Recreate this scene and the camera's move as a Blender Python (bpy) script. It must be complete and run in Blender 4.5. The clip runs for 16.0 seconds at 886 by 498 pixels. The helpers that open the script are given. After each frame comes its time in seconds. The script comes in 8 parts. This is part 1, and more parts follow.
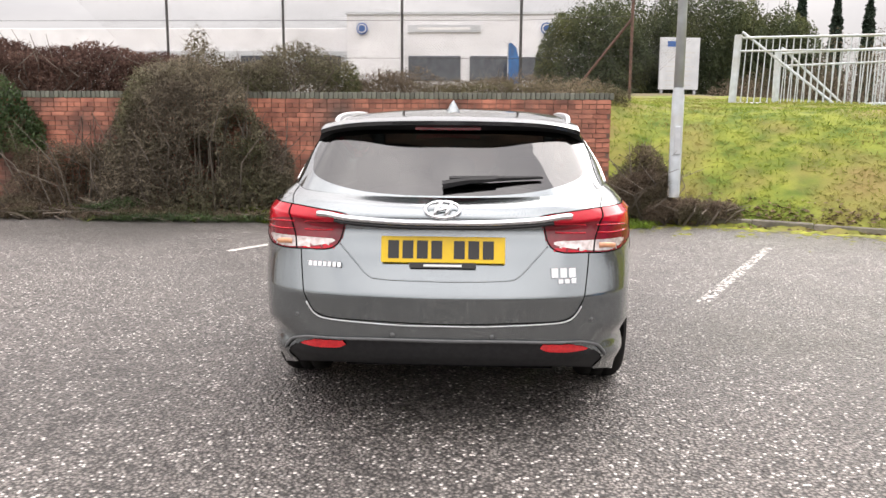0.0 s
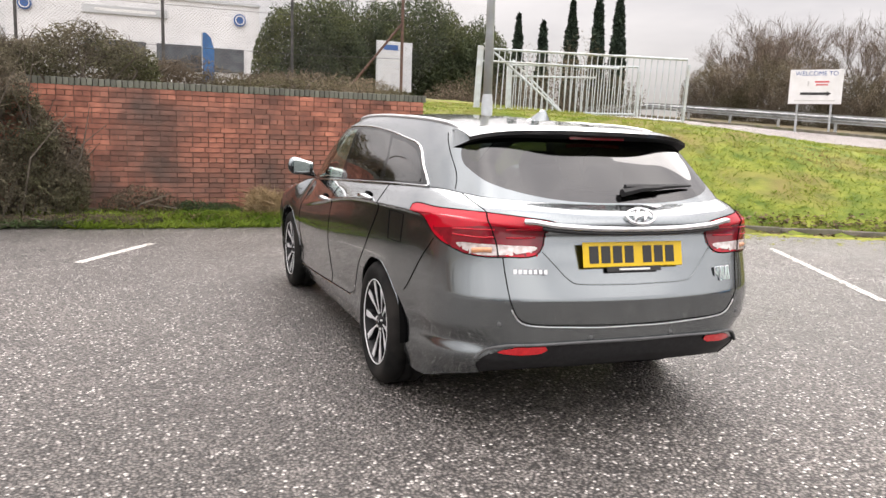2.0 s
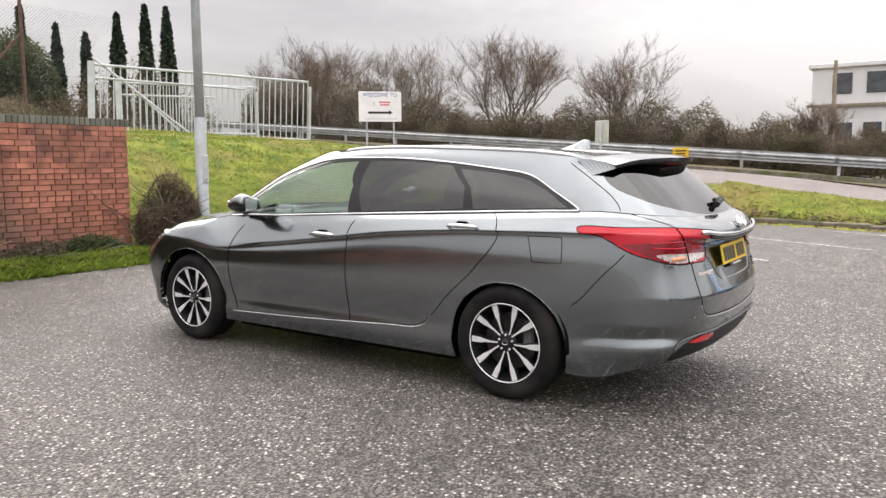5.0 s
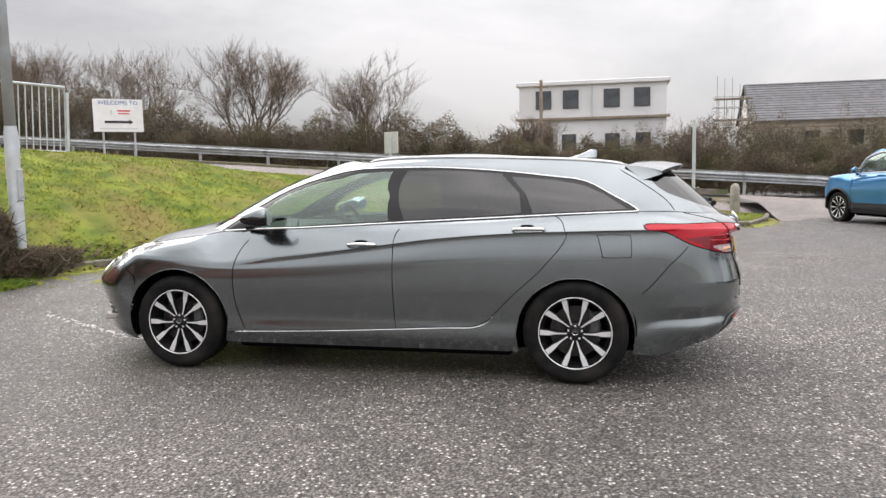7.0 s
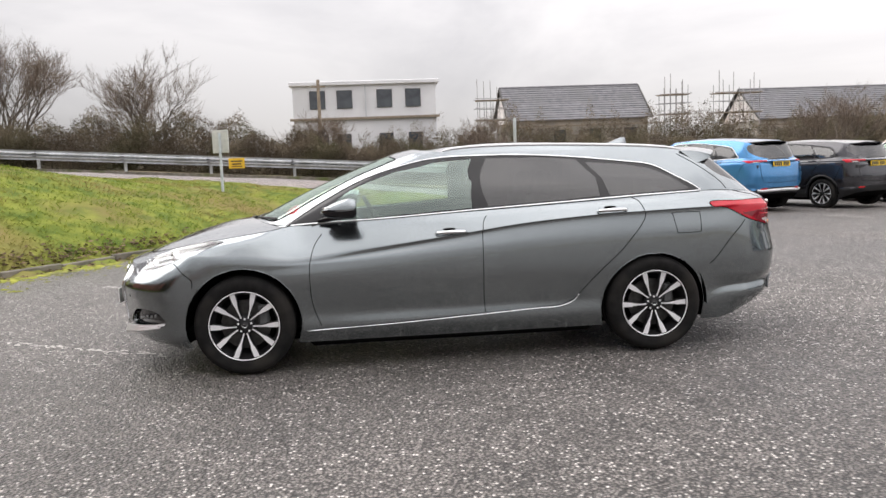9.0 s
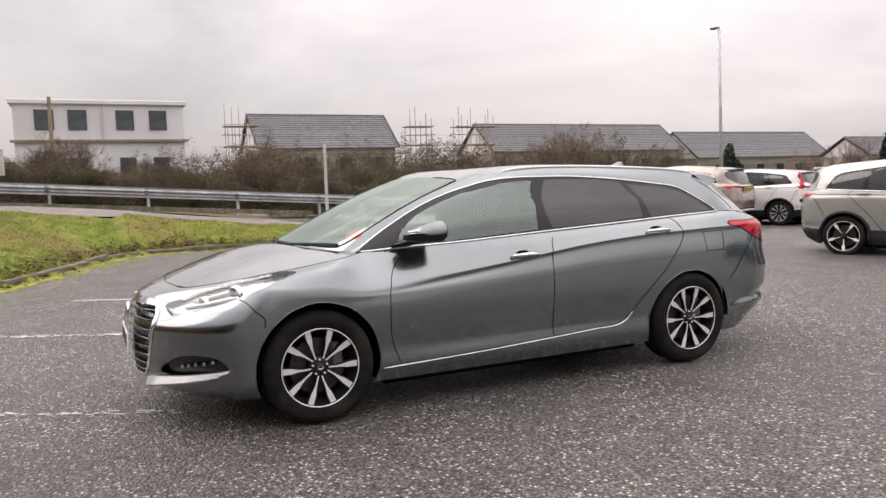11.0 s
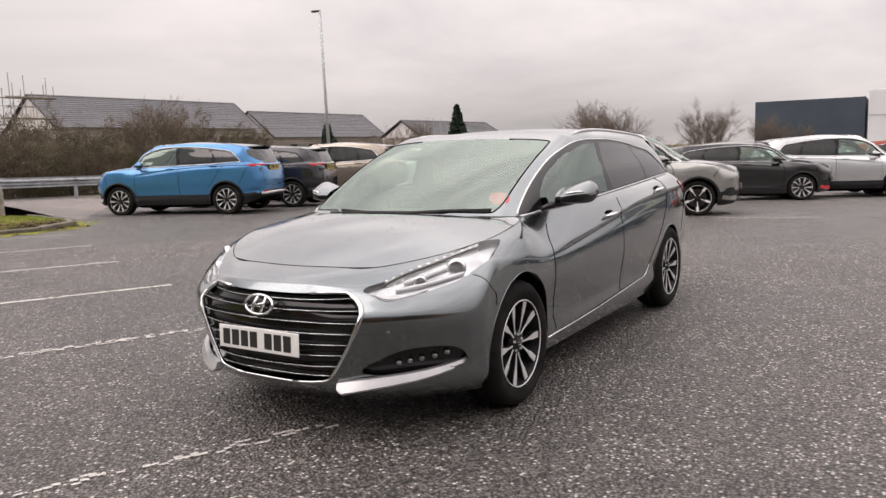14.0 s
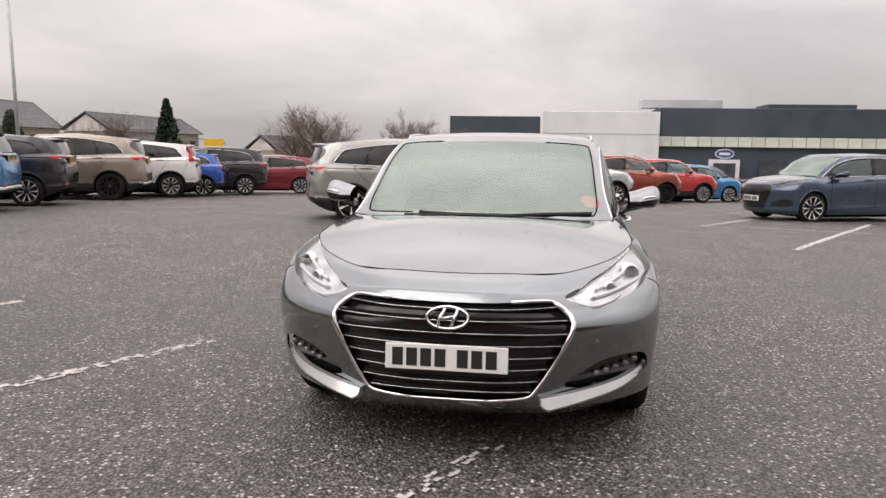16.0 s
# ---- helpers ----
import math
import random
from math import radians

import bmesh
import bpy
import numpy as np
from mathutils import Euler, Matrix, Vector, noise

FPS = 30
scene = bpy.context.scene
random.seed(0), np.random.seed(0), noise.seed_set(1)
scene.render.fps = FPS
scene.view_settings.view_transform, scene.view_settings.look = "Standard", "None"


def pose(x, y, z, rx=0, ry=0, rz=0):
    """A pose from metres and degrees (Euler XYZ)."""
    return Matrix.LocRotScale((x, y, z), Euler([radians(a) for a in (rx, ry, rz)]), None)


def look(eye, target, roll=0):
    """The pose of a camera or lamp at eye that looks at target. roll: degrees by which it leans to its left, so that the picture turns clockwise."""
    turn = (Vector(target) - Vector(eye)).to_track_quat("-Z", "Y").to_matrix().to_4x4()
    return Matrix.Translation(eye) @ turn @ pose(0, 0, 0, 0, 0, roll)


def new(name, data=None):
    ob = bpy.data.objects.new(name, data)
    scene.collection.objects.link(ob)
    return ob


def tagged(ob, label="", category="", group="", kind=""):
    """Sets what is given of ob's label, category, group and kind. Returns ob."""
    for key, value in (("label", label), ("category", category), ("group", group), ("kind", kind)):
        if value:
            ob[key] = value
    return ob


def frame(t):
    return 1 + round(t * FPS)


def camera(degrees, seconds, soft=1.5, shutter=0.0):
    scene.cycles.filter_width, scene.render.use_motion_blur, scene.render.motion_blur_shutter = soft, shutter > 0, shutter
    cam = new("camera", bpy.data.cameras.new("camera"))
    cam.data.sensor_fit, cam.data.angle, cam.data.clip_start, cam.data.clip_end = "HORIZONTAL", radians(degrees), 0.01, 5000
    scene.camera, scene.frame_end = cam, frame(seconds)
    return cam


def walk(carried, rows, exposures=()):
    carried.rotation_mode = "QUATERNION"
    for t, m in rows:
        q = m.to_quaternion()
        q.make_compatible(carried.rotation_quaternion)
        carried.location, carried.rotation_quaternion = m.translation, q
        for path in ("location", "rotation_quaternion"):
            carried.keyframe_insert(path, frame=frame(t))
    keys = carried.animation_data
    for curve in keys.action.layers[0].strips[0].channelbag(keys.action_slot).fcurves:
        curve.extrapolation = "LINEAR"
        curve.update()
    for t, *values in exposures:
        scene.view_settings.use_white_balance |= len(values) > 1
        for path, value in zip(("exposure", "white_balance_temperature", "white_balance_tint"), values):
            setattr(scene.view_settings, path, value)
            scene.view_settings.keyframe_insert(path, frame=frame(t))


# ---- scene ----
cam = camera(60.2, 16.0)
PATH = [
    (0, (0.17, -4.178, 1.3), (0.064, -2.202, 1.01), 0.4),
    (0.5, (-0.416, -4.218, 1.338), (-0.289, -2.242, 1.056), 0.6),
    (1, (-0.952, -4.127, 1.329), (-0.647, -2.167, 1.068), 0.9),
    (1.5, (-1.478, -4.024, 1.324), (-0.967, -2.11, 1.054), 1.2),
    (2, (-1.998, -3.88, 1.312), (-1.296, -2.029, 1.028), 1.9),
    (2.5, (-2.440, -3.712, 1.326), (-1.566, -1.934, 1.045), 1.4),
    (3, (-2.955, -3.492, 1.326), (-1.872, -1.832, 1.054), 0.1),
    (3.5, (-3.413, -3.200, 1.341), (-2.137, -1.682, 1.070), -0.2),
    (4, (-3.848, -2.880, 1.359), (-2.419, -1.503, 1.106), 0.1),
    (4.2, (-4.018, -2.730, 1.337), (-2.540, -1.403, 1.092), 0.1),
    (6.3, (-5.36, -0.958, 1.38), (-3.499, -0.254, 1.171), -0.9),
    (6.5, (-5.476, -0.742, 1.354), (-3.585, -0.123, 1.149), -0.9),
    (7, (-5.659, -0.274, 1.364), (-3.722, 0.178, 1.158), -1.1),
    (7.5, (-5.866, 0.262, 1.374), (-3.891, 0.507, 1.173), -1.1),
    (8, (-5.945, 0.795, 1.359), (-3.957, 0.879, 1.153), -1.5),
    (8.5, (-5.981, 1.346, 1.349), (-3.993, 1.301, 1.135), -1.5),
    (9, (-5.918, 1.903, 1.338), (-3.938, 1.723, 1.116), -2.2),
    (9.5, (-5.827, 2.411, 1.339), (-3.867, 2.076, 1.126), -2.0),
    (10, (-5.628, 2.962, 1.344), (-3.712, 2.421, 1.155), -1.4),
    (10.2, (-5.528, 3.173, 1.362), (-3.631, 2.566, 1.178), -1.3),
    (12.3, (-4.201, 5.112, 1.349), (-2.664, 3.845, 1.167), -2.7),
    (12.5, (-4.033, 5.281, 1.333), (-2.555, 3.947, 1.147), -2.5),
    (13, (-3.606, 5.622, 1.329), (-2.268, 4.151, 1.121), -1.8),
    (13.5, (-3.13, 5.939, 1.331), (-1.927, 4.361, 1.084), -1.7),
    (14, (-2.643, 6.276, 1.35), (-1.586, 4.598, 1.09), -1.8),
    (14.5, (-2.121, 6.483, 1.348), (-1.241, 4.707, 1.082), -1.3),
    (15, (-1.587, 6.673, 1.336), (-0.918, 4.808, 1.063), 0.2),
    (15.5, (-1.032, 6.8, 1.334), (-0.53, 4.883, 1.061), 0.9),
    (16, (-0.462, 6.834, 1.344), (-0.156, 4.875, 1.086), 0.8),
]
EXPO = ((0, 0.50, 6680, 14), (4, 0.34, 6680, 14), (8, 0.06, 6420, 11), (10, -0.02, 6620, 15), (12.5, -0.36, 6800, 17), (16, -0.38, 6800, 17))
walk(cam, [(t, look(e, g, r)) for t, e, g, r in PATH], EXPO)

# ---- world and light: overcast winter sky ----
world = bpy.data.worlds.new("overcast_sky")
scene.world = world
world.use_nodes = True
wn, wl = world.node_tree.nodes, world.node_tree.links
wn.clear()


def wnode(kind, **sets):
    n = wn.new(kind)
    for k, v in sets.items():
        n.inputs[k].default_value = v
    return n


w_out = wn.new("ShaderNodeOutputWorld")
w_bg = wn.new("ShaderNodeBackground")
w_sky = wn.new("ShaderNodeTexSky")
w_sky.sky_type, w_sky.sun_disc = "NISHITA", False
w_sky.sun_elevation, w_sky.sun_rotation = radians(43), radians(34)
w_tc = wn.new("ShaderNodeTexCoord")
w_sep = wn.new("ShaderNodeSeparateXYZ")
wl.new(w_tc.outputs["Generated"], w_sep.inputs[0])
w_map = wn.new("ShaderNodeMapping")
w_map.inputs["Scale"].default_value = (1.0, 1.0, 2.6)
wl.new(w_tc.outputs["Generated"], w_map.inputs[0])
w_noise = wnode("ShaderNodeTexNoise", Scale=1.9, Detail=6.0, Roughness=0.56, Distortion=0.35)
wl.new(w_map.outputs[0], w_noise.inputs["Vector"])
w_ramp = wn.new("ShaderNodeValToRGB")
w_ramp.color_ramp.elements[0].position, w_ramp.color_ramp.elements[0].color = 0.34, (0.64, 0.63, 0.64, 1)
w_ramp.color_ramp.elements[1].position, w_ramp.color_ramp.elements[1].color = 0.66, (1.0, 0.975, 0.96, 1)
wl.new(w_noise.outputs["Fac"], w_ramp.inputs[0])
# brighter towards the zenith, as under any closed cloud cover
w_up = wn.new("ShaderNodeMapRange")
w_up.inputs["From Min"].default_value, w_up.inputs["From Max"].default_value = 0.0, 1.0
w_up.inputs["To Min"].default_value, w_up.inputs["To Max"].default_value = 0.66, 2.65
wl.new(w_sep.outputs["Z"], w_up.inputs["Value"])
w_mul = wn.new("ShaderNodeVectorMath")
w_mul.operation = "MULTIPLY"
wl.new(w_ramp.outputs[0], w_mul.inputs[0])
wl.new(w_up.outputs[0], w_mul.inputs[1])
# the cloud is thinner low over the showroom
w_side = wn.new("ShaderNodeVectorMath")
w_side.operation = "DOT_PRODUCT"
w_side.inputs[1].default_value = (-0.10, -0.76, 0.64)
wl.new(w_tc.outputs["Generated"], w_side.inputs[0])
w_thin = wn.new("ShaderNodeMapRange")
w_thin.inputs["From Min"].default_value = -1.0
w_thin.inputs["To Min"].default_value, w_thin.inputs["To Max"].default_value = 0.56, 1.46
wl.new(w_side.outputs["Value"], w_thin.inputs["Value"])
w_mul2 = wn.new("ShaderNodeVectorMath")
w_mul2.operation = "MULTIPLY"
wl.new(w_mul.outputs[0], w_mul2.inputs[0])
wl.new(w_thin.outputs[0], w_mul2.inputs[1])
w_dim = wn.new("ShaderNodeVectorMath")
w_dim.operation = "MULTIPLY"
w_dim.inputs[1].default_value = (0.1, 0.1, 0.1)
wl.new(w_sky.outputs[0], w_dim.inputs[0])
w_mix = wn.new("ShaderNodeMixRGB")
w_mix.inputs[0].default_value = 0.92
wl.new(w_dim.outputs[0], w_mix.inputs[1])
wl.new(w_mul2.outputs[0], w_mix.inputs[2])
wl.new(w_mix.outputs[0], w_bg.inputs["Color"])
w_bg.inputs["Strength"].default_value = 1.0
wl.new(w_bg.outputs[0], w_out.inputs["Surface"])

sun = new("sun", bpy.data.lights.new("sun", "SUN"))
sun.data.energy, sun.data.angle, sun.data.color = 2.2, radians(60), (1.0, 0.97, 0.93)
sun.matrix_world = look((20, 30, 34), (0, 0, 0))

# ---- materials ----
MATS = {}


def link(nt, a, b):
    nt.links.new(a, b)


def mat(name, c1, c2=None, rough=0.6, metal=0.0, scale=8.0, detail=6.0, bump=0.0, bscale=None, rough2=None, coat=0.0,
        rand=0.0, island=0.0, c3=None, scale3=1.0, spec=0.5, emit=None, flake=0.0, broad=False, thin=0.0):
    """A principled surface: two colours mixed by noise, a third by broad stains, fine relief, and a spread of tone from piece to piece."""
    if name in MATS:
        return MATS[name]
    m = bpy.data.materials.new(name)
    m.use_nodes = True
    nt = m.node_tree
    b = nt.nodes["Principled BSDF"]
    b.inputs["Roughness"].default_value, b.inputs["Metallic"].default_value = rough, metal
    b.inputs["Coat Weight"].default_value, b.inputs["Coat Roughness"].default_value = coat, 0.03
    b.inputs["Specular IOR Level"].default_value = spec
    b.inputs["Coat IOR"].default_value = 1.6 if name.startswith("steel") else 1.5
    tc = nt.nodes.new("ShaderNodeTexCoord")
    noi = nt.nodes.new("ShaderNodeTexNoise")
    noi.inputs["Scale"].default_value, noi.inputs["Detail"].default_value = scale, detail
    link(nt, tc.outputs["Object"], noi.inputs["Vector"])
    rmp = nt.nodes.new("ShaderNodeValToRGB")
    rmp.color_ramp.elements[0].position, rmp.color_ramp.elements[1].position = 0.35, 0.65
    rmp.color_ramp.elements[0].color, rmp.color_ramp.elements[1].color = (*c1, 1), (*(c2 or c1), 1)
    link(nt, noi.outputs["Fac"], rmp.inputs[0])
    col = rmp.outputs[0]
    if c3:
        n3 = nt.nodes.new("ShaderNodeTexNoise")
        n3.inputs["Scale"].default_value, n3.inputs["Detail"].default_value = scale3, 4.0
        link(nt, nt.nodes.new("ShaderNodeNewGeometry").outputs["Position"] if broad else tc.outputs["Object"], n3.inputs["Vector"])
        r3 = nt.nodes.new("ShaderNodeValToRGB")
        r3.color_ramp.elements[0].position, r3.color_ramp.elements[1].position = 0.45, 0.68
        link(nt, n3.outputs["Fac"], r3.inputs[0])
        mx = nt.nodes.new("ShaderNodeMixRGB")
        mx.inputs[2].default_value = (*c3, 1)
        link(nt, r3.outputs[0], mx.inputs[0])
        link(nt, col, mx.inputs[1])
        col = mx.outputs[0]
    if rand or island:
        src = nt.nodes.new("ShaderNodeObjectInfo").outputs["Random"] if rand else nt.nodes.new("ShaderNodeNewGeometry").outputs["Random Per Island"]
        amt = rand or island
        mr = nt.nodes.new("ShaderNodeMapRange")
        mr.inputs["To Min"].default_value, mr.inputs["To Max"].default_value = 1 - amt, 1 + amt
        link(nt, src, mr.inputs["Value"])
        hs = nt.nodes.new("ShaderNodeHueSaturation")
        link(nt, mr.outputs[0], hs.inputs["Value"])
        link(nt, col, hs.inputs["Color"])
        col = hs.outputs[0]
    link(nt, col, b.inputs["Base Color"])
    if rough2 is not None:
        mr = nt.nodes.new("ShaderNodeMapRange")
        mr.inputs["To Min"].default_value, mr.inputs["To Max"].default_value = rough, rough2
        link(nt, noi.outputs["Fac"], mr.inputs["Value"])
        link(nt, mr.outputs[0], b.inputs["Roughness"])
    if bump:
        n2 = nt.nodes.new("ShaderNodeTexNoise")
        n2.inputs["Scale"].default_value, n2.inputs["Detail"].default_value = bscale or scale * 6, 5.0
        link(nt, tc.outputs["Object"], n2.inputs["Vector"])
        bp = nt.nodes.new("ShaderNodeBump")
        bp.inputs["Strength"].default_value, bp.inputs["Distance"].default_value = min(1.0, bump * 10), bump * 0.1
        link(nt, n2.outputs["Fac"], bp.inputs["Height"])
        link(nt, bp.outputs[0], b.inputs["Normal"])
    if flake:
        vo = nt.nodes.new("ShaderNodeTexVoronoi")
        vo.inputs["Scale"].default_value = 1400.0
        link(nt, tc.outputs["Object"], vo.inputs["Vector"])
        mr = nt.nodes.new("ShaderNodeMapRange")
        mr.inputs["To Min"].default_value, mr.inputs["To Max"].default_value = rough - flake, rough + flake
        link(nt, vo.outputs["Color"], mr.inputs["Value"])
        link(nt, mr.outputs[0], b.inputs["Roughness"])
    if thin:
        # leaves and blades let part of the light through
        tl = nt.nodes.new("ShaderNodeBsdfTranslucent")
        link(nt, col, tl.inputs["Color"])
        mx = nt.nodes.new("ShaderNodeMixShader")
        mx.inputs[0].default_value = thin
        link(nt, b.outputs[0], mx.inputs[1])
        link(nt, tl.outputs[0], mx.inputs[2])
        link(nt, mx.outputs[0], nt.nodes["Material Output"].inputs["Surface"])
    if emit:
        b.inputs["Emission Color"].default_value, b.inputs["Emission Strength"].default_value = (*emit[:3], 1), emit[3]
    MATS[name] = m
    return m


def glass_mat(name, tint, rough=0.0, gloss=(1.0, 1.0, 1.0), ior=1.6):
    """Thin tinted pane: sees through by its tint, mirrors more at a slant."""
    if name in MATS:
        return MATS[name]
    m = bpy.data.materials.new(name)
    m.use_nodes = True
    nt = m.node_tree
    nt.nodes.clear()
    out = nt.nodes.new("ShaderNodeOutputMaterial")
    tr = nt.nodes.new("ShaderNodeBsdfTransparent")
    tr.inputs[0].default_value = (*tint, 1)
    gl = nt.nodes.new("ShaderNodeBsdfGlossy")
    gl.inputs["Color"].default_value, gl.inputs["Roughness"].default_value = (*gloss, 1), rough
    lw = nt.nodes.new("ShaderNodeLayerWeight")
    lw.inputs["Blend"].default_value = 0.5
    pw = nt.nodes.new("ShaderNodeMath")
    pw.operation = "POWER"
    pw.inputs[1].default_value = 4.5
    link(nt, lw.outputs["Facing"], pw.inputs[0])
    f0 = ((ior - 1) / (ior + 1)) ** 2
    fr = nt.nodes.new("ShaderNodeMapRange")
    fr.inputs["To Min"].default_value, fr.inputs["To Max"].default_value = f0, 1.0
    link(nt, pw.outputs[0], fr.inputs["Value"])
    mx = nt.nodes.new("ShaderNodeMixShader")
    link(nt, fr.outputs[0], mx.inputs[0])
    link(nt, tr.outputs[0], mx.inputs[1])
    link(nt, gl.outputs[0], mx.inputs[2])
    link(nt, mx.outputs[0], out.inputs[0])
    MATS[name] = m
    return m


def asphalt_mat(name, dark, light, chip, chips=0.16, grain=75.0, rough=0.62):
    """Worn tarmac: bound stones of mixed tone, pale bare chips, damp and dusty patches."""
    m = bpy.data.materials.new(name)
    m.use_nodes = True
    nt = m.node_tree
    b = nt.nodes["Principled BSDF"]
    tc = nt.nodes.new("ShaderNodeTexCoord")
    vo = nt.nodes.new("ShaderNodeTexVoronoi")
    vo.inputs["Scale"].default_value, vo.inputs["Randomness"].default_value = grain, 1.0
    link(nt, tc.outputs["Object"], vo.inputs["Vector"])
    sp = nt.nodes.new("ShaderNodeSeparateColor")
    link(nt, vo.outputs["Color"], sp.inputs[0])
    tone = nt.nodes.new("ShaderNodeMixRGB")
    tone.inputs[1].default_value, tone.inputs[2].default_value = (*dark, 1), (*light, 1)
    link(nt, sp.outputs[0], tone.inputs[0])
    pick = nt.nodes.new("ShaderNodeMath")
    pick.operation = "GREATER_THAN"
    pick.inputs[1].default_value = 1 - chips
    link(nt, sp.outputs[1], pick.inputs[0])
    mc = nt.nodes.new("ShaderNodeMixRGB")
    mc.inputs[2].default_value = (*chip, 1)
    link(nt, pick.outputs[0], mc.inputs[0])
    link(nt, tone.outputs[0], mc.inputs[1])
    # dark binder in the joints between the stones, their shade painted in with it
    pit = nt.nodes.new("ShaderNodeMapRange")
    pit.inputs["From Min"].default_value, pit.inputs["From Max"].default_value = 0.30, 0.66
    pit.inputs["To Min"].default_value, pit.inputs["To Max"].default_value = 1.10, 0.22
    link(nt, vo.outputs["Distance"], pit.inputs["Value"])
    pm = nt.nodes.new("ShaderNodeVectorMath")
    pm.operation = "MULTIPLY"
    link(nt, mc.outputs[0], pm.inputs[0])
    link(nt, pit.outputs[0], pm.inputs[1])
    col = pm.outputs[0]
    for sc, lo, hi, pos in ((0.22, 0.72, 1.18, (0.35, 0.65)), (1.7, 0.84, 1.14, (0.3, 0.7)), (9.0, 0.86, 1.12, (0.3, 0.7))):
        n = nt.nodes.new("ShaderNodeTexNoise")
        n.inputs["Scale"].default_value, n.inputs["Detail"].default_value = sc, 5.0
        link(nt, tc.outputs["Object"], n.inputs["Vector"])
        mr = nt.nodes.new("ShaderNodeMapRange")
        mr.inputs["From Min"].default_value, mr.inputs["From Max"].default_value = pos
        mr.inputs["To Min"].default_value, mr.inputs["To Max"].default_value = lo, hi
        link(nt, n.outputs["Fac"], mr.inputs["Value"])
        vm = nt.nodes.new("ShaderNodeVectorMath")
        vm.operation = "MULTIPLY"
        link(nt, col, vm.inputs[0])
        link(nt, mr.outputs[0], vm.inputs[1])
        col = vm.outputs[0]
        if sc < 1:
            r = nt.nodes.new("ShaderNodeMapRange")
            r.inputs["From Min"].default_value, r.inputs["From Max"].default_value = pos
            r.inputs["To Min"].default_value, r.inputs["To Max"].default_value = rough - 0.16, rough + 0.14
            link(nt, n.outputs["Fac"], r.inputs["Value"])
            link(nt, r.outputs[0], b.inputs["Roughness"])
    link(nt, col, b.inputs["Base Color"])
    bp = nt.nodes.new("ShaderNodeBump")
    bp.invert = True
    bp.inputs["Strength"].default_value, bp.inputs["Distance"].default_value = 1.0, 0.016
    link(nt, vo.outputs["Distance"], bp.inputs["Height"])
    link(nt, bp.outputs[0], b.inputs["Normal"])
    MATS[name] = m
    return m


# ---- building helpers ----
def mesh_of(name, verts, faces, mats=(), smooth=False, index=None, normals=None):
    me = bpy.data.meshes.new(name)
    me.from_pydata([tuple(map(float, v)) for v in verts], [], [tuple(map(int, f)) for f in faces])
    for m in mats:
        me.materials.append(m)
    if index is not None:
        me.polygons.foreach_set("material_index", list(index))
    if smooth:
        me.polygons.foreach_set("use_smooth", [True] * len(me.polygons))
    me.update()
    if normals is not None:
        me.normals_split_custom_set_from_vertices([tuple(map(float, n)) for n in normals])
    return me


def add(name, me, parent=None, label="", category="", group="", kind="", at=None):
    ob = new(name, me)
    if parent is not None:
        ob.parent = parent
    if at is not None:
        ob.matrix_basis = at
    return tagged(ob, label, category, group, kind)


def thing(name, label, category, at=None, group=""):
    return add(name, None, None, label, category, group, "", at)


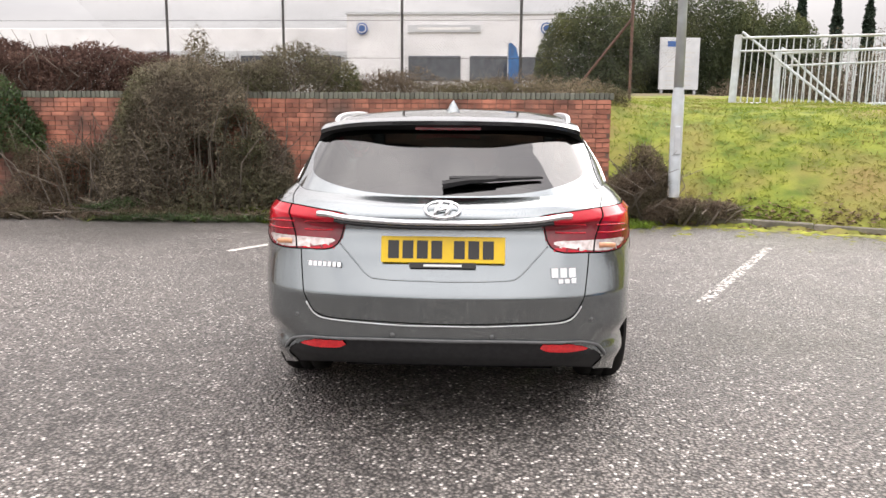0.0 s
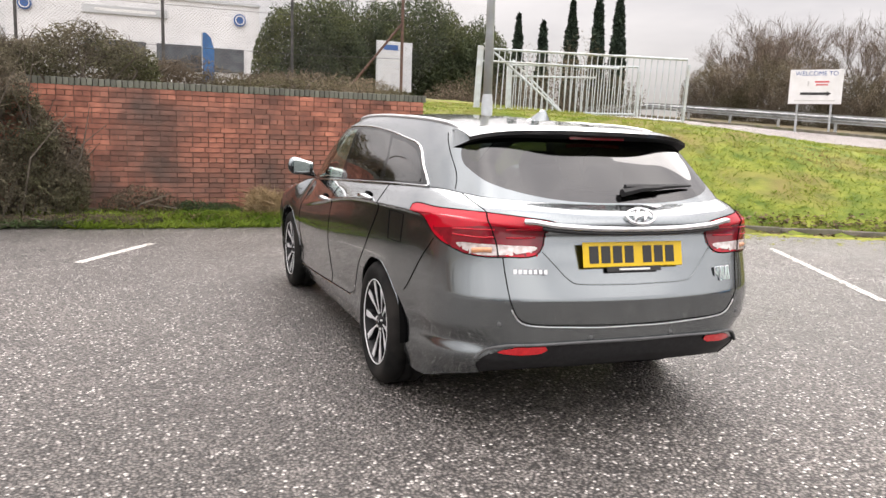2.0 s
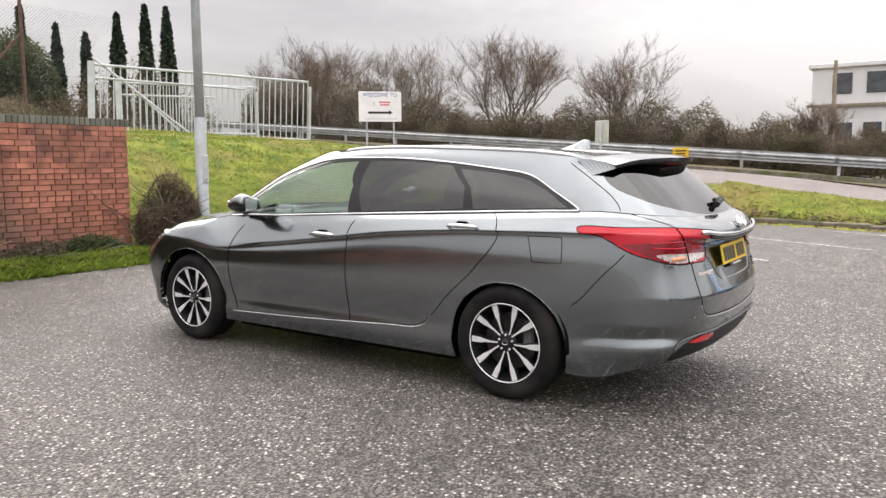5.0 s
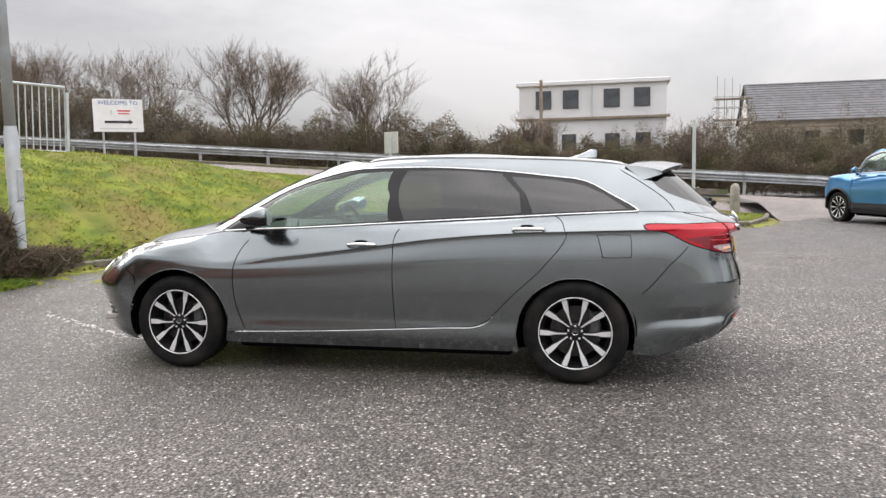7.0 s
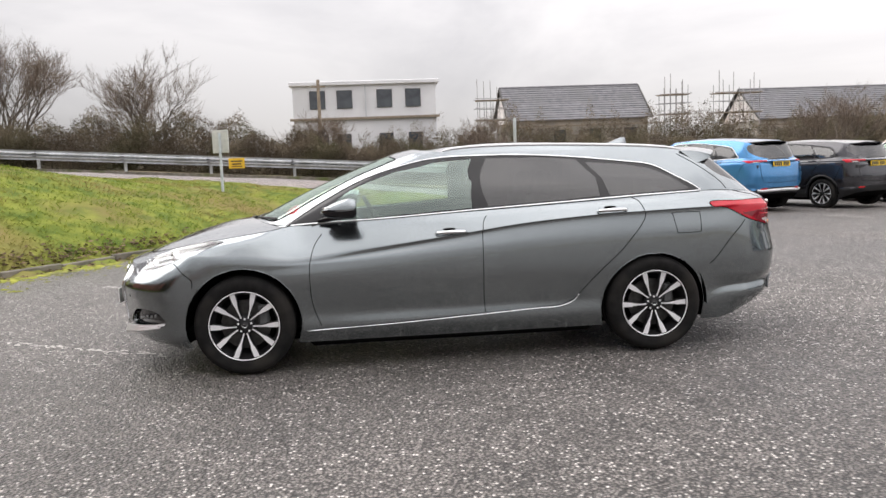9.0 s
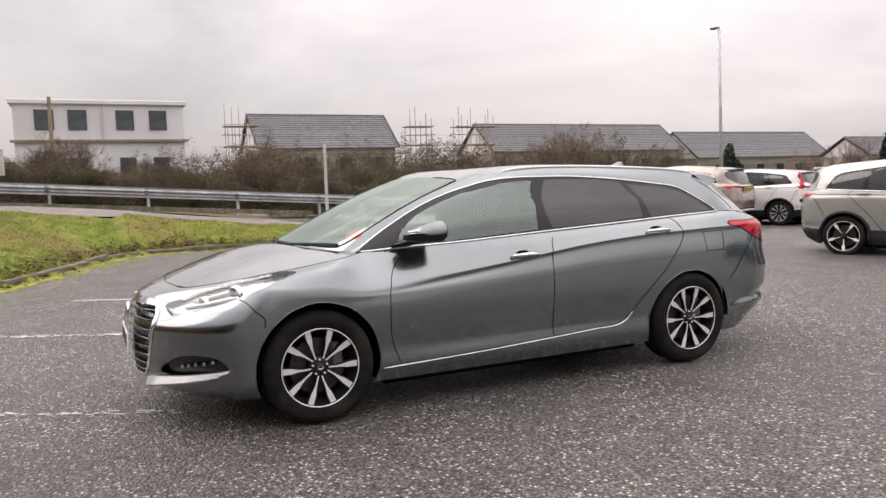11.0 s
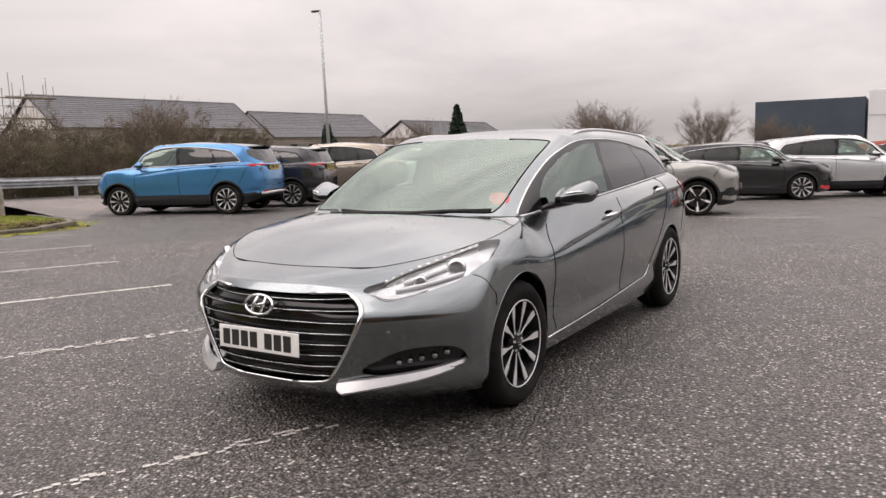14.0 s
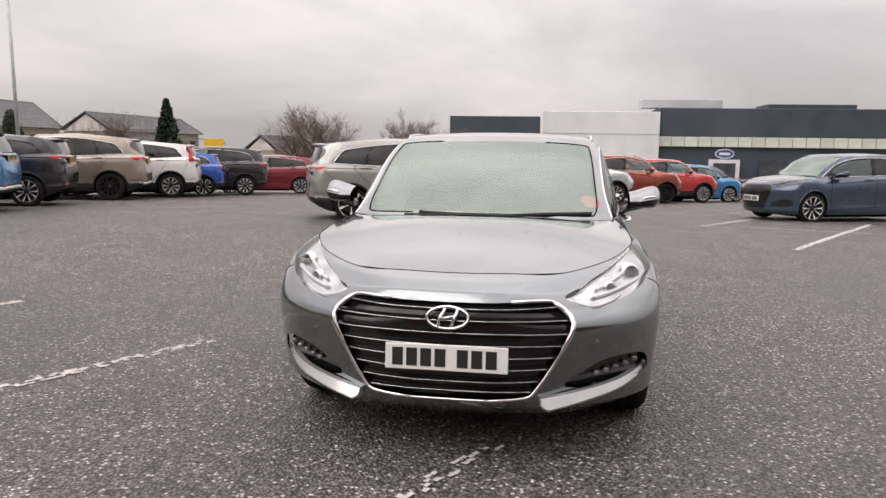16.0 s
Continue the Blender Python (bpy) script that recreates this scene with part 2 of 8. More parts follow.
class Geo:
    """Gathers plain geometry for one mesh."""

    def __init__(self):
        self.v, self.f = [], []

    def quad(self, a, b, c, d):
        n = len(self.v)
        self.v += [a, b, c, d]
        self.f.append((n, n + 1, n + 2, n + 3))

    def tri(self, a, b, c):
        n = len(self.v)
        self.v += [a, b, c]
        self.f.append((n, n + 1, n + 2))

    def box(self, c, s, m=None, taper=1.0, bevel=0.0):
        """A block of size s round c, turned by m; bevel takes the corners off."""
        x, y, z = (k / 2 for k in s)
        n = len(self.v)
        if bevel:
            e = min(bevel, x * 0.9, y * 0.9, z * 0.9)
            pts = [(px * (x - (ax != 0) * e), py * (y - (ax != 1) * e), pz * (z - (ax != 2) * e))
                   for px in (-1, 1) for py in (-1, 1) for pz in (-1, 1) for ax in range(3)]
            idx = lambda px, py, pz, ax: n + ((px > 0) * 4 + (py > 0) * 2 + (pz > 0)) * 3 + ax
            fs = []
            for ax in range(3):
                o = [k for k in range(3) if k != ax]
                for s0 in (-1, 1):
                    loop = []
                    for a, b in ((-1, -1), (1, -1), (1, 1), (-1, 1)):
                        q = [0, 0, 0]
                        q[ax], q[o[0]], q[o[1]] = s0, a, b
                        loop.append(idx(*q, ax))
                    fs.append(loop if (s0 > 0) == (ax != 1) else loop[::-1])
            for ax in range(3):
                o = [k for k in range(3) if k != ax]
                for a in (-1, 1):
                    for b in (-1, 1):
                        q0, q1 = [0, 0, 0], [0, 0, 0]
                        q0[o[0]], q0[o[1]], q0[ax] = a, b, -1
                        q1[o[0]], q1[o[1]], q1[ax] = a, b, 1
                        loop = [idx(*q0, o[0]), idx(*q0, o[1]), idx(*q1, o[1]), idx(*q1, o[0])]
                        fs.append(loop if ((a * b > 0) == (ax != 1)) else loop[::-1])
            for px in (-1, 1):
                for py in (-1, 1):
                    for pz in (-1, 1):
                        loop = [idx(px, py, pz, 0), idx(px, py, pz, 1), idx(px, py, pz, 2)]
                        fs.append(loop if px * py * pz > 0 else loop[::-1])
            self.f += [tuple(l) for l in fs]
        else:
            pts = [(px * x * (taper if pz > 0 else 1), py * y * (taper if pz > 0 else 1), pz * z) for pz in (-1, 1) for px, py in ((-1, -1), (1, -1), (1, 1), (-1, 1))]
            self.f += [(n + 3, n + 2, n + 1, n), (n + 4, n + 5, n + 6, n + 7)] + [(n + i, n + (i + 1) % 4, n + 4 + (i + 1) % 4, n + 4 + i) for i in range(4)]
        mm = m or Matrix()
        self.v += [tuple(mm @ Vector(p) + Vector(c)) for p in pts]
        return self

    def tube(self, pts, r, sides=6, closed=False, cap=True):
        """A round bar along pts; r is one radius or one a point."""
        pts = [Vector(p) for p in pts]
        k = len(pts)
        rs = list(r) if hasattr(r, "__len__") else [r] * k
        n = len(self.v)
        ref = None
        for i, p in enumerate(pts):
            a = pts[(i - 1) % k] if (closed or i) else p
            b = pts[(i + 1) % k] if (closed or i < k - 1) else p
            d = (b - a)
            d = d.normalized() if d.length > 1e-9 else Vector((0, 0, 1))
            if ref is None:
                ref = d.orthogonal().normalized()
            ref = (ref - d * ref.dot(d))
            ref = ref.normalized() if ref.length > 1e-6 else d.orthogonal().normalized()
            o = d.cross(ref)
            self.v += [tuple(p + (ref * math.cos(t) + o * math.sin(t)) * rs[i]) for t in (2 * math.pi * j / sides for j in range(sides))]
        for i in range(k if closed else k - 1):
            a, b = n + i * sides, n + ((i + 1) % k) * sides
            self.f += [(a + j, a + (j + 1) % sides, b + (j + 1) % sides, b + j) for j in range(sides)]
        if cap and not closed:
            self.f += [tuple(n + j for j in range(sides))[::-1], tuple(n + (k - 1) * sides + j for j in range(sides))]
        return self

    def lathe(self, prof, sides=24, axis="z", c=(0, 0, 0), closed=False):
        """Turns the profile of (radius, height) round an axis through c."""
        n, k = len(self.v), len(prof)
        for r, h in prof:
            for j in range(sides):
                t = 2 * math.pi * j / sides
                p = (r * math.cos(t), r * math.sin(t), h)
                p = {"z": p, "x": (p[2], p[0], p[1]), "y": (p[1], p[2], p[0])}[axis]
                self.v.append((p[0] + c[0], p[1] + c[1], p[2] + c[2]))
        for i in range(k if closed else k - 1):
            a, b = n + i * sides, n + ((i + 1) % k) * sides
            self.f += [(a + j, a + (j + 1) % sides, b + (j + 1) % sides, b + j) for j in range(sides)]
        return self

    def prism(self, poly, z0, z1, m=None):
        """A plate with the outline poly (x, y) between two heights."""
        n, k = len(self.v), len(poly)
        mm = m or Matrix()
        self.v += [tuple(mm @ Vector((x, y, z0))) for x, y in poly] + [tuple(mm @ Vector((x, y, z1))) for x, y in poly]
        self.f += [tuple(range(n + k - 1, n - 1, -1)), tuple(range(n + k, n + 2 * k))] + [(n + i, n + (i + 1) % k, n + k + (i + 1) % k, n + k + i) for i in range(k)]
        return self

    def put(self, name, material, parent=None, label="", smooth=False, **tags):
        mats = material if isinstance(material, (list, tuple)) else (material,)
        return add(name, mesh_of(name, self.v, self.f, mats, smooth), parent, label, **tags)


def sstep(a, b, x):
    t = min(1.0, max(0.0, (x - a) / (b - a)))
    return t * t * (3 - 2 * t)


def fbm(x, y, z=0.0, s=1.0):
    return noise.fractal(Vector((x * s, y * s, z * s)), 1.0, 2.0, 4)

# ---- the ground: car park, bank, road ----
KERB = [(2.35, 8.05), (3.4, 7.75), (4.9, 7.0), (6.5, 6.0), (8.1, 5.1), (10.2, 4.25), (12.1, 3.55), (13.0, 2.6), (12.95, 1.2), (12.3, -0.6), (11.75, -2.0), (12.2, -3.0), (13.6, -3.6), (15.6, -4.0)]
WALL_Y, WALL_END = 8.15, 2.13


def road_height(y):
    return max(0.0, 0.60 + 0.070 * min(y, 34.0)) if y > -8.5 else 0.0


def plateau(x, y):
    base = road_height(y)
    lift = 0.42 * sstep(14, 9, x) * sstep(5.0, 11.0, y)
    return base + lift + 0.5 * sstep(4.0, 1.5, x) * sstep(7.5, 8.3, y)


def kerb_distance(x, y):
    """How far inside the bank a place lies; negative on the tarmac."""
    best, sign = 1e9, -1
    for (x0, y0), (x1, y1) in zip(KERB, KERB[1:]):
        dx, dy = x1 - x0, y1 - y0
        t = min(1, max(0, ((x - x0) * dx + (y - y0) * dy) / (dx * dx + dy * dy)))
        d = math.hypot(x - x0 - t * dx, y - y0 - t * dy)
        if d < best - 1e-9:
            best = d
            sign = 1 if dx * (y - y0) - dy * (x - x0) > 0 else -1
    return best * sign


def in_lot(x, y):
    if x < WALL_END + 0.25:
        return y < WALL_Y + 0.12
    if y < -4.0:
        return True
    return kerb_distance(x, y) < 0


BARRIER_X = 25.0


def lot_height(x, y):
    """The car park falls gently away towards the showroom."""
    d = max(0.0, -5.0 - y)
    k = min(d, 31.0)
    return -0.018 * k - 0.0006 * k * k - 0.004 * (d - k)


def ground_height(x, y):
    if x < WALL_END + 0.12:
        if y < WALL_Y + 0.1:
            return 0.0 if y < 7.0 else 0.10 * sstep(7.0, 7.6, y)
        return 1.86 + 0.012 * (y - 8) + 0.02 * fbm(x, y)
    if in_lot(x, y):
        return lot_height(x, y)
    d = kerb_distance(x, y)
    p = plateau(x, y)
    wide = 4.6 if y > 3 else 3.0
    t = min(1.0, d / wide)
    h = p * (1 - (1 - t) ** 2.0)
    h *= 0.45 + 0.55 * sstep(-3.0, 4.0, y)
    if y < -2:
        h *= sstep(-4.2, -2.6, y) * 0.9 + 0.1 * sstep(-4.05, -3.6, y)
    return 0.07 * sstep(0, 0.1, d) * (y > -4) + h + (0.045 * fbm(x, y, 0, 0.9) + 0.035 * fbm(x, y, 5, 2.1)) * t


M_TARMAC = asphalt_mat("car_park_tarmac", (0.088, 0.080, 0.074), (0.252, 0.230, 0.213), (0.64, 0.605, 0.57), chips=0.075, grain=64.0, rough=0.5)
M_ROAD = asphalt_mat("road_asphalt", (0.31, 0.265, 0.245), (0.44, 0.38, 0.355), (0.52, 0.46, 0.43), chips=0.1, grain=60)
M_GRASS = mat("bank_grass", (0.075, 0.115, 0.018), (0.20, 0.225, 0.038), rough=0.9, scale=2.6, bump=0.09, bscale=26, c3=(0.19, 0.15, 0.055), scale3=0.7, spec=0.15)
M_BLADE = mat("grass_blade", (0.115, 0.175, 0.022), (0.26, 0.30, 0.052), rough=0.85, scale=1.9, island=0.28, c3=(0.25, 0.20, 0.075), scale3=0.6, spec=0.15, thin=0.5)
M_FIELD = mat("far_earth", (0.10, 0.095, 0.05), (0.17, 0.13, 0.08), rough=0.9, scale=0.6, bump=0.05, bscale=9, spec=0.2)
M_MOSS = mat("moss", (0.15, 0.18, 0.02), (0.33, 0.33, 0.05), rough=0.9, scale=9, bump=0.08, bscale=60, c3=(0.10, 0.095, 0.06), scale3=2.2, spec=0.2)
M_LITTER = mat("leaf_litter", (0.09, 0.065, 0.04), (0.22, 0.165, 0.10), rough=0.9, scale=14, island=0.5, spec=0.2, thin=0.3)
M_CONC = mat("weathered_concrete", (0.27, 0.25, 0.22), (0.40, 0.37, 0.32), rough=0.85, scale=6, bump=0.04, bscale=60, c3=(0.13, 0.125, 0.09), scale3=2.0, rand=0.15)
M_KERB = mat("mossy_kerb_concrete", (0.10, 0.09, 0.075), (0.20, 0.18, 0.15), rough=0.9, scale=7, bump=0.06, bscale=50, c3=(0.07, 0.085, 0.025), scale3=1.6, rand=0.2)
M_PAINT_LINE = mat("worn_line_paint", (0.62, 0.60, 0.57), (0.48, 0.45, 0.42), rough=0.75, scale=30, bump=0.02, bscale=120)
M_STEEL = mat("galvanised_steel", (0.42, 0.44, 0.46), (0.56, 0.58, 0.60), rough=0.42, metal=0.75, scale=7, rough2=0.6, bump=0.01, c3=(0.36, 0.37, 0.37), scale3=1.4)
M_STEEL_PALE = mat("pale_galvanised_steel", (0.44, 0.48, 0.51), (0.56, 0.60, 0.63), rough=0.5, metal=0.25, scale=6, rough2=0.62, c3=(0.45, 0.45, 0.43), scale3=2.0)
M_DARK_STEEL = mat("dark_fence_steel", (0.045, 0.045, 0.045), (0.09, 0.085, 0.08), rough=0.6, metal=0.4, scale=9)
M_RUST = mat("rusty_steel", (0.085, 0.052, 0.042), (0.15, 0.085, 0.065), rough=0.8, scale=14, metal=0.2)
M_WHITE = mat("white_sign_face", (0.76, 0.76, 0.76), (0.68, 0.68, 0.67), rough=0.45, scale=3)
M_BOARD = mat("pale_blue_grey_board", (0.50, 0.52, 0.54), (0.58, 0.60, 0.62), rough=0.5, scale=2)
M_SIGN_GREY = mat("sign_back_grey", (0.50, 0.50, 0.49), (0.60, 0.60, 0.58), rough=0.5, scale=6, metal=0.3)
M_YELLOW = mat("yellow_sign_face", (0.72, 0.46, 0.02), (0.62, 0.38, 0.02), rough=0.5, scale=5)
M_BLACK = mat("black_print", (0.02, 0.02, 0.022), rough=0.5)
M_REDPRINT = mat("red_print", (0.55, 0.05, 0.06), rough=0.5)
M_BLUEPRINT = mat("blue_print", (0.03, 0.10, 0.30), rough=0.5)


def ground_grid(name, xs, ys, keep, material, lift=0.0, **tags):
    at, v, f = {}, [], []
    hs = {}
    for i in range(len(xs) - 1):
        for j in range(len(ys) - 1):
            if not keep((xs[i] + xs[i + 1]) / 2, (ys[j] + ys[j + 1]) / 2):
                continue
            q = []
            for a, b in ((i, j), (i + 1, j), (i + 1, j + 1), (i, j + 1)):
                if (a, b) not in at:
                    at[a, b] = len(v)
                    v.append((xs[a], ys[b], ground_height(xs[a], ys[b]) + lift))
                q.append(at[a, b])
            f.append(q)
    return add(name, mesh_of(name, v, f, (material,), True), kind="structure", **tags)


def span(a, b, step):
    n = max(1, round((b - a) / step))
    return [a + (b - a) * i / n for i in range(n + 1)]


# one sheet to the horizon, a hand below the made surfaces, and the surfaces on it
g = Geo()
g.quad((-1500, -1500, -4.6), (1500, -1500, -4.6), (1500, 1500, -4.6), (-1500, 1500, -4.6))
g.put("ground", M_FIELD, label="dull winter earth and scrub reaching the horizon", category="ground", kind="structure")
lot_v, lot_f, lot_at = [], [], {}
lx, ly = span(-60, -14, 9) + span(-12, 0, 1.0) + [2.38, 6, 10, 15.6, 23, 34, 60], [-160, -115, -90] + span(-75, -39, 6) + span(-36, -15, 2.6) + span(-13, -5, 1.0) + [-4.0, 0, 4, 8.2]
for i in range(len(lx) - 1):
    for j in range(len(ly) - 1):
        if ly[j] >= -4.0 and lx[i] >= 2.3:
            continue
        q = []
        for a, b in ((i, j), (i + 1, j), (i + 1, j + 1), (i, j + 1)):
            if (a, b) not in lot_at:
                lot_at[a, b] = len(lot_v)
                lot_v.append((lx[a], ly[b], lot_height(lx[a], ly[b])))
            q.append(lot_at[a, b])
        lot_f.append(q)
add("car_park", mesh_of("car_park", lot_v, lot_f, (M_TARMAC,), True), None, "worn grey-brown tarmac car park with bare pale chips", "car park", kind="structure")
g = Geo()
ring = [(2.38, -4.0), (15.6, -4.0)] + KERB[::-1][1:] + [(2.38, 8.05)]
n0 = len(ring)
g.v = [(x, y, 0.0) for x, y in ring]
g.f = [tuple(range(n0))]
g.put("car_park_bay", M_TARMAC, label="worn tarmac of the angled parking bays", category="car park", kind="structure")
ground_grid("grass_bank", span(2.25, 15.6, 0.33), span(-4.3, 26, 0.33),
            lambda x, y: not (x < 2.4 and y < 8.0) and kerb_distance(x, y) > -0.18 and (y > -4.1), M_GRASS, label="mossy green grass bank rising from the car park", category="grass bank")
ground_grid("grass_plateau", span(-90, -18, 9) + span(-16, 2.25, 1.2), span(8.28, 60, 1.5) + span(66, 130, 8), lambda x, y: True, M_FIELD, label="rough ground behind the brick wall", category="ground")
ground_grid("far_verge", span(23.3, 70, 1.6), span(-30, 70, 2.0), lambda x, y: True, M_FIELD, label="scrubby verge behind the crash barrier", category="ground")
ground_grid("road", span(15.6, 23.3, 1.1), span(-4.0, 60, 1.6), lambda x, y: True, M_ROAD, lift=-0.03, label="pale pinkish asphalt access road climbing gently", category="road")
# the road's mouth, where its pale surface meets the car park along a slanting joint
joint = lambda x: -3.3 - 0.82 * (x - 12.5)
mouth_v, mouth_f = [], []
mx_ = span(13.6, 23.3, 0.6)
for x in mx_:
    for k in range(13):
        y = joint(x) + (-3.95 - joint(x)) * k / 12
        h = max(0.01, road_height(max(y, -8.4)) - 0.02)
        mouth_v.append((x, y, lot_height(x, y) + 0.006 + (h - lot_height(x, y)) * sstep(0, 3.2, y - joint(x))))
mouth_f = [(i * 13 + k, i * 13 + 13 + k, i * 13 + 14 + k, i * 13 + k + 1) for i in range(len(mx_) - 1) for k in range(12)]
add("road_mouth", mesh_of("road_mouth", mouth_v, mouth_f, (M_ROAD,), True), None, "pale pinkish asphalt at the mouth of the access road", "road", kind="structure")
ground_grid("gate_yard", span(2.25, 15.6, 1.4), span(26, 60, 2.0) + span(66, 130, 8), lambda x, y: True, M_FIELD, label="rough ground beyond the gate", category="ground")

# road edge kerb on the barrier side
g = Geo()
for y in span(-4, 50, 2.0):
    g.box((23.35, y + 1.0, road_height(y + 1.0) + 0.06), (0.14, 2.0, 0.16), pose(0, 0, 0, 4, 0, 0))
g.put("road_kerb", M_KERB, label="low dark kerb along the road's far edge", category="kerb", kind="structure")

# edging stones at the foot of the bank
kerb_root = tagged(add("edging_kerb", None), "row of low mossy concrete edging stones", "kerb", kind="structure")
stone = Geo().box((0, 0, 0), (0.90, 0.12, 0.20), bevel=0.015)
stone_me = mesh_of("kerb_stone", stone.v, stone.f, (M_KERB,))
rnd = random.Random(5)
for (x0, y0), (x1, y1) in zip(KERB, KERB[1:]):
    L = math.hypot(x1 - x0, y1 - y0)
    n = max(1, round(L / 0.91))
    for i in range(n):
        t = (i + 0.5) / n
        a = math.degrees(math.atan2(y1 - y0, x1 - x0))
        m = pose(x0 + t * (x1 - x0), y0 + t * (y1 - y0), 0.0 + rnd.uniform(-.016, .016), rnd.uniform(-5, 5), rnd.uniform(-1, 1), a + rnd.uniform(-1, 1))
        add("kerb_stone", stone_me, kerb_root, at=m @ Matrix.Diagonal((L / n / 0.905, 1, 1, 1)))

# bay lines, worn into flakes
rnd = random.Random(11)


def bay_line(x0, y0, x1, y1, width=0.09, wear=0.35):
    g = Geo()
    L = math.hypot(x1 - x0, y1 - y0)
    ux, uy = (x1 - x0) / L, (y1 - y0) / L
    n, k = max(2, int(L / 0.035)), 4
    for i in range(n):
        for j in range(k):
            if noise.noise(Vector((x0 + i * 0.5, y0 + j * 0.9, 3))) * 0.5 + 0.5 + rnd.uniform(-.2, .2) < wear:
                continue
            a, b = i * L / n, (i + 1) * L / n
            c, d = (j / k - 0.5) * width, ((j + 1) / k - 0.5) * width
            e = lambda: rnd.uniform(-.005, .005)
            P = lambda s, w: (x0 + ux * s - uy * w + e(), y0 + uy * s + ux * w + e(), 0.005 + lot_height(x0 + ux * s, y0 + uy * s))
            g.quad(P(a, c), P(b, c), P(b, d), P(a, d))
    return g.put("bay_line", M_PAINT_LINE, label="worn flaking white parking bay line on tarmac", category="road marking", group="bay lines", kind="structure")


for l in ((-2.72, 4.25, -2.05, 5.53, 0.10, 0.22), (-0.25, 3.36, 0.75, 5.28, 0.09, 0.62), (1.93, 1.93, 3.62, 5.18, 0.10, 0.52), (4.10, 1.02, 5.75, 4.1, 0.09, 0.34),
          (6.35, 0.05, 7.9, 2.9, 0.09, 0.36), (8.5, -0.95, 9.9, 1.7, 0.09, 0.4), (10.6, -1.9, 11.6, 0.0, 0.09, 0.45), (-3.75, -4.55, -6.9, -10.5, 0.10, 0.3), (-3.15, -8.6, -4.7, -11.4, 0.10, 0.4),
          (-6.6, -6.6, -9.2, -11.6, 0.10, 0.3), (7.2, -8.6, 9.6, -7.4, 0.09, 0.6), (2.2, -8.2, 5.6, -8.9, 0.08, 0.62), (-1.2, -8.9, 0.6, -8.2, 0.09, 0.5), (-5.95, -7.9, -3.85, -8.72, 0.09, 0.5), (8.95, -9.4, 7.6, -11.4, 0.09, 0.55)):
    bay_line(*l)

# moss along the tarmac's edge and in patches, fallen leaves, grass
g = Geo()
rnd = random.Random(3)
for i in range(2600):
    k = rnd.randrange(len(KERB) - 2)
    (x0, y0), (x1, y1) = KERB[k], KERB[k + 1]
    t, off = rnd.random(), abs(rnd.gauss(0, 0.75 if i % 4 == 0 else 0.28))
    if k > 6:
        off *= 0.35
    L = math.hypot(x1 - x0, y1 - y0)
    x, y = x0 + t * (x1 - x0) + (y1 - y0) / L * off, y0 + t * (y1 - y0) - (x1 - x0) / L * off
    r = rnd.uniform(0.03, 0.13) * (1.2 if off < 0.4 else 0.55)
    n, h = len(g.v), rnd.uniform(0.006, 0.02)
    g.v.append((x, y, h))
    for j in range(9):
        a = j * 2 * math.pi / 9
        rr = r * rnd.uniform(0.5, 1.3)
        g.v.append((x + rr * math.cos(a), y + rr * math.sin(a) * 0.7, 0.003))
    g.f += [(n, n + 1 + j, n + 1 + (j + 1) % 9) for j in range(9)]
g.put("moss_patches", M_MOSS, label="yellow-green moss creeping over the tarmac edge", category="moss", kind="stuff", smooth=True)

g = Geo()
for i in range(7000):
    if i % 3:
        k = rnd.randrange(len(KERB) - 3)
        (x0, y0), (x1, y1) = KERB[k], KERB[k + 1]
        t, off = rnd.random(), rnd.gauss(-0.12, 0.2)
        L = math.hypot(x1 - x0, y1 - y0)
        x, y = x0 + t * (x1 - x0) + (y1 - y0) / L * off, y0 + t * (y1 - y0) - (x1 - x0) / L * off
    else:
        x, y = rnd.uniform(-9, 2.2), 7.35 + abs(rnd.gauss(0, 0.35))
    z = ground_height(x, y) + 0.012 + rnd.random() * 0.03
    a, r = rnd.uniform(0, 6.3), rnd.uniform(0.02, 0.055)
    up = rnd.uniform(-0.02, 0.03)
    c, s = math.cos(a) * r, math.sin(a) * r
    g.quad((x - c, y - s, z), (x + s * .5, y - c * .5, z + up), (x + c, y + s, z), (x - s * .5, y + c * .5, z - up * .4))
g.put("leaf_litter", M_LITTER, label="dead brown leaves and twigs along the kerb", category="leaf litter", kind="stuff")


def blades(name, count, place, hmin, hmax, material, label, w=0.014):
    g = Geo()
    for i in range(count):
        p = place()
        if p is None:
            continue
        x, y = p
        z = ground_height(x, y) - 0.01
        # each blade leans over, its face to the sky
        a, h = rnd.uniform(0, 6.3), rnd.uniform(hmin, hmax)
        c, s, far_ = math.cos(a), math.sin(a), h * rnd.uniform(1.2, 2.8)
        g.tri((x + s * w, y - c * w, z), (x + c * far_, y + s * far_, z + h), (x - s * w, y + c * w, z))
    return g.put(name, material, label=label, category="grass", kind="stuff")


def on_bank():
    x, y = rnd.uniform(2.3, 15.5), rnd.uniform(-4, 21)
    d = kerb_distance(x, y)
    return (x, y) if 0.05 < d and (x > 2.3) and rnd.random() < 1.15 - 0.05 * d and fbm(x, y, 1, 0.7) > -0.6 else None


def by_wall():
    x = rnd.uniform(-9, 2.6)
    y = rnd.uniform(7.0, 8.05)
    return (x, y) if fbm(x, y, 2, 1.2) + 0.45 * sstep(-3.5, -1.5, x) + (y - 7.2) * 0.6 > 0.40 * sstep(-2.2, -3.6, x) else None


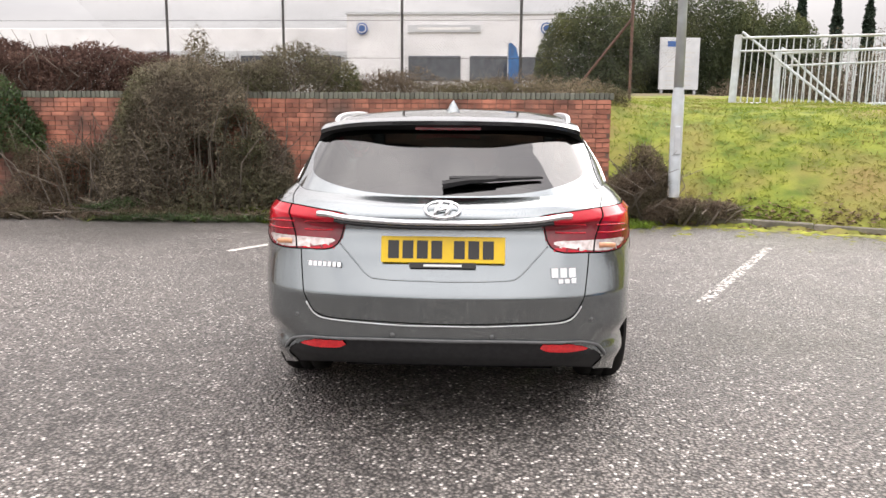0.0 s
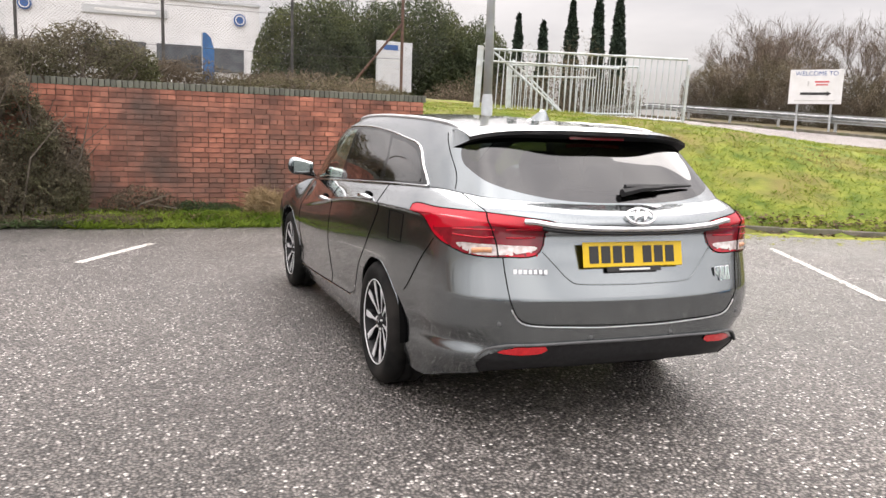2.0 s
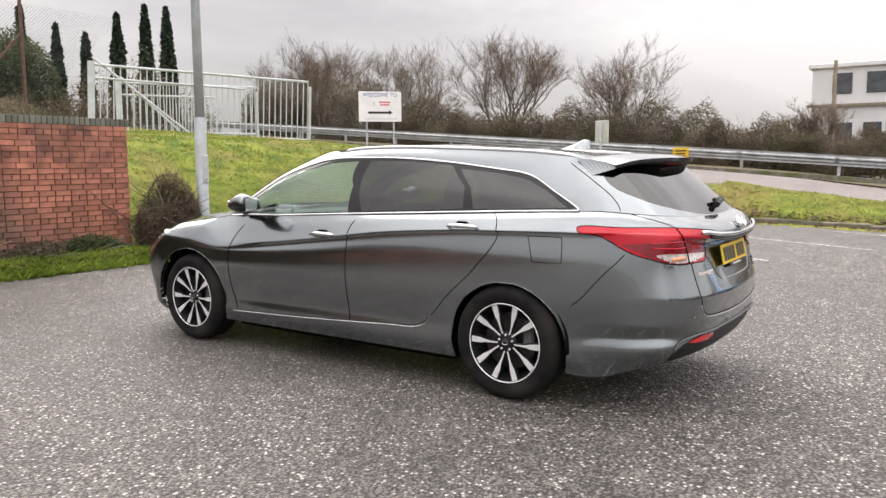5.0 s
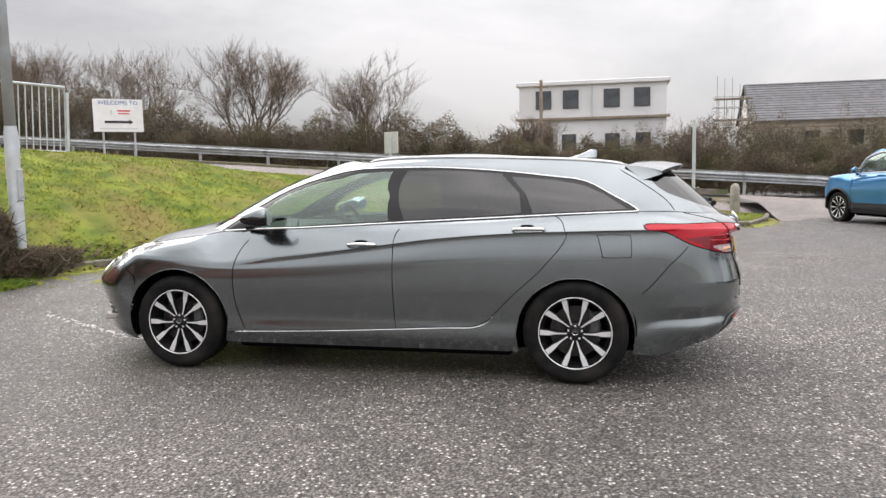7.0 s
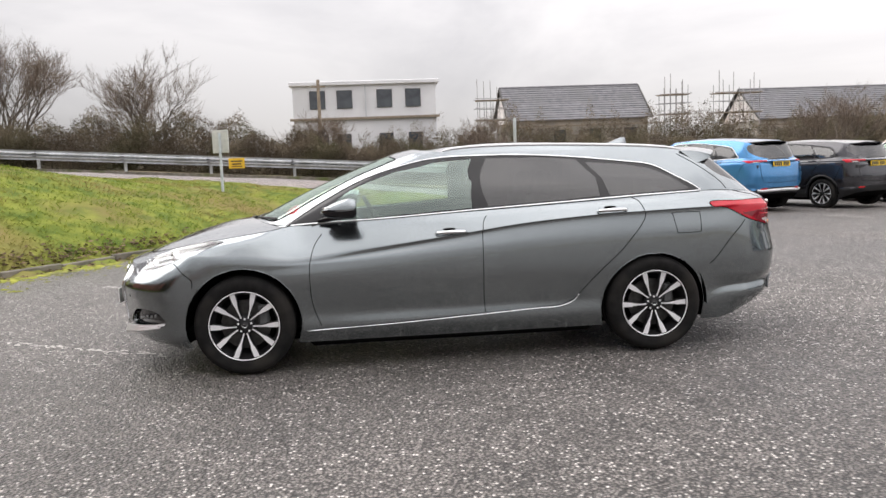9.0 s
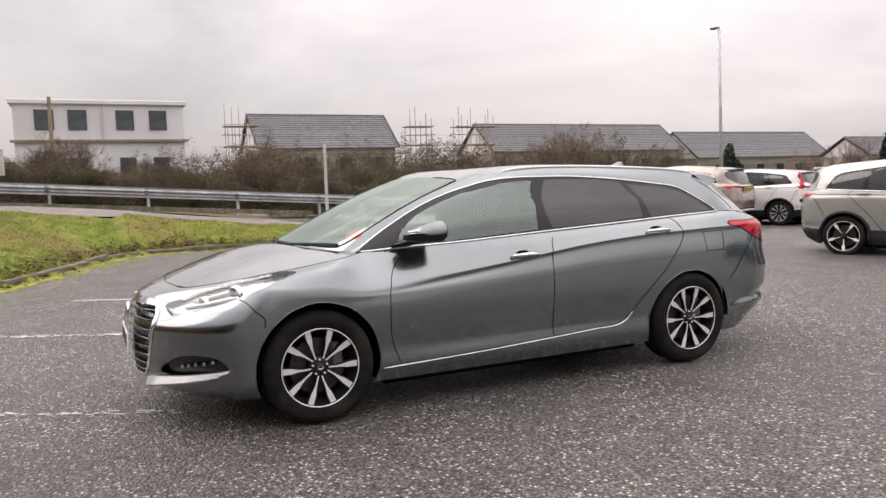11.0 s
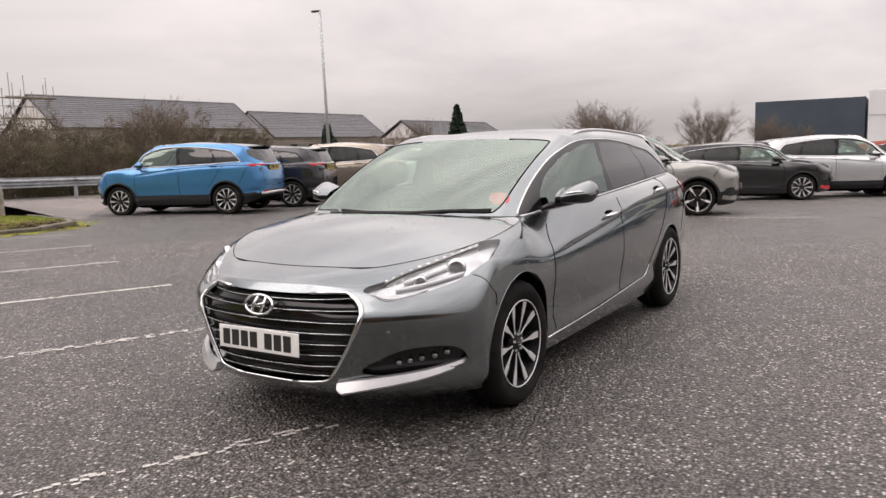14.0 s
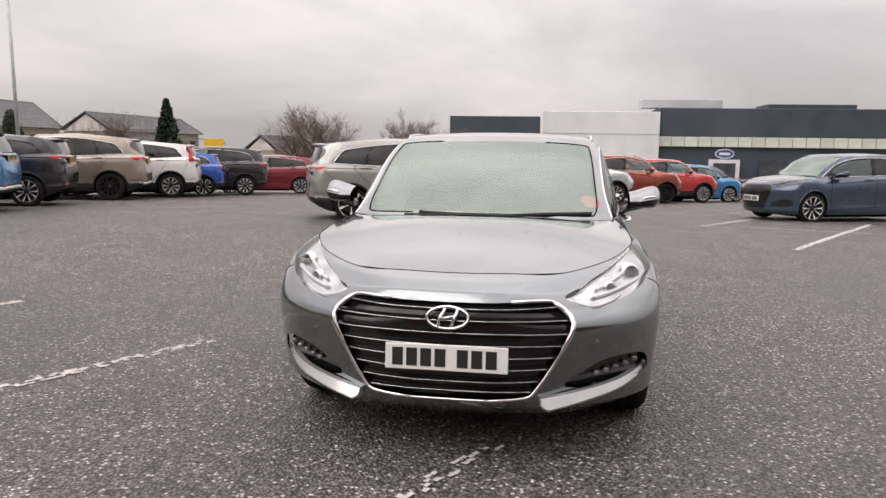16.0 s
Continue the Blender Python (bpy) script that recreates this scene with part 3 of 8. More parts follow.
blades("bank_grass_blades", 170000, on_bank, 0.016, 0.055, M_BLADE, "short tufted winter grass on the bank", 0.012)
M_VERGE = mat("verge_grass_blade", (0.10, 0.165, 0.02), (0.24, 0.31, 0.05), rough=0.7, scale=1.6, island=0.35, spec=0.25, thin=0.5)
blades("verge_grass_blades", 22000, by_wall, 0.03, 0.13, M_VERGE, "bright green grass strip at the foot of the wall")

# ---- the brick wall ----
M_BRICK = mat("red_brick", (0.215, 0.084, 0.058), (0.43, 0.172, 0.113), rough=0.85, scale=5, bump=0.05, bscale=70, c3=(0.105, 0.068, 0.055), scale3=0.75, broad=True, rand=0.28)
M_BRICK_J = mat("red_brick_joined", (0.215, 0.084, 0.058), (0.43, 0.172, 0.113), rough=0.85, scale=5, bump=0.05, bscale=70, c3=(0.105, 0.068, 0.055), scale3=0.75, broad=True, island=0.28)
M_MORTAR = mat("grey_mortar", (0.14, 0.095, 0.075), (0.21, 0.15, 0.12), rough=0.95, scale=9, bump=0.05, bscale=80)
M_COPING = mat("blue_grey_coping_brick", (0.085, 0.08, 0.085), (0.15, 0.14, 0.145), rough=0.75, scale=8, bump=0.04, bscale=60, c3=(0.13, 0.14, 0.10), scale3=1.2, rand=0.3)
wall = tagged(add("brick_wall", None), "weathered red brick boundary wall with dark coping", "brick wall", kind="structure")
Geo().box(((WALL_END - 26) / 2, WALL_Y + 0.115, 0.93), (26 + WALL_END - 0.012, 0.205, 1.90)).put("wall_core", M_MORTAR, wall)
brick_sizes = {}
for nm, L in (("stretcher", 0.215), ("header", 0.1025)):
    b = Geo().box((0, 0, 0), (L, 0.03, 0.065), bevel=0.004)
    brick_sizes[nm] = mesh_of("brick", b.v, b.f, (M_BRICK,))
rest = Geo()
rnd = random.Random(21)
made = 0
for row in range(25):
    z = 0.06 + row * 0.075
    head = row % 4 == 3
    L = 0.1025 if head else 0.215
    x = WALL_END - L / 2 - (0.05 if (row % 2 and not head) else 0)
    while x > -14:
        j = rnd.uniform(-0.003, 0.003)
        if x > -1.6 and made < 300 and row > 2:
            add("brick", brick_sizes["header" if head else "stretcher"], wall, at=pose(x, WALL_Y + j, z, rnd.uniform(-.4, .4), 0, rnd.uniform(-.5, .5)))
            made += 1
        else:
            rest.box((x, WALL_Y + j, z), (L, 0.03, 0.065))
        x -= L + 0.010
for row in range(25):
    rest.box((WALL_END - 0.004, WALL_Y + 0.11, 0.06 + row * 0.075), (0.03, 0.19, 0.065))
rest.put("brickwork", M_BRICK_J, wall, kind="stuff")
b = Geo().box((0, 0, 0), (0.068, 0.27, 0.105), bevel=0.006)
cop_me = mesh_of("coping_brick", b.v, b.f, (M_COPING,))
cop_rest = Geo()
for i in range(300):
    x = WALL_END + 0.01 - i * 0.0765
    if i < 170:
        add("coping_brick", cop_me, wall, at=pose(x, WALL_Y + 0.115 + rnd.uniform(-.004, .004), 1.945 + rnd.uniform(-.004, .004), 0, 0, rnd.uniform(-.8, .8)))
    else:
        cop_rest.box((x, WALL_Y + 0.115, 1.945), (0.068, 0.27, 0.105))
cop_rest.put("coping_rest", M_COPING, wall, kind="stuff")

# ---- posts, signs, gate, barrier ----
def lamp_column(x, y, z, height, r0, r1, arm=0.0, label="", lean=0.0):
    t = thing("street_lamp", label, "street lamp", pose(x, y, z, 0, lean, 0))
    Geo().lathe([(r0 * 1.06, 0), (r0 * 1.06, 1.5), (r0 * 0.94, 1.58), (r0 * 0.9, 1.63)], 16).put("base_compartment", M_STEEL_PALE, t, smooth=True)
    Geo().tube([(0, 0, 1.55), (0, 0, height * .6), (0, 0, height)], [r0 * 0.86, (r0 + r1) * .42, r1], 14).put("pole", M_STEEL_PALE, t, smooth=True)
    Geo().box((0, -r0 * 1.12, 0.85), (0.10, 0.02, 0.42), bevel=0.008).put("access_door", M_STEEL, t)
    if arm:
        Geo().box((arm * 0.5, 0, height + 0.03), (arm, 0.24, 0.10), pose(0, 0, 0, 0, -4, 0), bevel=0.03).put("lantern", M_DARK_STEEL, t)
    return t


lamp_column(3.04, 7.62, 0.42, 8.0, 0.085, 0.055, 0.7, "galvanised steel lamp column on the grass bank")
lamp_column(26.9, -28.5, -0.6, 10.0, 0.12, 0.07, 0.6, "tall thin steel lamp post far across the car park", lean=1.2)


def bars(parent, x0, x1, z0, z1, y, n, material, r=0.014, name="bar"):
    g = Geo().tube([(0, 0, 0), (0, 0, z1 - z0)], r, 6)
    me = mesh_of(name, g.v, g.f, (material,))
    for i in range(n):
        add(name, me, parent, at=pose(x0 + (x1 - x0) * (i + 0.5) / n, y, z0))


def steel_gate(x0, y0, x1, y1, z0, height, n, label, slope=0.0, brace=True):
    L, a = math.hypot(x1 - x0, y1 - y0), math.degrees(math.atan2(y1 - y0, x1 - x0))
    t = thing("steel_gate", label, "gate", pose(x0, y0, z0, 0, slope, a), "yard gates")
    g = Geo()
    g.tube([(0, 0, 0.08), (0, 0, height), (L, 0, height), (L, 0, 0.08)], 0.035, 8, closed=True)
    g.put("gate_frame", M_STEEL_PALE, t)
    Geo().tube([(0, 0, height - 0.33), (L * 0.68, 0, height - 0.33)], 0.028, 8).put("mid_rail", M_STEEL_PALE, t)
    bars(t, 0.05, L - 0.05, 0.08, height, 0.0, n, M_STEEL_PALE, 0.015)
    if brace:
        Geo().tube([(0.0, 0.03, height + 0.15), (L * 0.42, 0.03, 0.1)], 0.032, 8).put("brace", M_STEEL_PALE, t)
    Geo().box((-0.08, 0, height * 0.5 - 0.1), (0.16, 0.16, height + 0.35), bevel=0.01).put("hinge_post", M_STEEL_PALE, t)
    Geo().box((L + 0.06, 0, height * 0.48 - 0.15), (0.07, 0.07, height * 0.95 + 0.2), bevel=0.008).put("stop_post", M_STEEL_PALE, t)
    return t


steel_gate(6.62, 16.35, 11.4, 13.58, 2.14, 1.72, 34, "pale galvanised steel bar gate, closed, on the bank", slope=2.3)
steel_gate(8.1, 17.4, 11.3, 15.6, 2.14, 1.45, 22, "second lower steel gate leaf behind the first", brace=True)


def bar_writing(parent, rows, material, y, name="print_bar"):
    """Unreadable print as plain bars: (x, z, width, height)."""
    for x, z, w, h in rows:
        Geo().box((x, y, z), (w, 0.006, h)).put(name, material, parent)


# large tenant board behind the wall
t = thing("tenant_board", "white and blue business board on the plateau behind the fence", "sign", pose(8.5, 34.1, 2.0, 0, 0, 8))
Geo().box((0.98, 0, 2.88), (1.95, 0.14, 2.45), bevel=0.01).put("panel", M_BOARD, t)
for x in (0.15, 1.8):
    Geo().box((x, 0.02, 0.8), (0.12, 0.1, 1.7)).put("leg", M_STEEL, t)
bar_writing(t, [(0.75, 3.8, 0.8, 0.26)], M_BLUEPRINT, -0.075, "logo_shape")
bar_writing(t, [(0.95, 3.4 - i * 0.22, 1.5 - 0.2 * (i % 3), 0.045) for i in range(8)], M_SIGN_GREY, -0.075)
# welcome board by the road
t = thing("direction_board", "white direction board on two posts beside the crash barrier", "sign", pose(23.07, 20.38, 1.95, 0, 0, -48))
Geo().box((0, 0, 1.95), (1.95, 0.05, 1.36), bevel=0.008).put("panel", M_WHITE, t)
for x in (-0.62, 0.62):
    Geo().tube([(x, 0.06, 0), (x, 0.06, 2.5)], 0.045, 8).put("post", M_STEEL, t)
font = bpy.data.curves.new("welcome_text", "FONT")
font.body, font.size, font.extrude, font.align_x = "WELCOME TO", 0.24, 0.003, "CENTER"
txt = new("lettering", font)
dg = bpy.context.evaluated_depsgraph_get()
txt_me = bpy.data.meshes.new_from_object(txt.evaluated_get(dg))
bpy.data.objects.remove(txt)
txt_me.materials.clear()
txt_me.materials.append(M_BLUEPRINT)
add("lettering", txt_me, t, at=pose(0, -0.03, 2.40, 90, 0, 0))
bar_writing(t, [(0.22, 2.15, 0.52, 0.06), (0.22, 2.03, 0.44, 0.05)], M_REDPRINT, -0.028)
bar_writing(t, [(-0.28, 2.08, 0.06, 0.2), (0.0, 1.4, 1.5, 0.045)], M_SIGN_GREY, -0.028)
Geo().prism([(-0.55, -0.05), (0.42, -0.05), (0.42, -0.10), (0.58, 0.0), (0.42, 0.10), (0.42, 0.05), (-0.55, 0.05)], 0, 0.006, pose(0, -0.028, 1.68, 90, 0, 0)).put("arrow", M_BLACK, t)
# small plate on a post at the crest
t = thing("small_sign", "small blank grey sign plate on a white post", "sign", pose(13.6, 5.55, 0.95, 0, 0, 68))
Geo().box((0, 0, 1.14), (0.45, 0.03, 0.56), bevel=0.006).put("panel", M_SIGN_GREY, t)
Geo().tube([(0, 0.04, -0.1), (0, 0.04, 1.35)], 0.035, 8).put("post", M_STEEL_PALE, t)
# bare post and bollard on the grass island
t = thing("steel_post", "bare galvanised post standing in the grass island", "post", pose(15.0, -2.1, 0.12))
Geo().tube([(0, 0, -0.1), (0, 0, 2.38)], 0.042, 10).put("pole", M_STEEL_PALE, t)
t = thing("bollard", "short weathered concrete bollard on the grass island", "bollard", pose(15.3, -3.15, 0.02, 0, 0, 20))
Geo().lathe([(0.12, -0.05), (0.12, 0.70), (0.105, 0.78), (0.06, 0.84), (0.0, 0.86)], 10).put("stem", M_CONC, t, smooth=True)

# crash barrier
bar_t = thing("crash_barrier", "galvanised double-wave crash barrier beside the road", "crash barrier")
prof = [(0.0, -0.19), (0.03, -0.185), (0.035, -0.135), (-0.05, -0.075), (-0.05, -0.035), (0.03, 0.0), (-0.05, 0.035), (-0.05, 0.075), (0.035, 0.135), (0.03, 0.185), (0.0, 0.19)]
ys_b = span(-34, 60, 3.2)


def barrier_top(y):
    return road_height(y) + 0.79 if y > -8 else 0.79 + 0.04 * (y + 8) * 0.5


for a, b in zip(ys_b, ys_b[1:]):
    g = Geo()
    for i in range(5):
        y0, y1 = a + (b + 0.12 - a) * i / 5, a + (b + 0.12 - a) * (i + 1) / 5
        for (p0, q0), (p1, q1) in zip(prof, prof[1:]):
            X = BARRIER_X + 0.0
            g.quad((X + p0, y0, barrier_top(y0) - 0.16 + q0), (X + p0, y1, barrier_top(y1) - 0.16 + q0), (X + p1, y1, barrier_top(y1) - 0.16 + q1), (X + p1, y0, barrier_top(y0) - 0.16 + q1))
    g.put("rail", M_STEEL, bar_t, smooth=True)
    Geo().box((BARRIER_X + 0.13, a, barrier_top(a) - 0.45), (0.11, 0.10, 0.95), bevel=0.01).put("post", M_STEEL, bar_t)
t = thing("yellow_notice", "small yellow notice plate fixed to the crash barrier", "sign", pose(BARRIER_X - 0.07, 7.1, 1.66, 0, 0, -90))
Geo().box((0, 0, 0), (0.62, 0.02, 0.40), bevel=0.005).put("panel", M_YELLOW, t)
bar_writing(t, [(0, 0.08, 0.44, 0.05), (0, -0.03, 0.36, 0.05), (0, -0.12, 0.4, 0.03)], M_BLACK, -0.014)

# security fence behind the wall: cranked posts, wires
fence = thing("security_fence", "dark wire security fence with cranked posts behind the wall", "fence")
for i, x in enumerate((-7.3, -4.55, -1.78, 0.95, 3.35)):
    fy = 13.9 + (0.0 if i < 4 else -0.6)
    m = M_RUST if i == 4 else M_DARK_STEEL
    Geo().tube([(x, fy, 1.7), (x, fy, 4.75), (x - 0.10, fy - 0.05, 4.95), (x - 0.32, fy - 0.12, 5.2)], 0.034, 6).put("fence_post", m, fence)
Geo().tube([(3.35, 13.3, 3.9), (1.9, 13.7, 2.0)], 0.028, 6).put("fence_strut", M_RUST, fence)
g = Geo()
for z in (2.2, 3.1, 3.95, 4.65):
    g.tube([(-16, 13.9, z), (-1.8, 13.9, z), (0.95, 13.9, z), (3.35, 13.3, z)], 0.006, 3)
for k in (0.1, 0.22, 0.33):
    g.tube([(-16 - k, 13.9 - k * .4, 4.8 + k * 1.1), (3.35 - k, 13.3 - k * .4, 4.8 + k * 1.1)], 0.005, 3)
for i in range(150):
    x = -7 + i * 0.069
    for s in (-1, 1):
        g.tube([(x, 13.9, 2.0), (x + s * 2.6, 13.9, 4.6)], 0.0022, 3, cap=False)
g.put("fence_mesh", M_DARK_STEEL, fence)

# ---- buildings ----
M_CLAD = mat("white_cladding", (0.66, 0.665, 0.68), (0.74, 0.745, 0.76), rough=0.5, scale=0.5, c3=(0.60, 0.605, 0.62), scale3=0.2)
M_CLAD_GREY = mat("grey_cladding", (0.42, 0.44, 0.46), (0.50, 0.52, 0.54), rough=0.5, scale=0.4)
M_DARKGLASS = mat("dark_window", (0.035, 0.04, 0.05), (0.06, 0.07, 0.08), rough=0.08, scale=1.5, spec=0.7)
M_PANE = mat("pale_panel", (0.52, 0.56, 0.48), (0.64, 0.67, 0.58), rough=0.35, scale=0.8, rand=0.12)
M_RENDER = mat("white_render", (0.62, 0.59, 0.58), (0.72, 0.69, 0.68), rough=0.85, scale=1.0, c3=(0.52, 0.46, 0.42), scale3=0.6)
M_SHOWDARK = mat("dark_slate_cladding", (0.030, 0.045, 0.062), (0.045, 0.062, 0.082), rough=0.5, scale=0.5, c3=(0.055, 0.075, 0.095), scale3=0.15)
M_TILE = mat("grey_roof_tile", (0.125, 0.125, 0.135), (0.18, 0.178, 0.188), rough=0.7, scale=2.0, c3=(0.14, 0.14, 0.145), scale3=0.4, island=0.12)
M_BLOCK = mat("grey_blockwork", (0.33, 0.31, 0.28), (0.42, 0.39, 0.35), rough=0.9, scale=1.2, c3=(0.45, 0.40, 0.34), scale3=0.5)
M_TIMBER = mat("weathered_timber", (0.20, 0.16, 0.12), (0.30, 0.25, 0.19), rough=0.85, scale=4)
M_SCAFF = mat("scaffold_tube", (0.30, 0.30, 0.30), (0.42, 0.41, 0.40), rough=0.6, metal=0.3, scale=3)
M_FLAG = mat("blue_banner", (0.02, 0.09, 0.24), (0.03, 0.13, 0.33), rough=0.7, scale=2)


def window_unit(parent, c, w, h, axis="x", frame=None, deep=0.12):
    """A framed double casement set into a wall that faces along the axis."""
    win = add("window", None, parent, at=pose(*c, 0, 0, 90 if axis == "x" else 0))
    Geo().box((0, 0, 0), (w, deep, h)).put("pane", M_DARKGLASS, win)
    f = Geo()
    for x in (-w / 2, 0, w / 2):
        f.box((x, -0.03, 0), (0.07, deep + 0.04, h + 0.07))
    for z in (-h / 2, h / 2):
        f.box((0, -0.03, z), (w - 0.07, deep + 0.03, 0.07))
    f.put("frame", frame or M_DARK_STEEL, win)
    return win


# car dealership behind the wall
t = thing("dealership_building", "large white metal-clad dealership building in the distance", "building")
Geo().box((-3.2, 86, 8.2), (23.4, 12, 12.2), bevel=0.05).put("wall", M_CLAD, t)
Geo().box((-37, 87, 7.5), (44, 10, 11.2), bevel=0.05).put("wing_wall", M_CLAD, t)
Geo().box((-37, 81.9, 9.3), (44, 0.2, 2.6)).put("wing_band", M_CLAD_GREY, t)
for x, z, w, h in ((-5.4, 8.6, 5.6, 2.6), (0.6, 8.6, 4.4, 2.6), (5.1, 8.6, 3.6, 2.4)):
    Geo().box((x, 79.95, z), (w, 0.25, h)).put("window_band", M_DARKGLASS, t)
for x in (-18, -25):
    Geo().box((x, 81.75, 8.6), (4.2, 0.25, 3.0)).put("window_band", M_DARKGLASS, t)
Geo().box((-4.4, 79.9, 12.75), (7.8, 0.2, 0.75)).put("name_strip", M_CLAD_GREY, t)
bar_writing(t, [(-4.4, 12.75, 5.6, 0.28)], M_WHITE, 79.78)
for x in (-13.2, 6.5):
    Geo().lathe([(0.0, -0.12), (0.62, -0.12), (0.62, 0.0), (0, 0)], 24, "y", (x, 79.85, 12.75)).put("round_emblem", M_BLUEPRINT, t)
    Geo().tube([(x + 0.42 * math.cos(a), 79.7, 12.75 + 0.42 * math.sin(a)) for a in np.linspace(0, 2 * math.pi, 20, endpoint=False)], 0.05, 5, closed=True).put("emblem_ring", M_WHITE, t)
Geo().box((-3.2, 80, 14.35), (23.6, 0.3, 0.25)).put("parapet", M_CLAD_GREY, t)
t = thing("banner_flag", "blue feather banner on a pole before the dealership", "flag", pose(2.2, 70, 2.5))
Geo().tube([(0, 0, 0), (0, 0, 7.6)], 0.05, 6).put("pole", M_STEEL, t)
Geo().prism([(0.05, 3.2), (1.0, 3.4), (1.05, 6.2), (0.75, 7.2), (0.35, 7.6), (0.05, 7.6)], -0.02, 0.02, pose(0, 0, 0, 90, 0, 0)).put("banner", M_FLAG, t)

# half-finished white block beyond the hedge
t = thing("white_building", "white flat-roofed two-storey building under construction", "building")
Geo().box((63, 2.05, 3.6), (10, 11.7, 9.0), bevel=0.04).put("wall", M_CLAD, t)
Geo().box((63, 2.05, 8.15), (10.5, 12.2, 0.35), bevel=0.05).put("roof_edge", M_CLAD, t)
Geo().box((57.9, 2.05, 5.3), (0.35, 12.2, 0.18)).put("string_course", M_TIMBER, t)
for y in (5.9, 3.7, 0.45, -1.9):
    window_unit(t, (57.98, y, 6.85), 1.2, 1.4)
for y in (5.7, 3.85, 0.4, -2.0):
    window_unit(t, (57.98, y, 3.4), 1.15, 1.3, frame=M_RENDER)
Geo().box((57.85, 2.0, 6.8), (0.08, 0.09, 3.0)).put("drainpipe", M_CLAD_GREY, t)
t = thing("telegraph_pole", "dark wooden telegraph pole before the white building", "pole", pose(50, 5.3, 1.0))
Geo().tube([(0, 0, 0), (0, 0, 6.6)], [0.14, 0.11], 8).put("pole", M_TIMBER, t)
Geo().box((0, 0, 6.1), (0.1, 1.0, 0.1)).put("cross_arm", M_TIMBER, t)


def roof_house(y0, y1, x, ridge, eave, half, label, angle=0.0):
    """A long house with a tiled gable roof; ridge along local y."""
    L = y1 - y0
    t = thing("house", label, "house", pose(x, y0, 0, 0, 0, angle), "new houses")
    Geo().box((half * 0.0 + half, L / 2, eave / 2 - 2), (half * 2 - 0.5, L - 0.4, eave + 4)).put("wall", M_BLOCK, t)
    for yy in (0.16, L - 0.16):
        g = Geo()
        g.v = [(0.2, yy, eave - 0.2), (half * 2 - 0.2, yy, eave - 0.2), (half, yy, ridge - 0.15)]
        g.v += [(a, b + 0.1, c) for a, b, c in g.v]
        g.f = [(0, 1, 2), (5, 4, 3), (0, 3, 4, 1), (1, 4, 5, 2), (2, 5, 3, 0)]
        g.put("gable", M_RENDER, t)
    for side in (0, 1):
        g = Geo()
        n = 15
        for i in range(n):
            a, b = i / n, (i + 1.08) / n
            P = lambda k, lift: ((half * k - 0.25 * (1 - k)) if not side else (2 * half - half * k + 0.25 * (1 - k)), eave - 0.15 + (ridge - eave + 0.15) * k + lift)
            (xa, za), (xb, zb) = P(a, 0.10), P(b, 0.03)
            q = [(xa, -0.1, za), (xa, L + 0.1, za), (xb, L + 0.1, zb), (xb, -0.1, zb)]
            g.quad(*(q if not side else q[::-1]))
            (xc, zc) = P(a, 0.0)
            g.quad((xa, -0.1, za), (xc, -0.1, zc), (xc, L + 0.1, zc), (xa, L + 0.1, za))
        tagged(g.put("roof_slope", M_TILE, t), kind="stuff")
    Geo().tube([(half, -0.1, ridge + 0.02), (half, L + 0.1, ridge + 0.02)], 0.13, 6).put("ridge_tiles", M_TILE, t)
    Geo().box((-0.75, L / 2, eave - 0.75), (0.9, L + 1.6, 0.10)).put("scaffold_deck", M_TIMBER, t, "brown scaffold boards along the eaves")
    for yy in (-0.12, L + 0.12):
        Geo().tube([(-0.3, yy, eave - 0.1), (half, yy, ridge + 0.02), (2 * half + 0.3, yy, eave - 0.1)], 0.10, 4).put("barge_board", M_DARK_STEEL, t)
    for k in range(max(2, int(L / 4))):
        window_unit(t, (0.2, 2.0 + k * 3.6, eave - 1.7), 1.1, 1.2)
    return t


roof_house(-26.2, -11.8, 69, 8.75, 5.3, 4.0, "new house with a grey tiled roof")
roof_house(-64.5, -37.5, 69, 7.9, 4.7, 4.2, "long new terrace with a grey tiled roof")
roof_house(-90, -66, 68, 6.9, 3.6, 4.2, "new house with a grey tiled roof and white gable")
roof_house(-96, -74, 50.6, 5.0, 3.1, 3.0, "distant low house with white gable")
roof_house(-118, -100, 41.0, 3.0, 1.1, 2.3, "distant low house with white gable")


def scaffold(x, y, z, w, label):
    t = thing("scaffold", label, "scaffold", pose(x, y, z))
    r = random.Random(int(abs(y) * 10))
    for i in range(5):
        for dx in (0, 1.3):
            Geo().tube([(dx, i * w / 4, 0), (dx + r.uniform(-.1, .1), i * w / 4, 7.8 + r.uniform(-0.9, 1.6))], 0.038, 4).put("standard", M_SCAFF, t)
    for k, z1 in enumerate((5.4, 6.4, 7.3)):
        for dx in (0, 1.3):
            Geo().tube([(dx, -0.4, z1), (dx, w + 0.4, z1 + r.uniform(-.1, .1))], 0.04, 4).put("ledger", M_SCAFF, t)
        if k in (0, 2):
            Geo().box((0.65, w / 2, z1 - 0.1), (1.4, w + 0.5, 0.07)).put("deck", M_TIMBER, t)
    return t


scaffold(67.5, -11.4, 0, 2.6, "tube scaffold round the gable of a new house")
scaffold(67.5, -29.4, 0, 2.4, "tube scaffold round the gable of a new house")
scaffold(67.5, -36.8, 0, 4.2, "tube scaffold round the gable of the terrace")
scaffold(44.5, -73, -4.2, 5.5, "tube scaffold round a distant house frame")

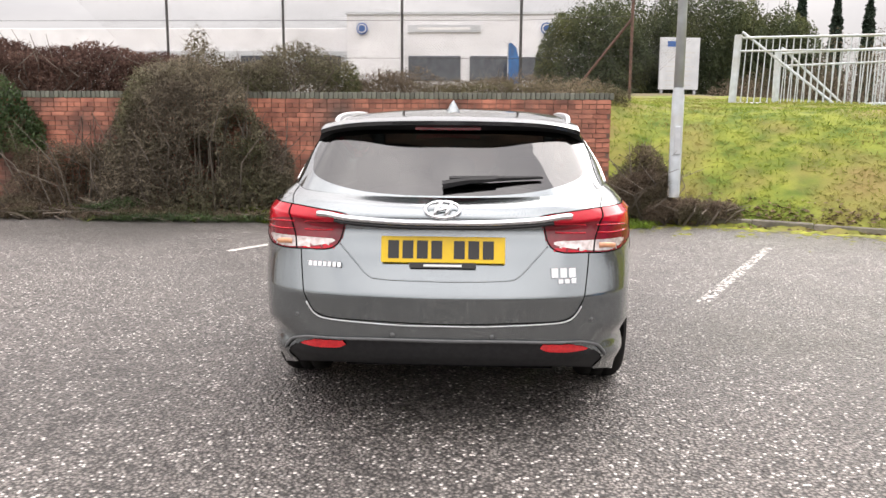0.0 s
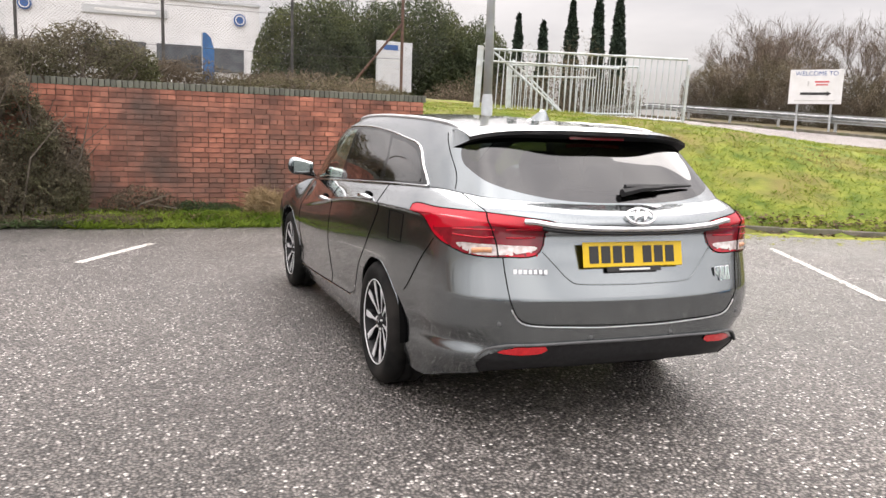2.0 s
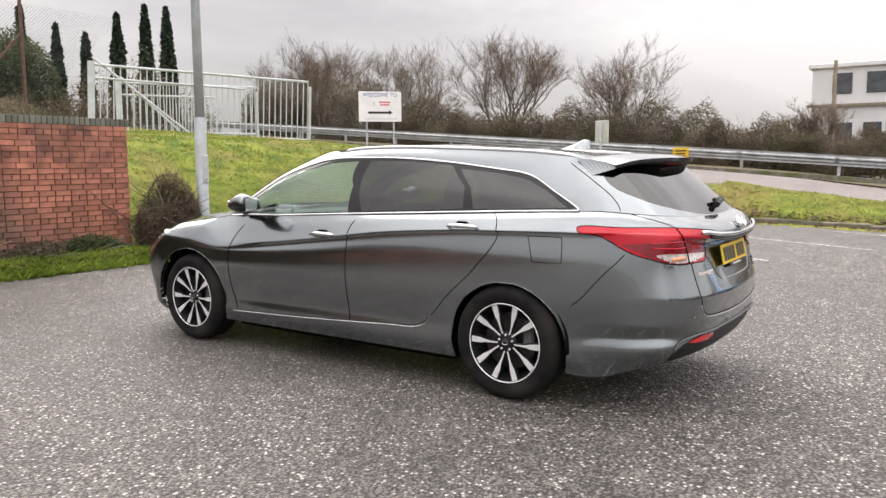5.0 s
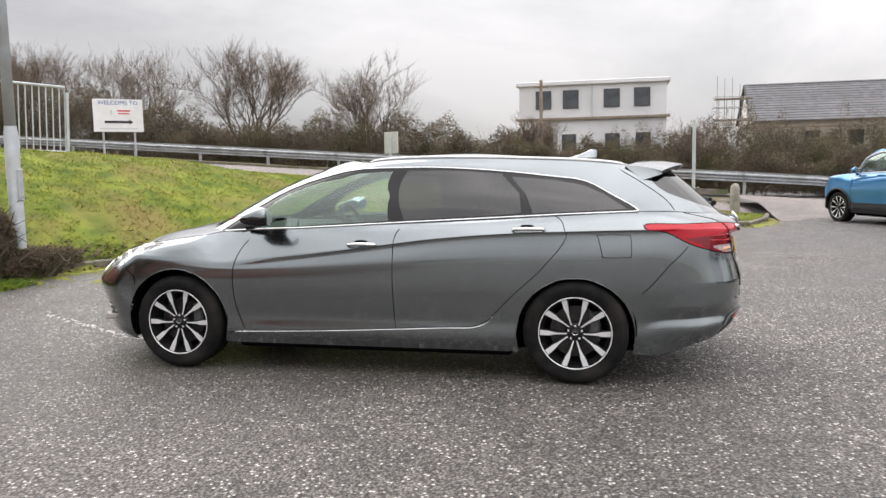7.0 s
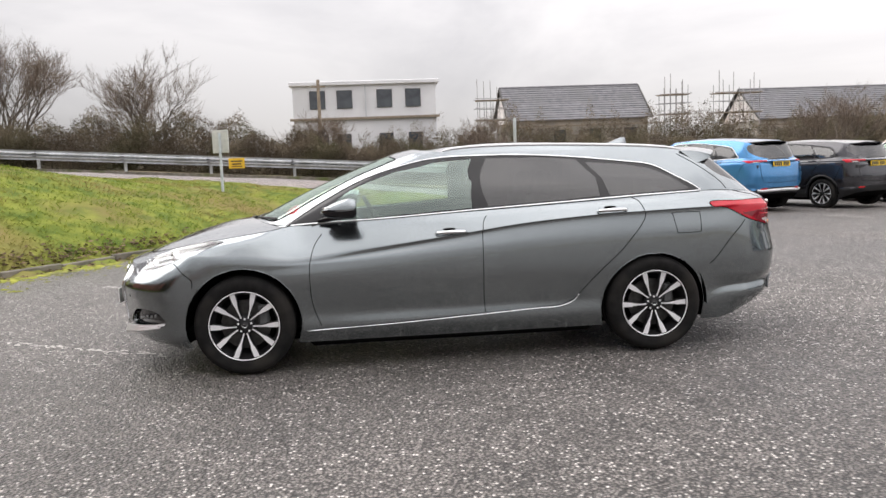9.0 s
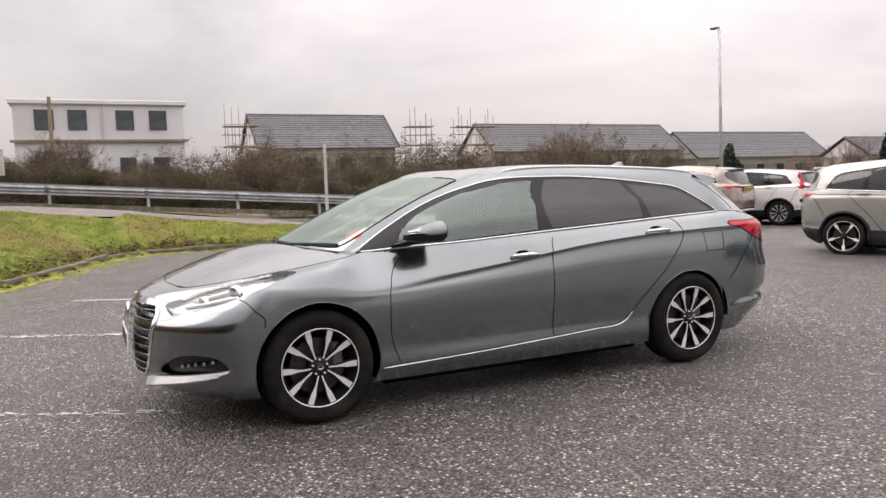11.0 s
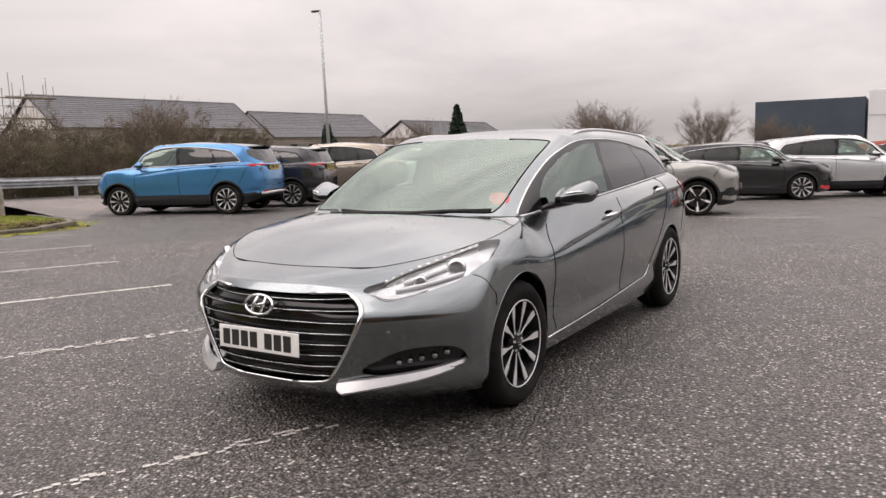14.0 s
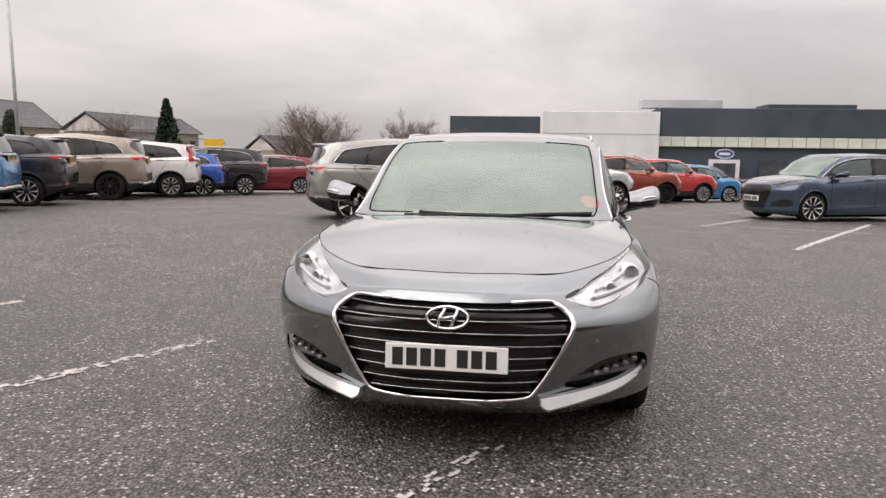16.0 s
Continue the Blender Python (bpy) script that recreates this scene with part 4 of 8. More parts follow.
# the showroom across the car park
t = thing("showroom", "long dark-clad showroom with a white block and pale window strip", "showroom", pose(0, -78, 0, 0, 0, 1.5))
Geo().box((7.3, -5, 1.6), (10.0, 8, 7.0), bevel=0.04).put("dark_wing", M_SHOWDARK, t)
Geo().box((-4.2, -4.5, 1.9), (12.4, 9, 7.5), bevel=0.04).put("white_block", M_CLAD, t)
Geo().box((-4.2, 0.02, 3.3), (12.4, 0.05, 0.05)).put("panel_joint", M_CLAD_GREY, t)
Geo().box((-26.5, -5, 4.6), (32.2, 8.6, 3.0), bevel=0.04).put("upper_cladding", M_SHOWDARK, t)
Geo().box((-26.5, -5.2, 0.2), (32.2, 8.0, 5.4)).put("lower_cladding", M_SHOWDARK, t)
pg = Geo().box((0, 0, 0), (1.32, 0.1, 1.05), bevel=0.02)
pane_me = mesh_of("strip_window", pg.v, pg.f, (M_PANE,))
for i in range(23):
    add("strip_window", pane_me, t, at=pose(-11.1 - i * 1.38, -0.72, 2.55))
Geo().box((-26.5, -5, 6.4), (9.0, 5, 0.5)).put("roof_plant_base", M_SHOWDARK, t)
Geo().box((-13.0, -4, 6.65), (8.5, 3.0, 0.9), bevel=0.03).put("roof_plant", M_CLAD_GREY, t)
Geo().box((-17.4, -0.9, -0.6), (3.2, 0.35, 2.6)).put("entrance_surround", M_CLAD, t)
Geo().box((-17.4, -0.68, -0.8), (2.3, 0.1, 2.2)).put("entrance_door", M_DARKGLASS, t)
Geo().lathe([(0, 0), (0.95, 0.0), (0.95, 0.12), (0, 0.12)], 28, "y", (0, 0, 0)).put("oval_sign", M_BLUEPRINT, t).matrix_basis = Matrix.Translation((-17.4, -0.95, 1.3)) @ Matrix.Diagonal((1, 1, 0.5, 1))
Geo().tube([(-17.4 + 0.95 * math.cos(a), -0.8, 1.3 + 0.475 * math.sin(a)) for a in np.linspace(0, 2 * math.pi, 28, endpoint=False)], 0.06, 5, closed=True).put("oval_rim", M_CLAD, t)
Geo().box((-17.4, -0.8, 1.3), (1.1, 0.12, 0.26)).put("oval_mark", M_CLAD, t)
for i in range(6):
    Geo().box((-22.5 - i * 3.4, -0.95, -0.5), (2.9, 0.3, 2.4)).put("show_window", M_DARKGLASS, t)
t = thing("yellow_board", "bright yellow advertising board above far cars", "sign", pose(15.7, -27.0, -0.7))
Geo().box((0, 0, 2.1), (0.95, 0.06, 0.6), bevel=0.01).put("panel", M_YELLOW, t)
Geo().tube([(0, 0.05, 0), (0, 0.05, 2.1)], 0.03, 6).put("post", M_STEEL, t)

# ---- trees and bushes ----
M_BARK = mat("winter_bark", (0.085, 0.07, 0.055), (0.15, 0.125, 0.10), rough=0.9, scale=5, bump=0.05)
M_TWIG = mat("winter_twig", (0.11, 0.085, 0.065), (0.19, 0.145, 0.11), rough=0.9, scale=3, island=0.3)
M_BRAMBLE = mat("bramble_leaf", (0.100, 0.083, 0.062), (0.235, 0.200, 0.150), rough=0.8, scale=1.4, island=0.55, c3=(0.085, 0.09, 0.042), scale3=0.8, spec=0.2, thin=0.3)
M_BROWNLEAF = mat("withered_leaf", (0.075, 0.042, 0.034), (0.15, 0.092, 0.072), rough=0.85, scale=1.5, island=0.5, spec=0.2, thin=0.3)
M_HEDGE = mat("hedge_twig_leaf", (0.095, 0.076, 0.055), (0.22, 0.178, 0.128), rough=0.85, scale=0.7, island=0.5, c3=(0.075, 0.085, 0.035), scale3=0.25, spec=0.2, thin=0.35)
M_EVERGREEN = mat("evergreen_leaf", (0.040, 0.055, 0.028), (0.085, 0.105, 0.05), rough=0.7, scale=1.0, island=0.5, c3=(0.10, 0.11, 0.035), scale3=0.4, spec=0.3, thin=0.3)
M_CYPRESS = mat("cypress_leaf", (0.018, 0.032, 0.022), (0.040, 0.058, 0.036), rough=0.75, scale=1.5, island=0.4, spec=0.25)
M_DEAD = mat("dead_bramble_leaf", (0.11, 0.082, 0.06), (0.21, 0.165, 0.12), rough=0.85, scale=2.0, island=0.5, c3=(0.06, 0.065, 0.03), scale3=1.1, spec=0.2, thin=0.35)
M_STRAW = mat("straw_grass", (0.30, 0.22, 0.12), (0.44, 0.34, 0.21), rough=0.85, scale=6, island=0.35, spec=0.2, thin=0.4)
M_IVY = mat("ivy_leaf", (0.030, 0.055, 0.018), (0.075, 0.115, 0.04), rough=0.5, scale=2, island=0.4, spec=0.4, thin=0.3)


def leaf(g, p, r, rng, flat=0.0):
    d = Vector((rng.gauss(0, 1), rng.gauss(0, 1), rng.gauss(0, 1))).normalized()
    u = d.orthogonal().normalized()
    w = d.cross(u)
    a = rng.uniform(0, 6.3)
    e = (u * math.cos(a) + w * math.sin(a)) * r
    f = (w * math.cos(a) - u * math.sin(a)) * r * rng.uniform(0.35, 0.6)
    p = Vector(p)
    n = len(g.v)
    g.v += [tuple(p - e), tuple(p + f), tuple(p + e), tuple(p - f)]
    g.f.append((n, n + 1, n + 2, n + 3))


def grow(g, p, d, length, r, depth, rng, up=0.12, spread=0.6, ends=None):
    """A limb that bends, thins and forks."""
    pts, rs = [p], [r]
    steps = 3
    for i in range(steps):
        d = (d + Vector((rng.gauss(0, .085), rng.gauss(0, .085), rng.gauss(0, .05) + up * 0.4))).normalized()
        p = p + d * (length / steps)
        pts.append(p)
        rs.append(r * (1 - 0.45 * (i + 1) / steps))
    g.tube(pts, rs, 5 if depth > 3 else 3, cap=False)
    if ends is not None and depth <= 2:
        ends += [(q, d) for q in pts[1:]]
    if depth == 0:
        return
    k = 3 if depth > 1 else 4
    for i in range(k):
        j = rng.choice((1, 2, 3)) if i else 3
        nd = (d + Vector((rng.gauss(0, spread), rng.gauss(0, spread), rng.gauss(0, spread * .6) + up))).normalized()
        grow(g, pts[j], nd, length * rng.uniform(0.58, 0.82), rs[j] * rng.uniform(0.55, 0.75), depth - 1, rng, up, spread, ends)


def bare_tree(x, y, z, height, seed, label, depth=5, stems=3, wide=0.6, scale_r=1.0):
    rng = random.Random(seed)
    t = thing("bare_tree", label, "tree", pose(x, y, z), "bare trees")
    g, ends = Geo(), []
    for i in range(stems):
        d = Vector((rng.gauss(0, .42), rng.gauss(0, .42), 1)).normalized()
        grow(g, Vector((rng.gauss(0, .15), rng.gauss(0, .15), -0.1)), d, height * 0.33, height * 0.014 * scale_r, depth, rng, 0.10, wide, ends)
    g.put("trunk", M_BARK, t)
    c = Geo()
    for p, d in ends:
        for k in range(2):
            o = (d + Vector((rng.gauss(0, .38), rng.gauss(0, .38), rng.gauss(.15, .25)))).normalized() * height * rng.uniform(0.05, 0.11)
            side = o.orthogonal().normalized() * 0.006
            side.rotate(Matrix.Rotation(rng.uniform(0, 6.3), 3, o))
            bend = Vector((rng.gauss(0, .03), rng.gauss(0, .03), rng.gauss(0, .03))) * height * 0.3
            n = len(c.v)
            c.v += [tuple(p - side), tuple(p + side), tuple(p + o * .5 + bend - side * .8), tuple(p + o * .5 + bend + side * .8), tuple(p + o)]
            c.f += [(n, n + 1, n + 3, n + 2), (n + 2, n + 3, n + 4)]
    c.put("crown", M_TWIG, t)
    return t


def ripple(p, k):
    """Smooth uneven field over points, about -1 to 1."""
    x, y, z = p[:, 0] * k, p[:, 1] * k, p[:, 2] * k
    return (np.sin(x * 1.3 + 1.7 * np.sin(y * 0.9 + 0.6)) + np.sin(y * 1.7 + 1.3 * np.sin(z * 1.1 + 2.0)) + np.sin(z * 1.5 + 1.9 * np.sin(x * 0.8 + 4.0)) + 0.8 * np.sin((x + y + z) * 2.3)) / 3.0


def cards(P, D, length, width, rng):
    """A four-cornered leaf or twig at each place P along D."""
    D = D / np.maximum(np.linalg.norm(D, axis=1, keepdims=True), 1e-9)
    O = np.cross(D, rng.normal(size=D.shape))
    O /= np.maximum(np.linalg.norm(O, axis=1, keepdims=True), 1e-9)
    e, f = D * length[:, None], O * width[:, None]
    return np.stack([P - e, P + f, P + e, P - f], 1).reshape(-1, 3)


def quads_mesh(name, V, material):
    me = bpy.data.meshes.new(name)
    n = len(V) // 4
    me.vertices.add(len(V))
    me.vertices.foreach_set("co", np.asarray(V, np.float32).ravel())
    me.loops.add(4 * n)
    me.loops.foreach_set("vertex_index", np.arange(4 * n, dtype=np.int32))
    me.polygons.add(n)
    me.polygons.foreach_set("loop_start", np.arange(0, 4 * n, 4, dtype=np.int32))
    me.materials.append(material)
    me.update(calc_edges=True)
    return me


def shrub(x, y, z, sx, sy, sz, count, r, material, seed, label, category="bush", stems=26, name="bush", stem_mat=None, twig=0.5, dense=0.55, lump=0.3, reach=0.16):
    """A loose mass of stems, fine twigs and small leaves with an uneven outline and gaps."""
    rnd2 = random.Random(seed)
    t = thing(name, label, category, pose(x, y, z))
    g = Geo()
    for i in range(stems):
        a, k = rnd2.uniform(0, 6.3), rnd2.random() ** 0.5
        bx, by = math.cos(a) * sx * k * 0.8, math.sin(a) * sy * k * 0.8
        hx = rnd2.uniform(0.6, 1.04) * sz * math.sqrt(max(0.1, 1 - 0.7 * k * k))
        m = (bx * 1.15 + rnd2.gauss(0, .2), by * 1.15 + rnd2.gauss(0, .2), hx * 0.6)
        g.tube([(bx, by, -0.1), m, (m[0] + rnd2.gauss(0, .3), m[1] + rnd2.gauss(0, .25), hx)], [0.02, 0.011, 0.004], 3, cap=False)
    g.put("branchwork", stem_mat or M_BARK, t)
    rng = np.random.default_rng(seed)
    n = count * 4
    a, b, k = rng.uniform(-1, 1, n), rng.uniform(-1, 1, n), rng.random(n) ** 0.85
    top = np.sqrt(np.maximum(0.0, 1 - 0.75 * a * a - 0.4 * b * b))
    flat = np.stack([a * sx + x, b * sy + y, np.full(n, seed * 1.7)], 1)
    P = np.stack([a * sx, b * sy, k * sz * top * (0.88 + lump * ripple(flat, 1.6) + 0.4 * lump * ripple(flat, 4.3))], 1)
    W = P + (x, y, z)
    keep = (a * a + b * b < 1.0 + 0.3 * ripple(W, 2.0)) & (ripple(W, 2.4) > -dense * 1.6 + 0.35 * k)
    P = P[keep][:count]
    n = len(P)
    V = [cards(P, rng.normal(size=(n, 3)), r * rng.uniform(0.5, 1.25, n), r * rng.uniform(0.2, 0.6, n), rng)]
    m = int(n * twig)
    D = rng.normal(size=(m, 3)) * (1, 1, 0.7) + (0, 0, 0.55)
    V.append(cards(P[:m], D, reach * rng.uniform(0.4, 1.3, m), np.full(m, 0.0035 + r * 0.03), rng))
    add("foliage", quads_mesh("foliage", np.vstack(V), material), t)
    return t


def cypress(x, y, z, h, r, seed, label="dark columnar cypress tree", material=None):
    rng = random.Random(seed)
    t = thing("cypress", label, "tree", pose(x, y, z), "cypresses")
    Geo().tube([(0, 0, 0), (0, 0, h * 0.9)], [0.12, 0.03], 6).put("trunk", M_BARK, t)
    c = Geo()
    for i in range(int(700 * h * r)):
        k = rng.random()
        rr = r * (min(1, (k + 0.08) * 5) * (1 - k) ** 0.7 + 0.04) * (0.8 + 0.35 * noise.noise(Vector((k * 9, seed, rng.random()))))
        a = rng.uniform(0, 6.3)
        q = rr * rng.uniform(0.55, 1.1)
        leaf(c, (math.cos(a) * q, math.sin(a) * q, k * h), rng.uniform(0.10, 0.24), rng)
    c.put("crown", material or M_CYPRESS, t)
    return t


# brambles over the wall
shrub(-4.5, 7.75, 0.0, 1.65, 0.55, 2.5, 34000, 0.030, M_BRAMBLE, 1, "dense bramble thicket climbing over the brick wall", "bramble", 60, twig=0.45)
shrub(-6.4, 7.85, 0.0, 1.25, 0.4, 1.9, 7000, 0.026, M_DEAD, 2, "thin bramble stems against the brick wall", "bramble", 46, dense=0.3, twig=0.7)
shrub(-3.8, 8.7, 1.9, 1.9, 0.6, 0.95, 13000, 0.030, M_BRAMBLE, 3, "bramble tops spilling over the coping", "bramble", 50)
shrub(-8.8, 8.9, 1.85, 4.6, 0.7, 1.22, 48000, 0.034, M_BROWNLEAF, 4, "withered red-brown hedge above the brick wall", "hedge", 120, twig=0.6, lump=0.12, dense=0.9, reach=0.12)
shrub(-7.9, 8.02, 1.0, 0.9, 0.25, 1.05, 6500, 0.036, M_IVY, 5, "dark green ivy hanging over the wall", "ivy", 10, twig=0.2)
shrub(-0.2, 11.6, 1.88, 3.2, 0.9, 0.72, 12000, 0.030, M_HEDGE, 6, "rough withered weeds behind the wall", "weeds", 80, twig=0.9)
shrub(2.55, 7.8, 0.12, 0.50, 0.34, 1.15, 7000, 0.022, M_DEAD, 7, "dead bramble heap at the end of the wall", "bramble", 46, twig=0.9)
shrub(3.3, 7.5, 0.1, 0.75, 0.3, 0.34, 4000, 0.020, M_DEAD, 8, "low dead bramble by the lamp column", "bramble", 26, twig=0.9, reach=0.12)
shrub(-0.45, 7.75, 0.08, 0.3, 0.2, 0.5, 1800, 0.02, M_STRAW, 9, "dry straw-coloured grass tuft at the wall", "weeds", 30, stem_mat=M_STRAW, twig=0.9)
for i, (x, y, sx, sz, m) in enumerate(((-5.4, 7.3, 1.5, .16, M_DEAD), (-3.2, 7.3, 1.3, .13, M_DEAD), (-6.9, 7.35, .9, .22, M_DEAD), (-4.2, 7.2, 1.9, .09, M_IVY))):
    shrub(x, y, 0.03, sx, 0.26, sz, 3200, 0.022, m, 30 + i, "dead stalks and leaf litter at the foot of the brambles", "weeds", 14, twig=0.8, reach=0.08)
for i, (x, y, s) in enumerate(((-2.2, 7.85, .38), (-1.3, 7.95, .32), (0.6, 7.95, .28), (1.4, 7.95, .34), (-7.2, 7.55, .35), (-5.6, 7.4, .3))):
    shrub(x, y, 0.06, 0.55, 0.2, s, 2200, 0.02, M_IVY if i % 2 else M_HEDGE, 20 + i, "low weeds at the foot of the wall", "weeds", 12, twig=0.4, reach=0.09)

# evergreens and cypresses behind the fence
for i, (x, y, sx, sz) in enumerate(((5.6, 36, 3.0, 7.6), (8.8, 38, 3.2, 7.9), (11.8, 37, 3.3, 8.2), (15.0, 38, 3.0, 7.4))):
    shrub(x, y, 1.7, sx, 2.0, sz, 46000, 0.085, M_EVERGREEN, 40 + i, "tall dark evergreen shrub mass", "tree", 22, name="evergreen", twig=0.25, dense=1.0, lump=0.10)
shrub(13.0, 31, 1.9, 3.2, 1.2, 2.4, 14000, 0.055, M_HEDGE, 47, "brown hedge behind the gate", "hedge", 40)
for i, (x, h) in enumerate(((18.1, 8.6), (20.1, 7.9), (21.9, 7.6), (24.0, 9.1), (26.0, 9.9), (27.6, 10.0))):
    cypress(x, 42, 1.5, h, 0.75 if i < 3 else 0.95, 60 + i)

# hedge and trees along the far side of the road
for i, (y, sz) in enumerate(((34, 4.0), (29, 3.7), (24, 2.9), (19, 2.3), (14.5, 2.4), (10.2, 2.7), (6, 2.3), (1.8, 1.7), (-2.4, 1.8), (-6.6, 2.2), (-11, 2.6), (-15.5, 2.5), (-20, 2.4), (-25, 2.2))):
    z = road_height(y) if y > -8 else -0.2
    shrub(29.6 + (i % 3) * 0.6, y, z, 1.6, 3.0, sz, 21000, 0.050, M_HEDGE, 80 + i, "brown winter hedge behind the crash barrier", "hedge", 70, name="hedge", twig=0.95, dense=0.6, reach=0.22)
for i, (x, y, h, d) in enumerate(((33, 19.3, 7.2, 5), (33, 12.4, 6.2, 5), (34, 27.5, 6.6, 5), (33, 33.5, 7.2, 5), (35, 38.5, 7.0, 5), (45, -30.7, 6.8, 5), (38, 4.5, 4.0, 4), (31, -4.0, 3.6, 4), (22, -64, 7.6, 5), (24.5, -66, 8.0, 5), (15, -70, 7.2, 5), (10, -76, 6.0, 5), (38, -52, 6.0, 4))):
    bare_tree(x, y, road_height(y) if y > -8 else (-0.5 if y > -40 else -1.6), h, 100 + i, "leafless winter tree with fine twigs", 4, 7 if i % 2 else 9, wide=0.46, scale_r=1.1)
shrub(17.5, 30.5, 2.0, 4.5, 1.5, 4.0, 14000, 0.055, M_HEDGE, 120, "brown thicket beyond the gate", "hedge", 60)
for i, (x, y, sx, sz) in enumerate(((33, -60, 9, 2.6), (21, -66, 7, 3.2), (48, -50, 8, 2.6), (9, -72, 6, 2.4))):
    shrub(x, y, -1.6, sx, 2.0, sz, 12000, 0.09, M_HEDGE, 130 + i, "distant brown hedge beyond the parked cars", "hedge", 70, twig=0.95, reach=0.35)
for i in range(13):
    shrub(52 + (i % 3) * 1.5, 3.5 - i * 4.1, -0.6, 2.0, 3.4, 4.3 + (i % 4) * 0.45 + (0.5 if i > 2 else 0), 13000, 0.075, M_HEDGE, 150 + i, "grey-brown winter scrub before the new houses", "hedge", 60, name="scrub", twig=1.0, dense=0.35, reach=0.4)
cypress(26.2, -42, -1.0, 5.4, 1.2, 140, "dark pointed conifer beyond the parked cars")
shrub(31.6, -34, -0.4, 0.6, 0.6, 4.5, 6000, 0.09, M_CYPRESS, 141, "clipped dark conifer column beyond the parked cars", "tree", 6, name="conifer", twig=0.1, dense=1.0)

# ---- shaping of car bodies ----
class Net:
    """A smooth skin through rails (v) and stations (u); half a car, mirrored at x = 0 where a station ends there."""

    def __init__(self, stations, mirror=(True, True), crease=None):
        self.P = np.array(stations, float).transpose(1, 0, 2)  # rails, stations, xyz
        self.nv, self.nu = self.P.shape[:2]
        a, b = self.P[:, 1].copy(), self.P[:, -2].copy()
        a = a * (-1, 1, 1) if mirror[0] else 2 * self.P[:, 0] - a
        b = b * (-1, 1, 1) if mirror[1] else 2 * self.P[:, -1] - b
        Q = np.concatenate([a[:, None], self.P, b[:, None]], 1)
        self.Q = np.concatenate([2 * Q[:1] - Q[1:2], Q, 2 * Q[-1:] - Q[-2:-1]], 0)
        # a creased rail breaks the bend there: the skin runs up to it straight from either side
        W = np.zeros((self.nv, self.nu + 2, 1))
        for (rail, station), w in (crease or {}).items():
            W[rail, station + 1] = w
        Q, n = self.Q, self.nv
        self.before = Q[:n - 1] * (1 - W[:-1]) + (2 * Q[1:n] - Q[2:n + 1]) * W[:-1]
        self.after = Q[3:n + 2] * (1 - W[1:]) + (2 * Q[2:n + 1] - Q[1:n]) * W[1:]

    @staticmethod
    def basis(t):
        return np.stack([-0.5 * t + t * t - 0.5 * t ** 3, 1 - 2.5 * t * t + 1.5 * t ** 3, 0.5 * t + 2 * t * t - 1.5 * t ** 3, -0.5 * t * t + 0.5 * t ** 3], -1)

    def at(self, u, v):
        u, v = np.clip(np.asarray(u, float), 0, self.nu - 1), np.clip(np.asarray(v, float), 0, self.nv - 1)
        i, j = np.minimum(u.astype(int), self.nu - 2), np.minimum(v.astype(int), self.nv - 2)
        bu, bv = self.basis(u - i), self.basis(v - j)
        out = 0
        for a in range(4):
            row = 0
            for b in range(4):
                knot = self.before[j, i + b] if a == 0 else (self.after[j, i + b] if a == 3 else self.Q[j + a, i + b])
                row = row + knot * bu[..., b, None]
            out = out + row * bv[..., a, None]
        return out

    def normal(self, u, v, e=0.02):
        du = self.at(np.asarray(u) + e, v) - self.at(np.asarray(u) - e, v)
        dv = self.at(u, np.asarray(v) + e) - self.at(u, np.asarray(v) - e)
        n = np.cross(du, dv)
        n = n / np.maximum(np.linalg.norm(n, axis=-1, keepdims=True), 1e-9)
        return n

    def table(self):
        if not hasattr(self, "T"):
            self.gu, self.gv = np.meshgrid(np.linspace(0, self.nu - 1, 56 * self.nu), np.linspace(0, self.nv - 1, 26 * self.nv))
            self.T = self.at(self.gu, self.gv)
        return self.T

    def find(self, p):
        """The (u, v) of the skin nearest to p; a coordinate None is left free."""
        T = self.table()
        d = sum((T[..., k] - c) ** 2 for k, c in enumerate(p) if c is not None)
        k = np.argmin(d)
        return self.gu.flat[k], self.gv.flat[k]


def curve2(q, closed=False, k=8):
    """Catmull-Rom through points of any dimension."""
    q = np.asarray(q, float)
    n = len(q)
    out = []
    for i in range(n if closed else n - 1):
        p = [q[(i + d) % n] if closed else q[min(n - 1, max(0, i + d))] for d in (-1, 0, 1, 2)]
        for t in np.arange(k) / k:
            out.append(0.5 * ((2 * p[1]) + (p[2] - p[0]) * t + (2 * p[0] - 5 * p[1] + 4 * p[2] - p[3]) * t * t + (3 * p[1] - p[0] - 3 * p[2] + p[3]) * t ** 3))
    if not closed:
        out.append(q[-1])
    return np.array(out)


def inside(poly, u, v):
    """Which points lie in a polygon."""
    r = np.zeros(np.shape(u), bool)
    n = len(poly)
    for i in range(n):
        (x0, y0), (x1, y1) = poly[i], poly[(i + 1) % n]
        c = ((y0 > v) != (y1 > v)) & (u < (x1 - x0) * (v - y0) / ((y1 - y0) if y1 != y0 else 1e-12) + x0)
        r ^= c
    return r


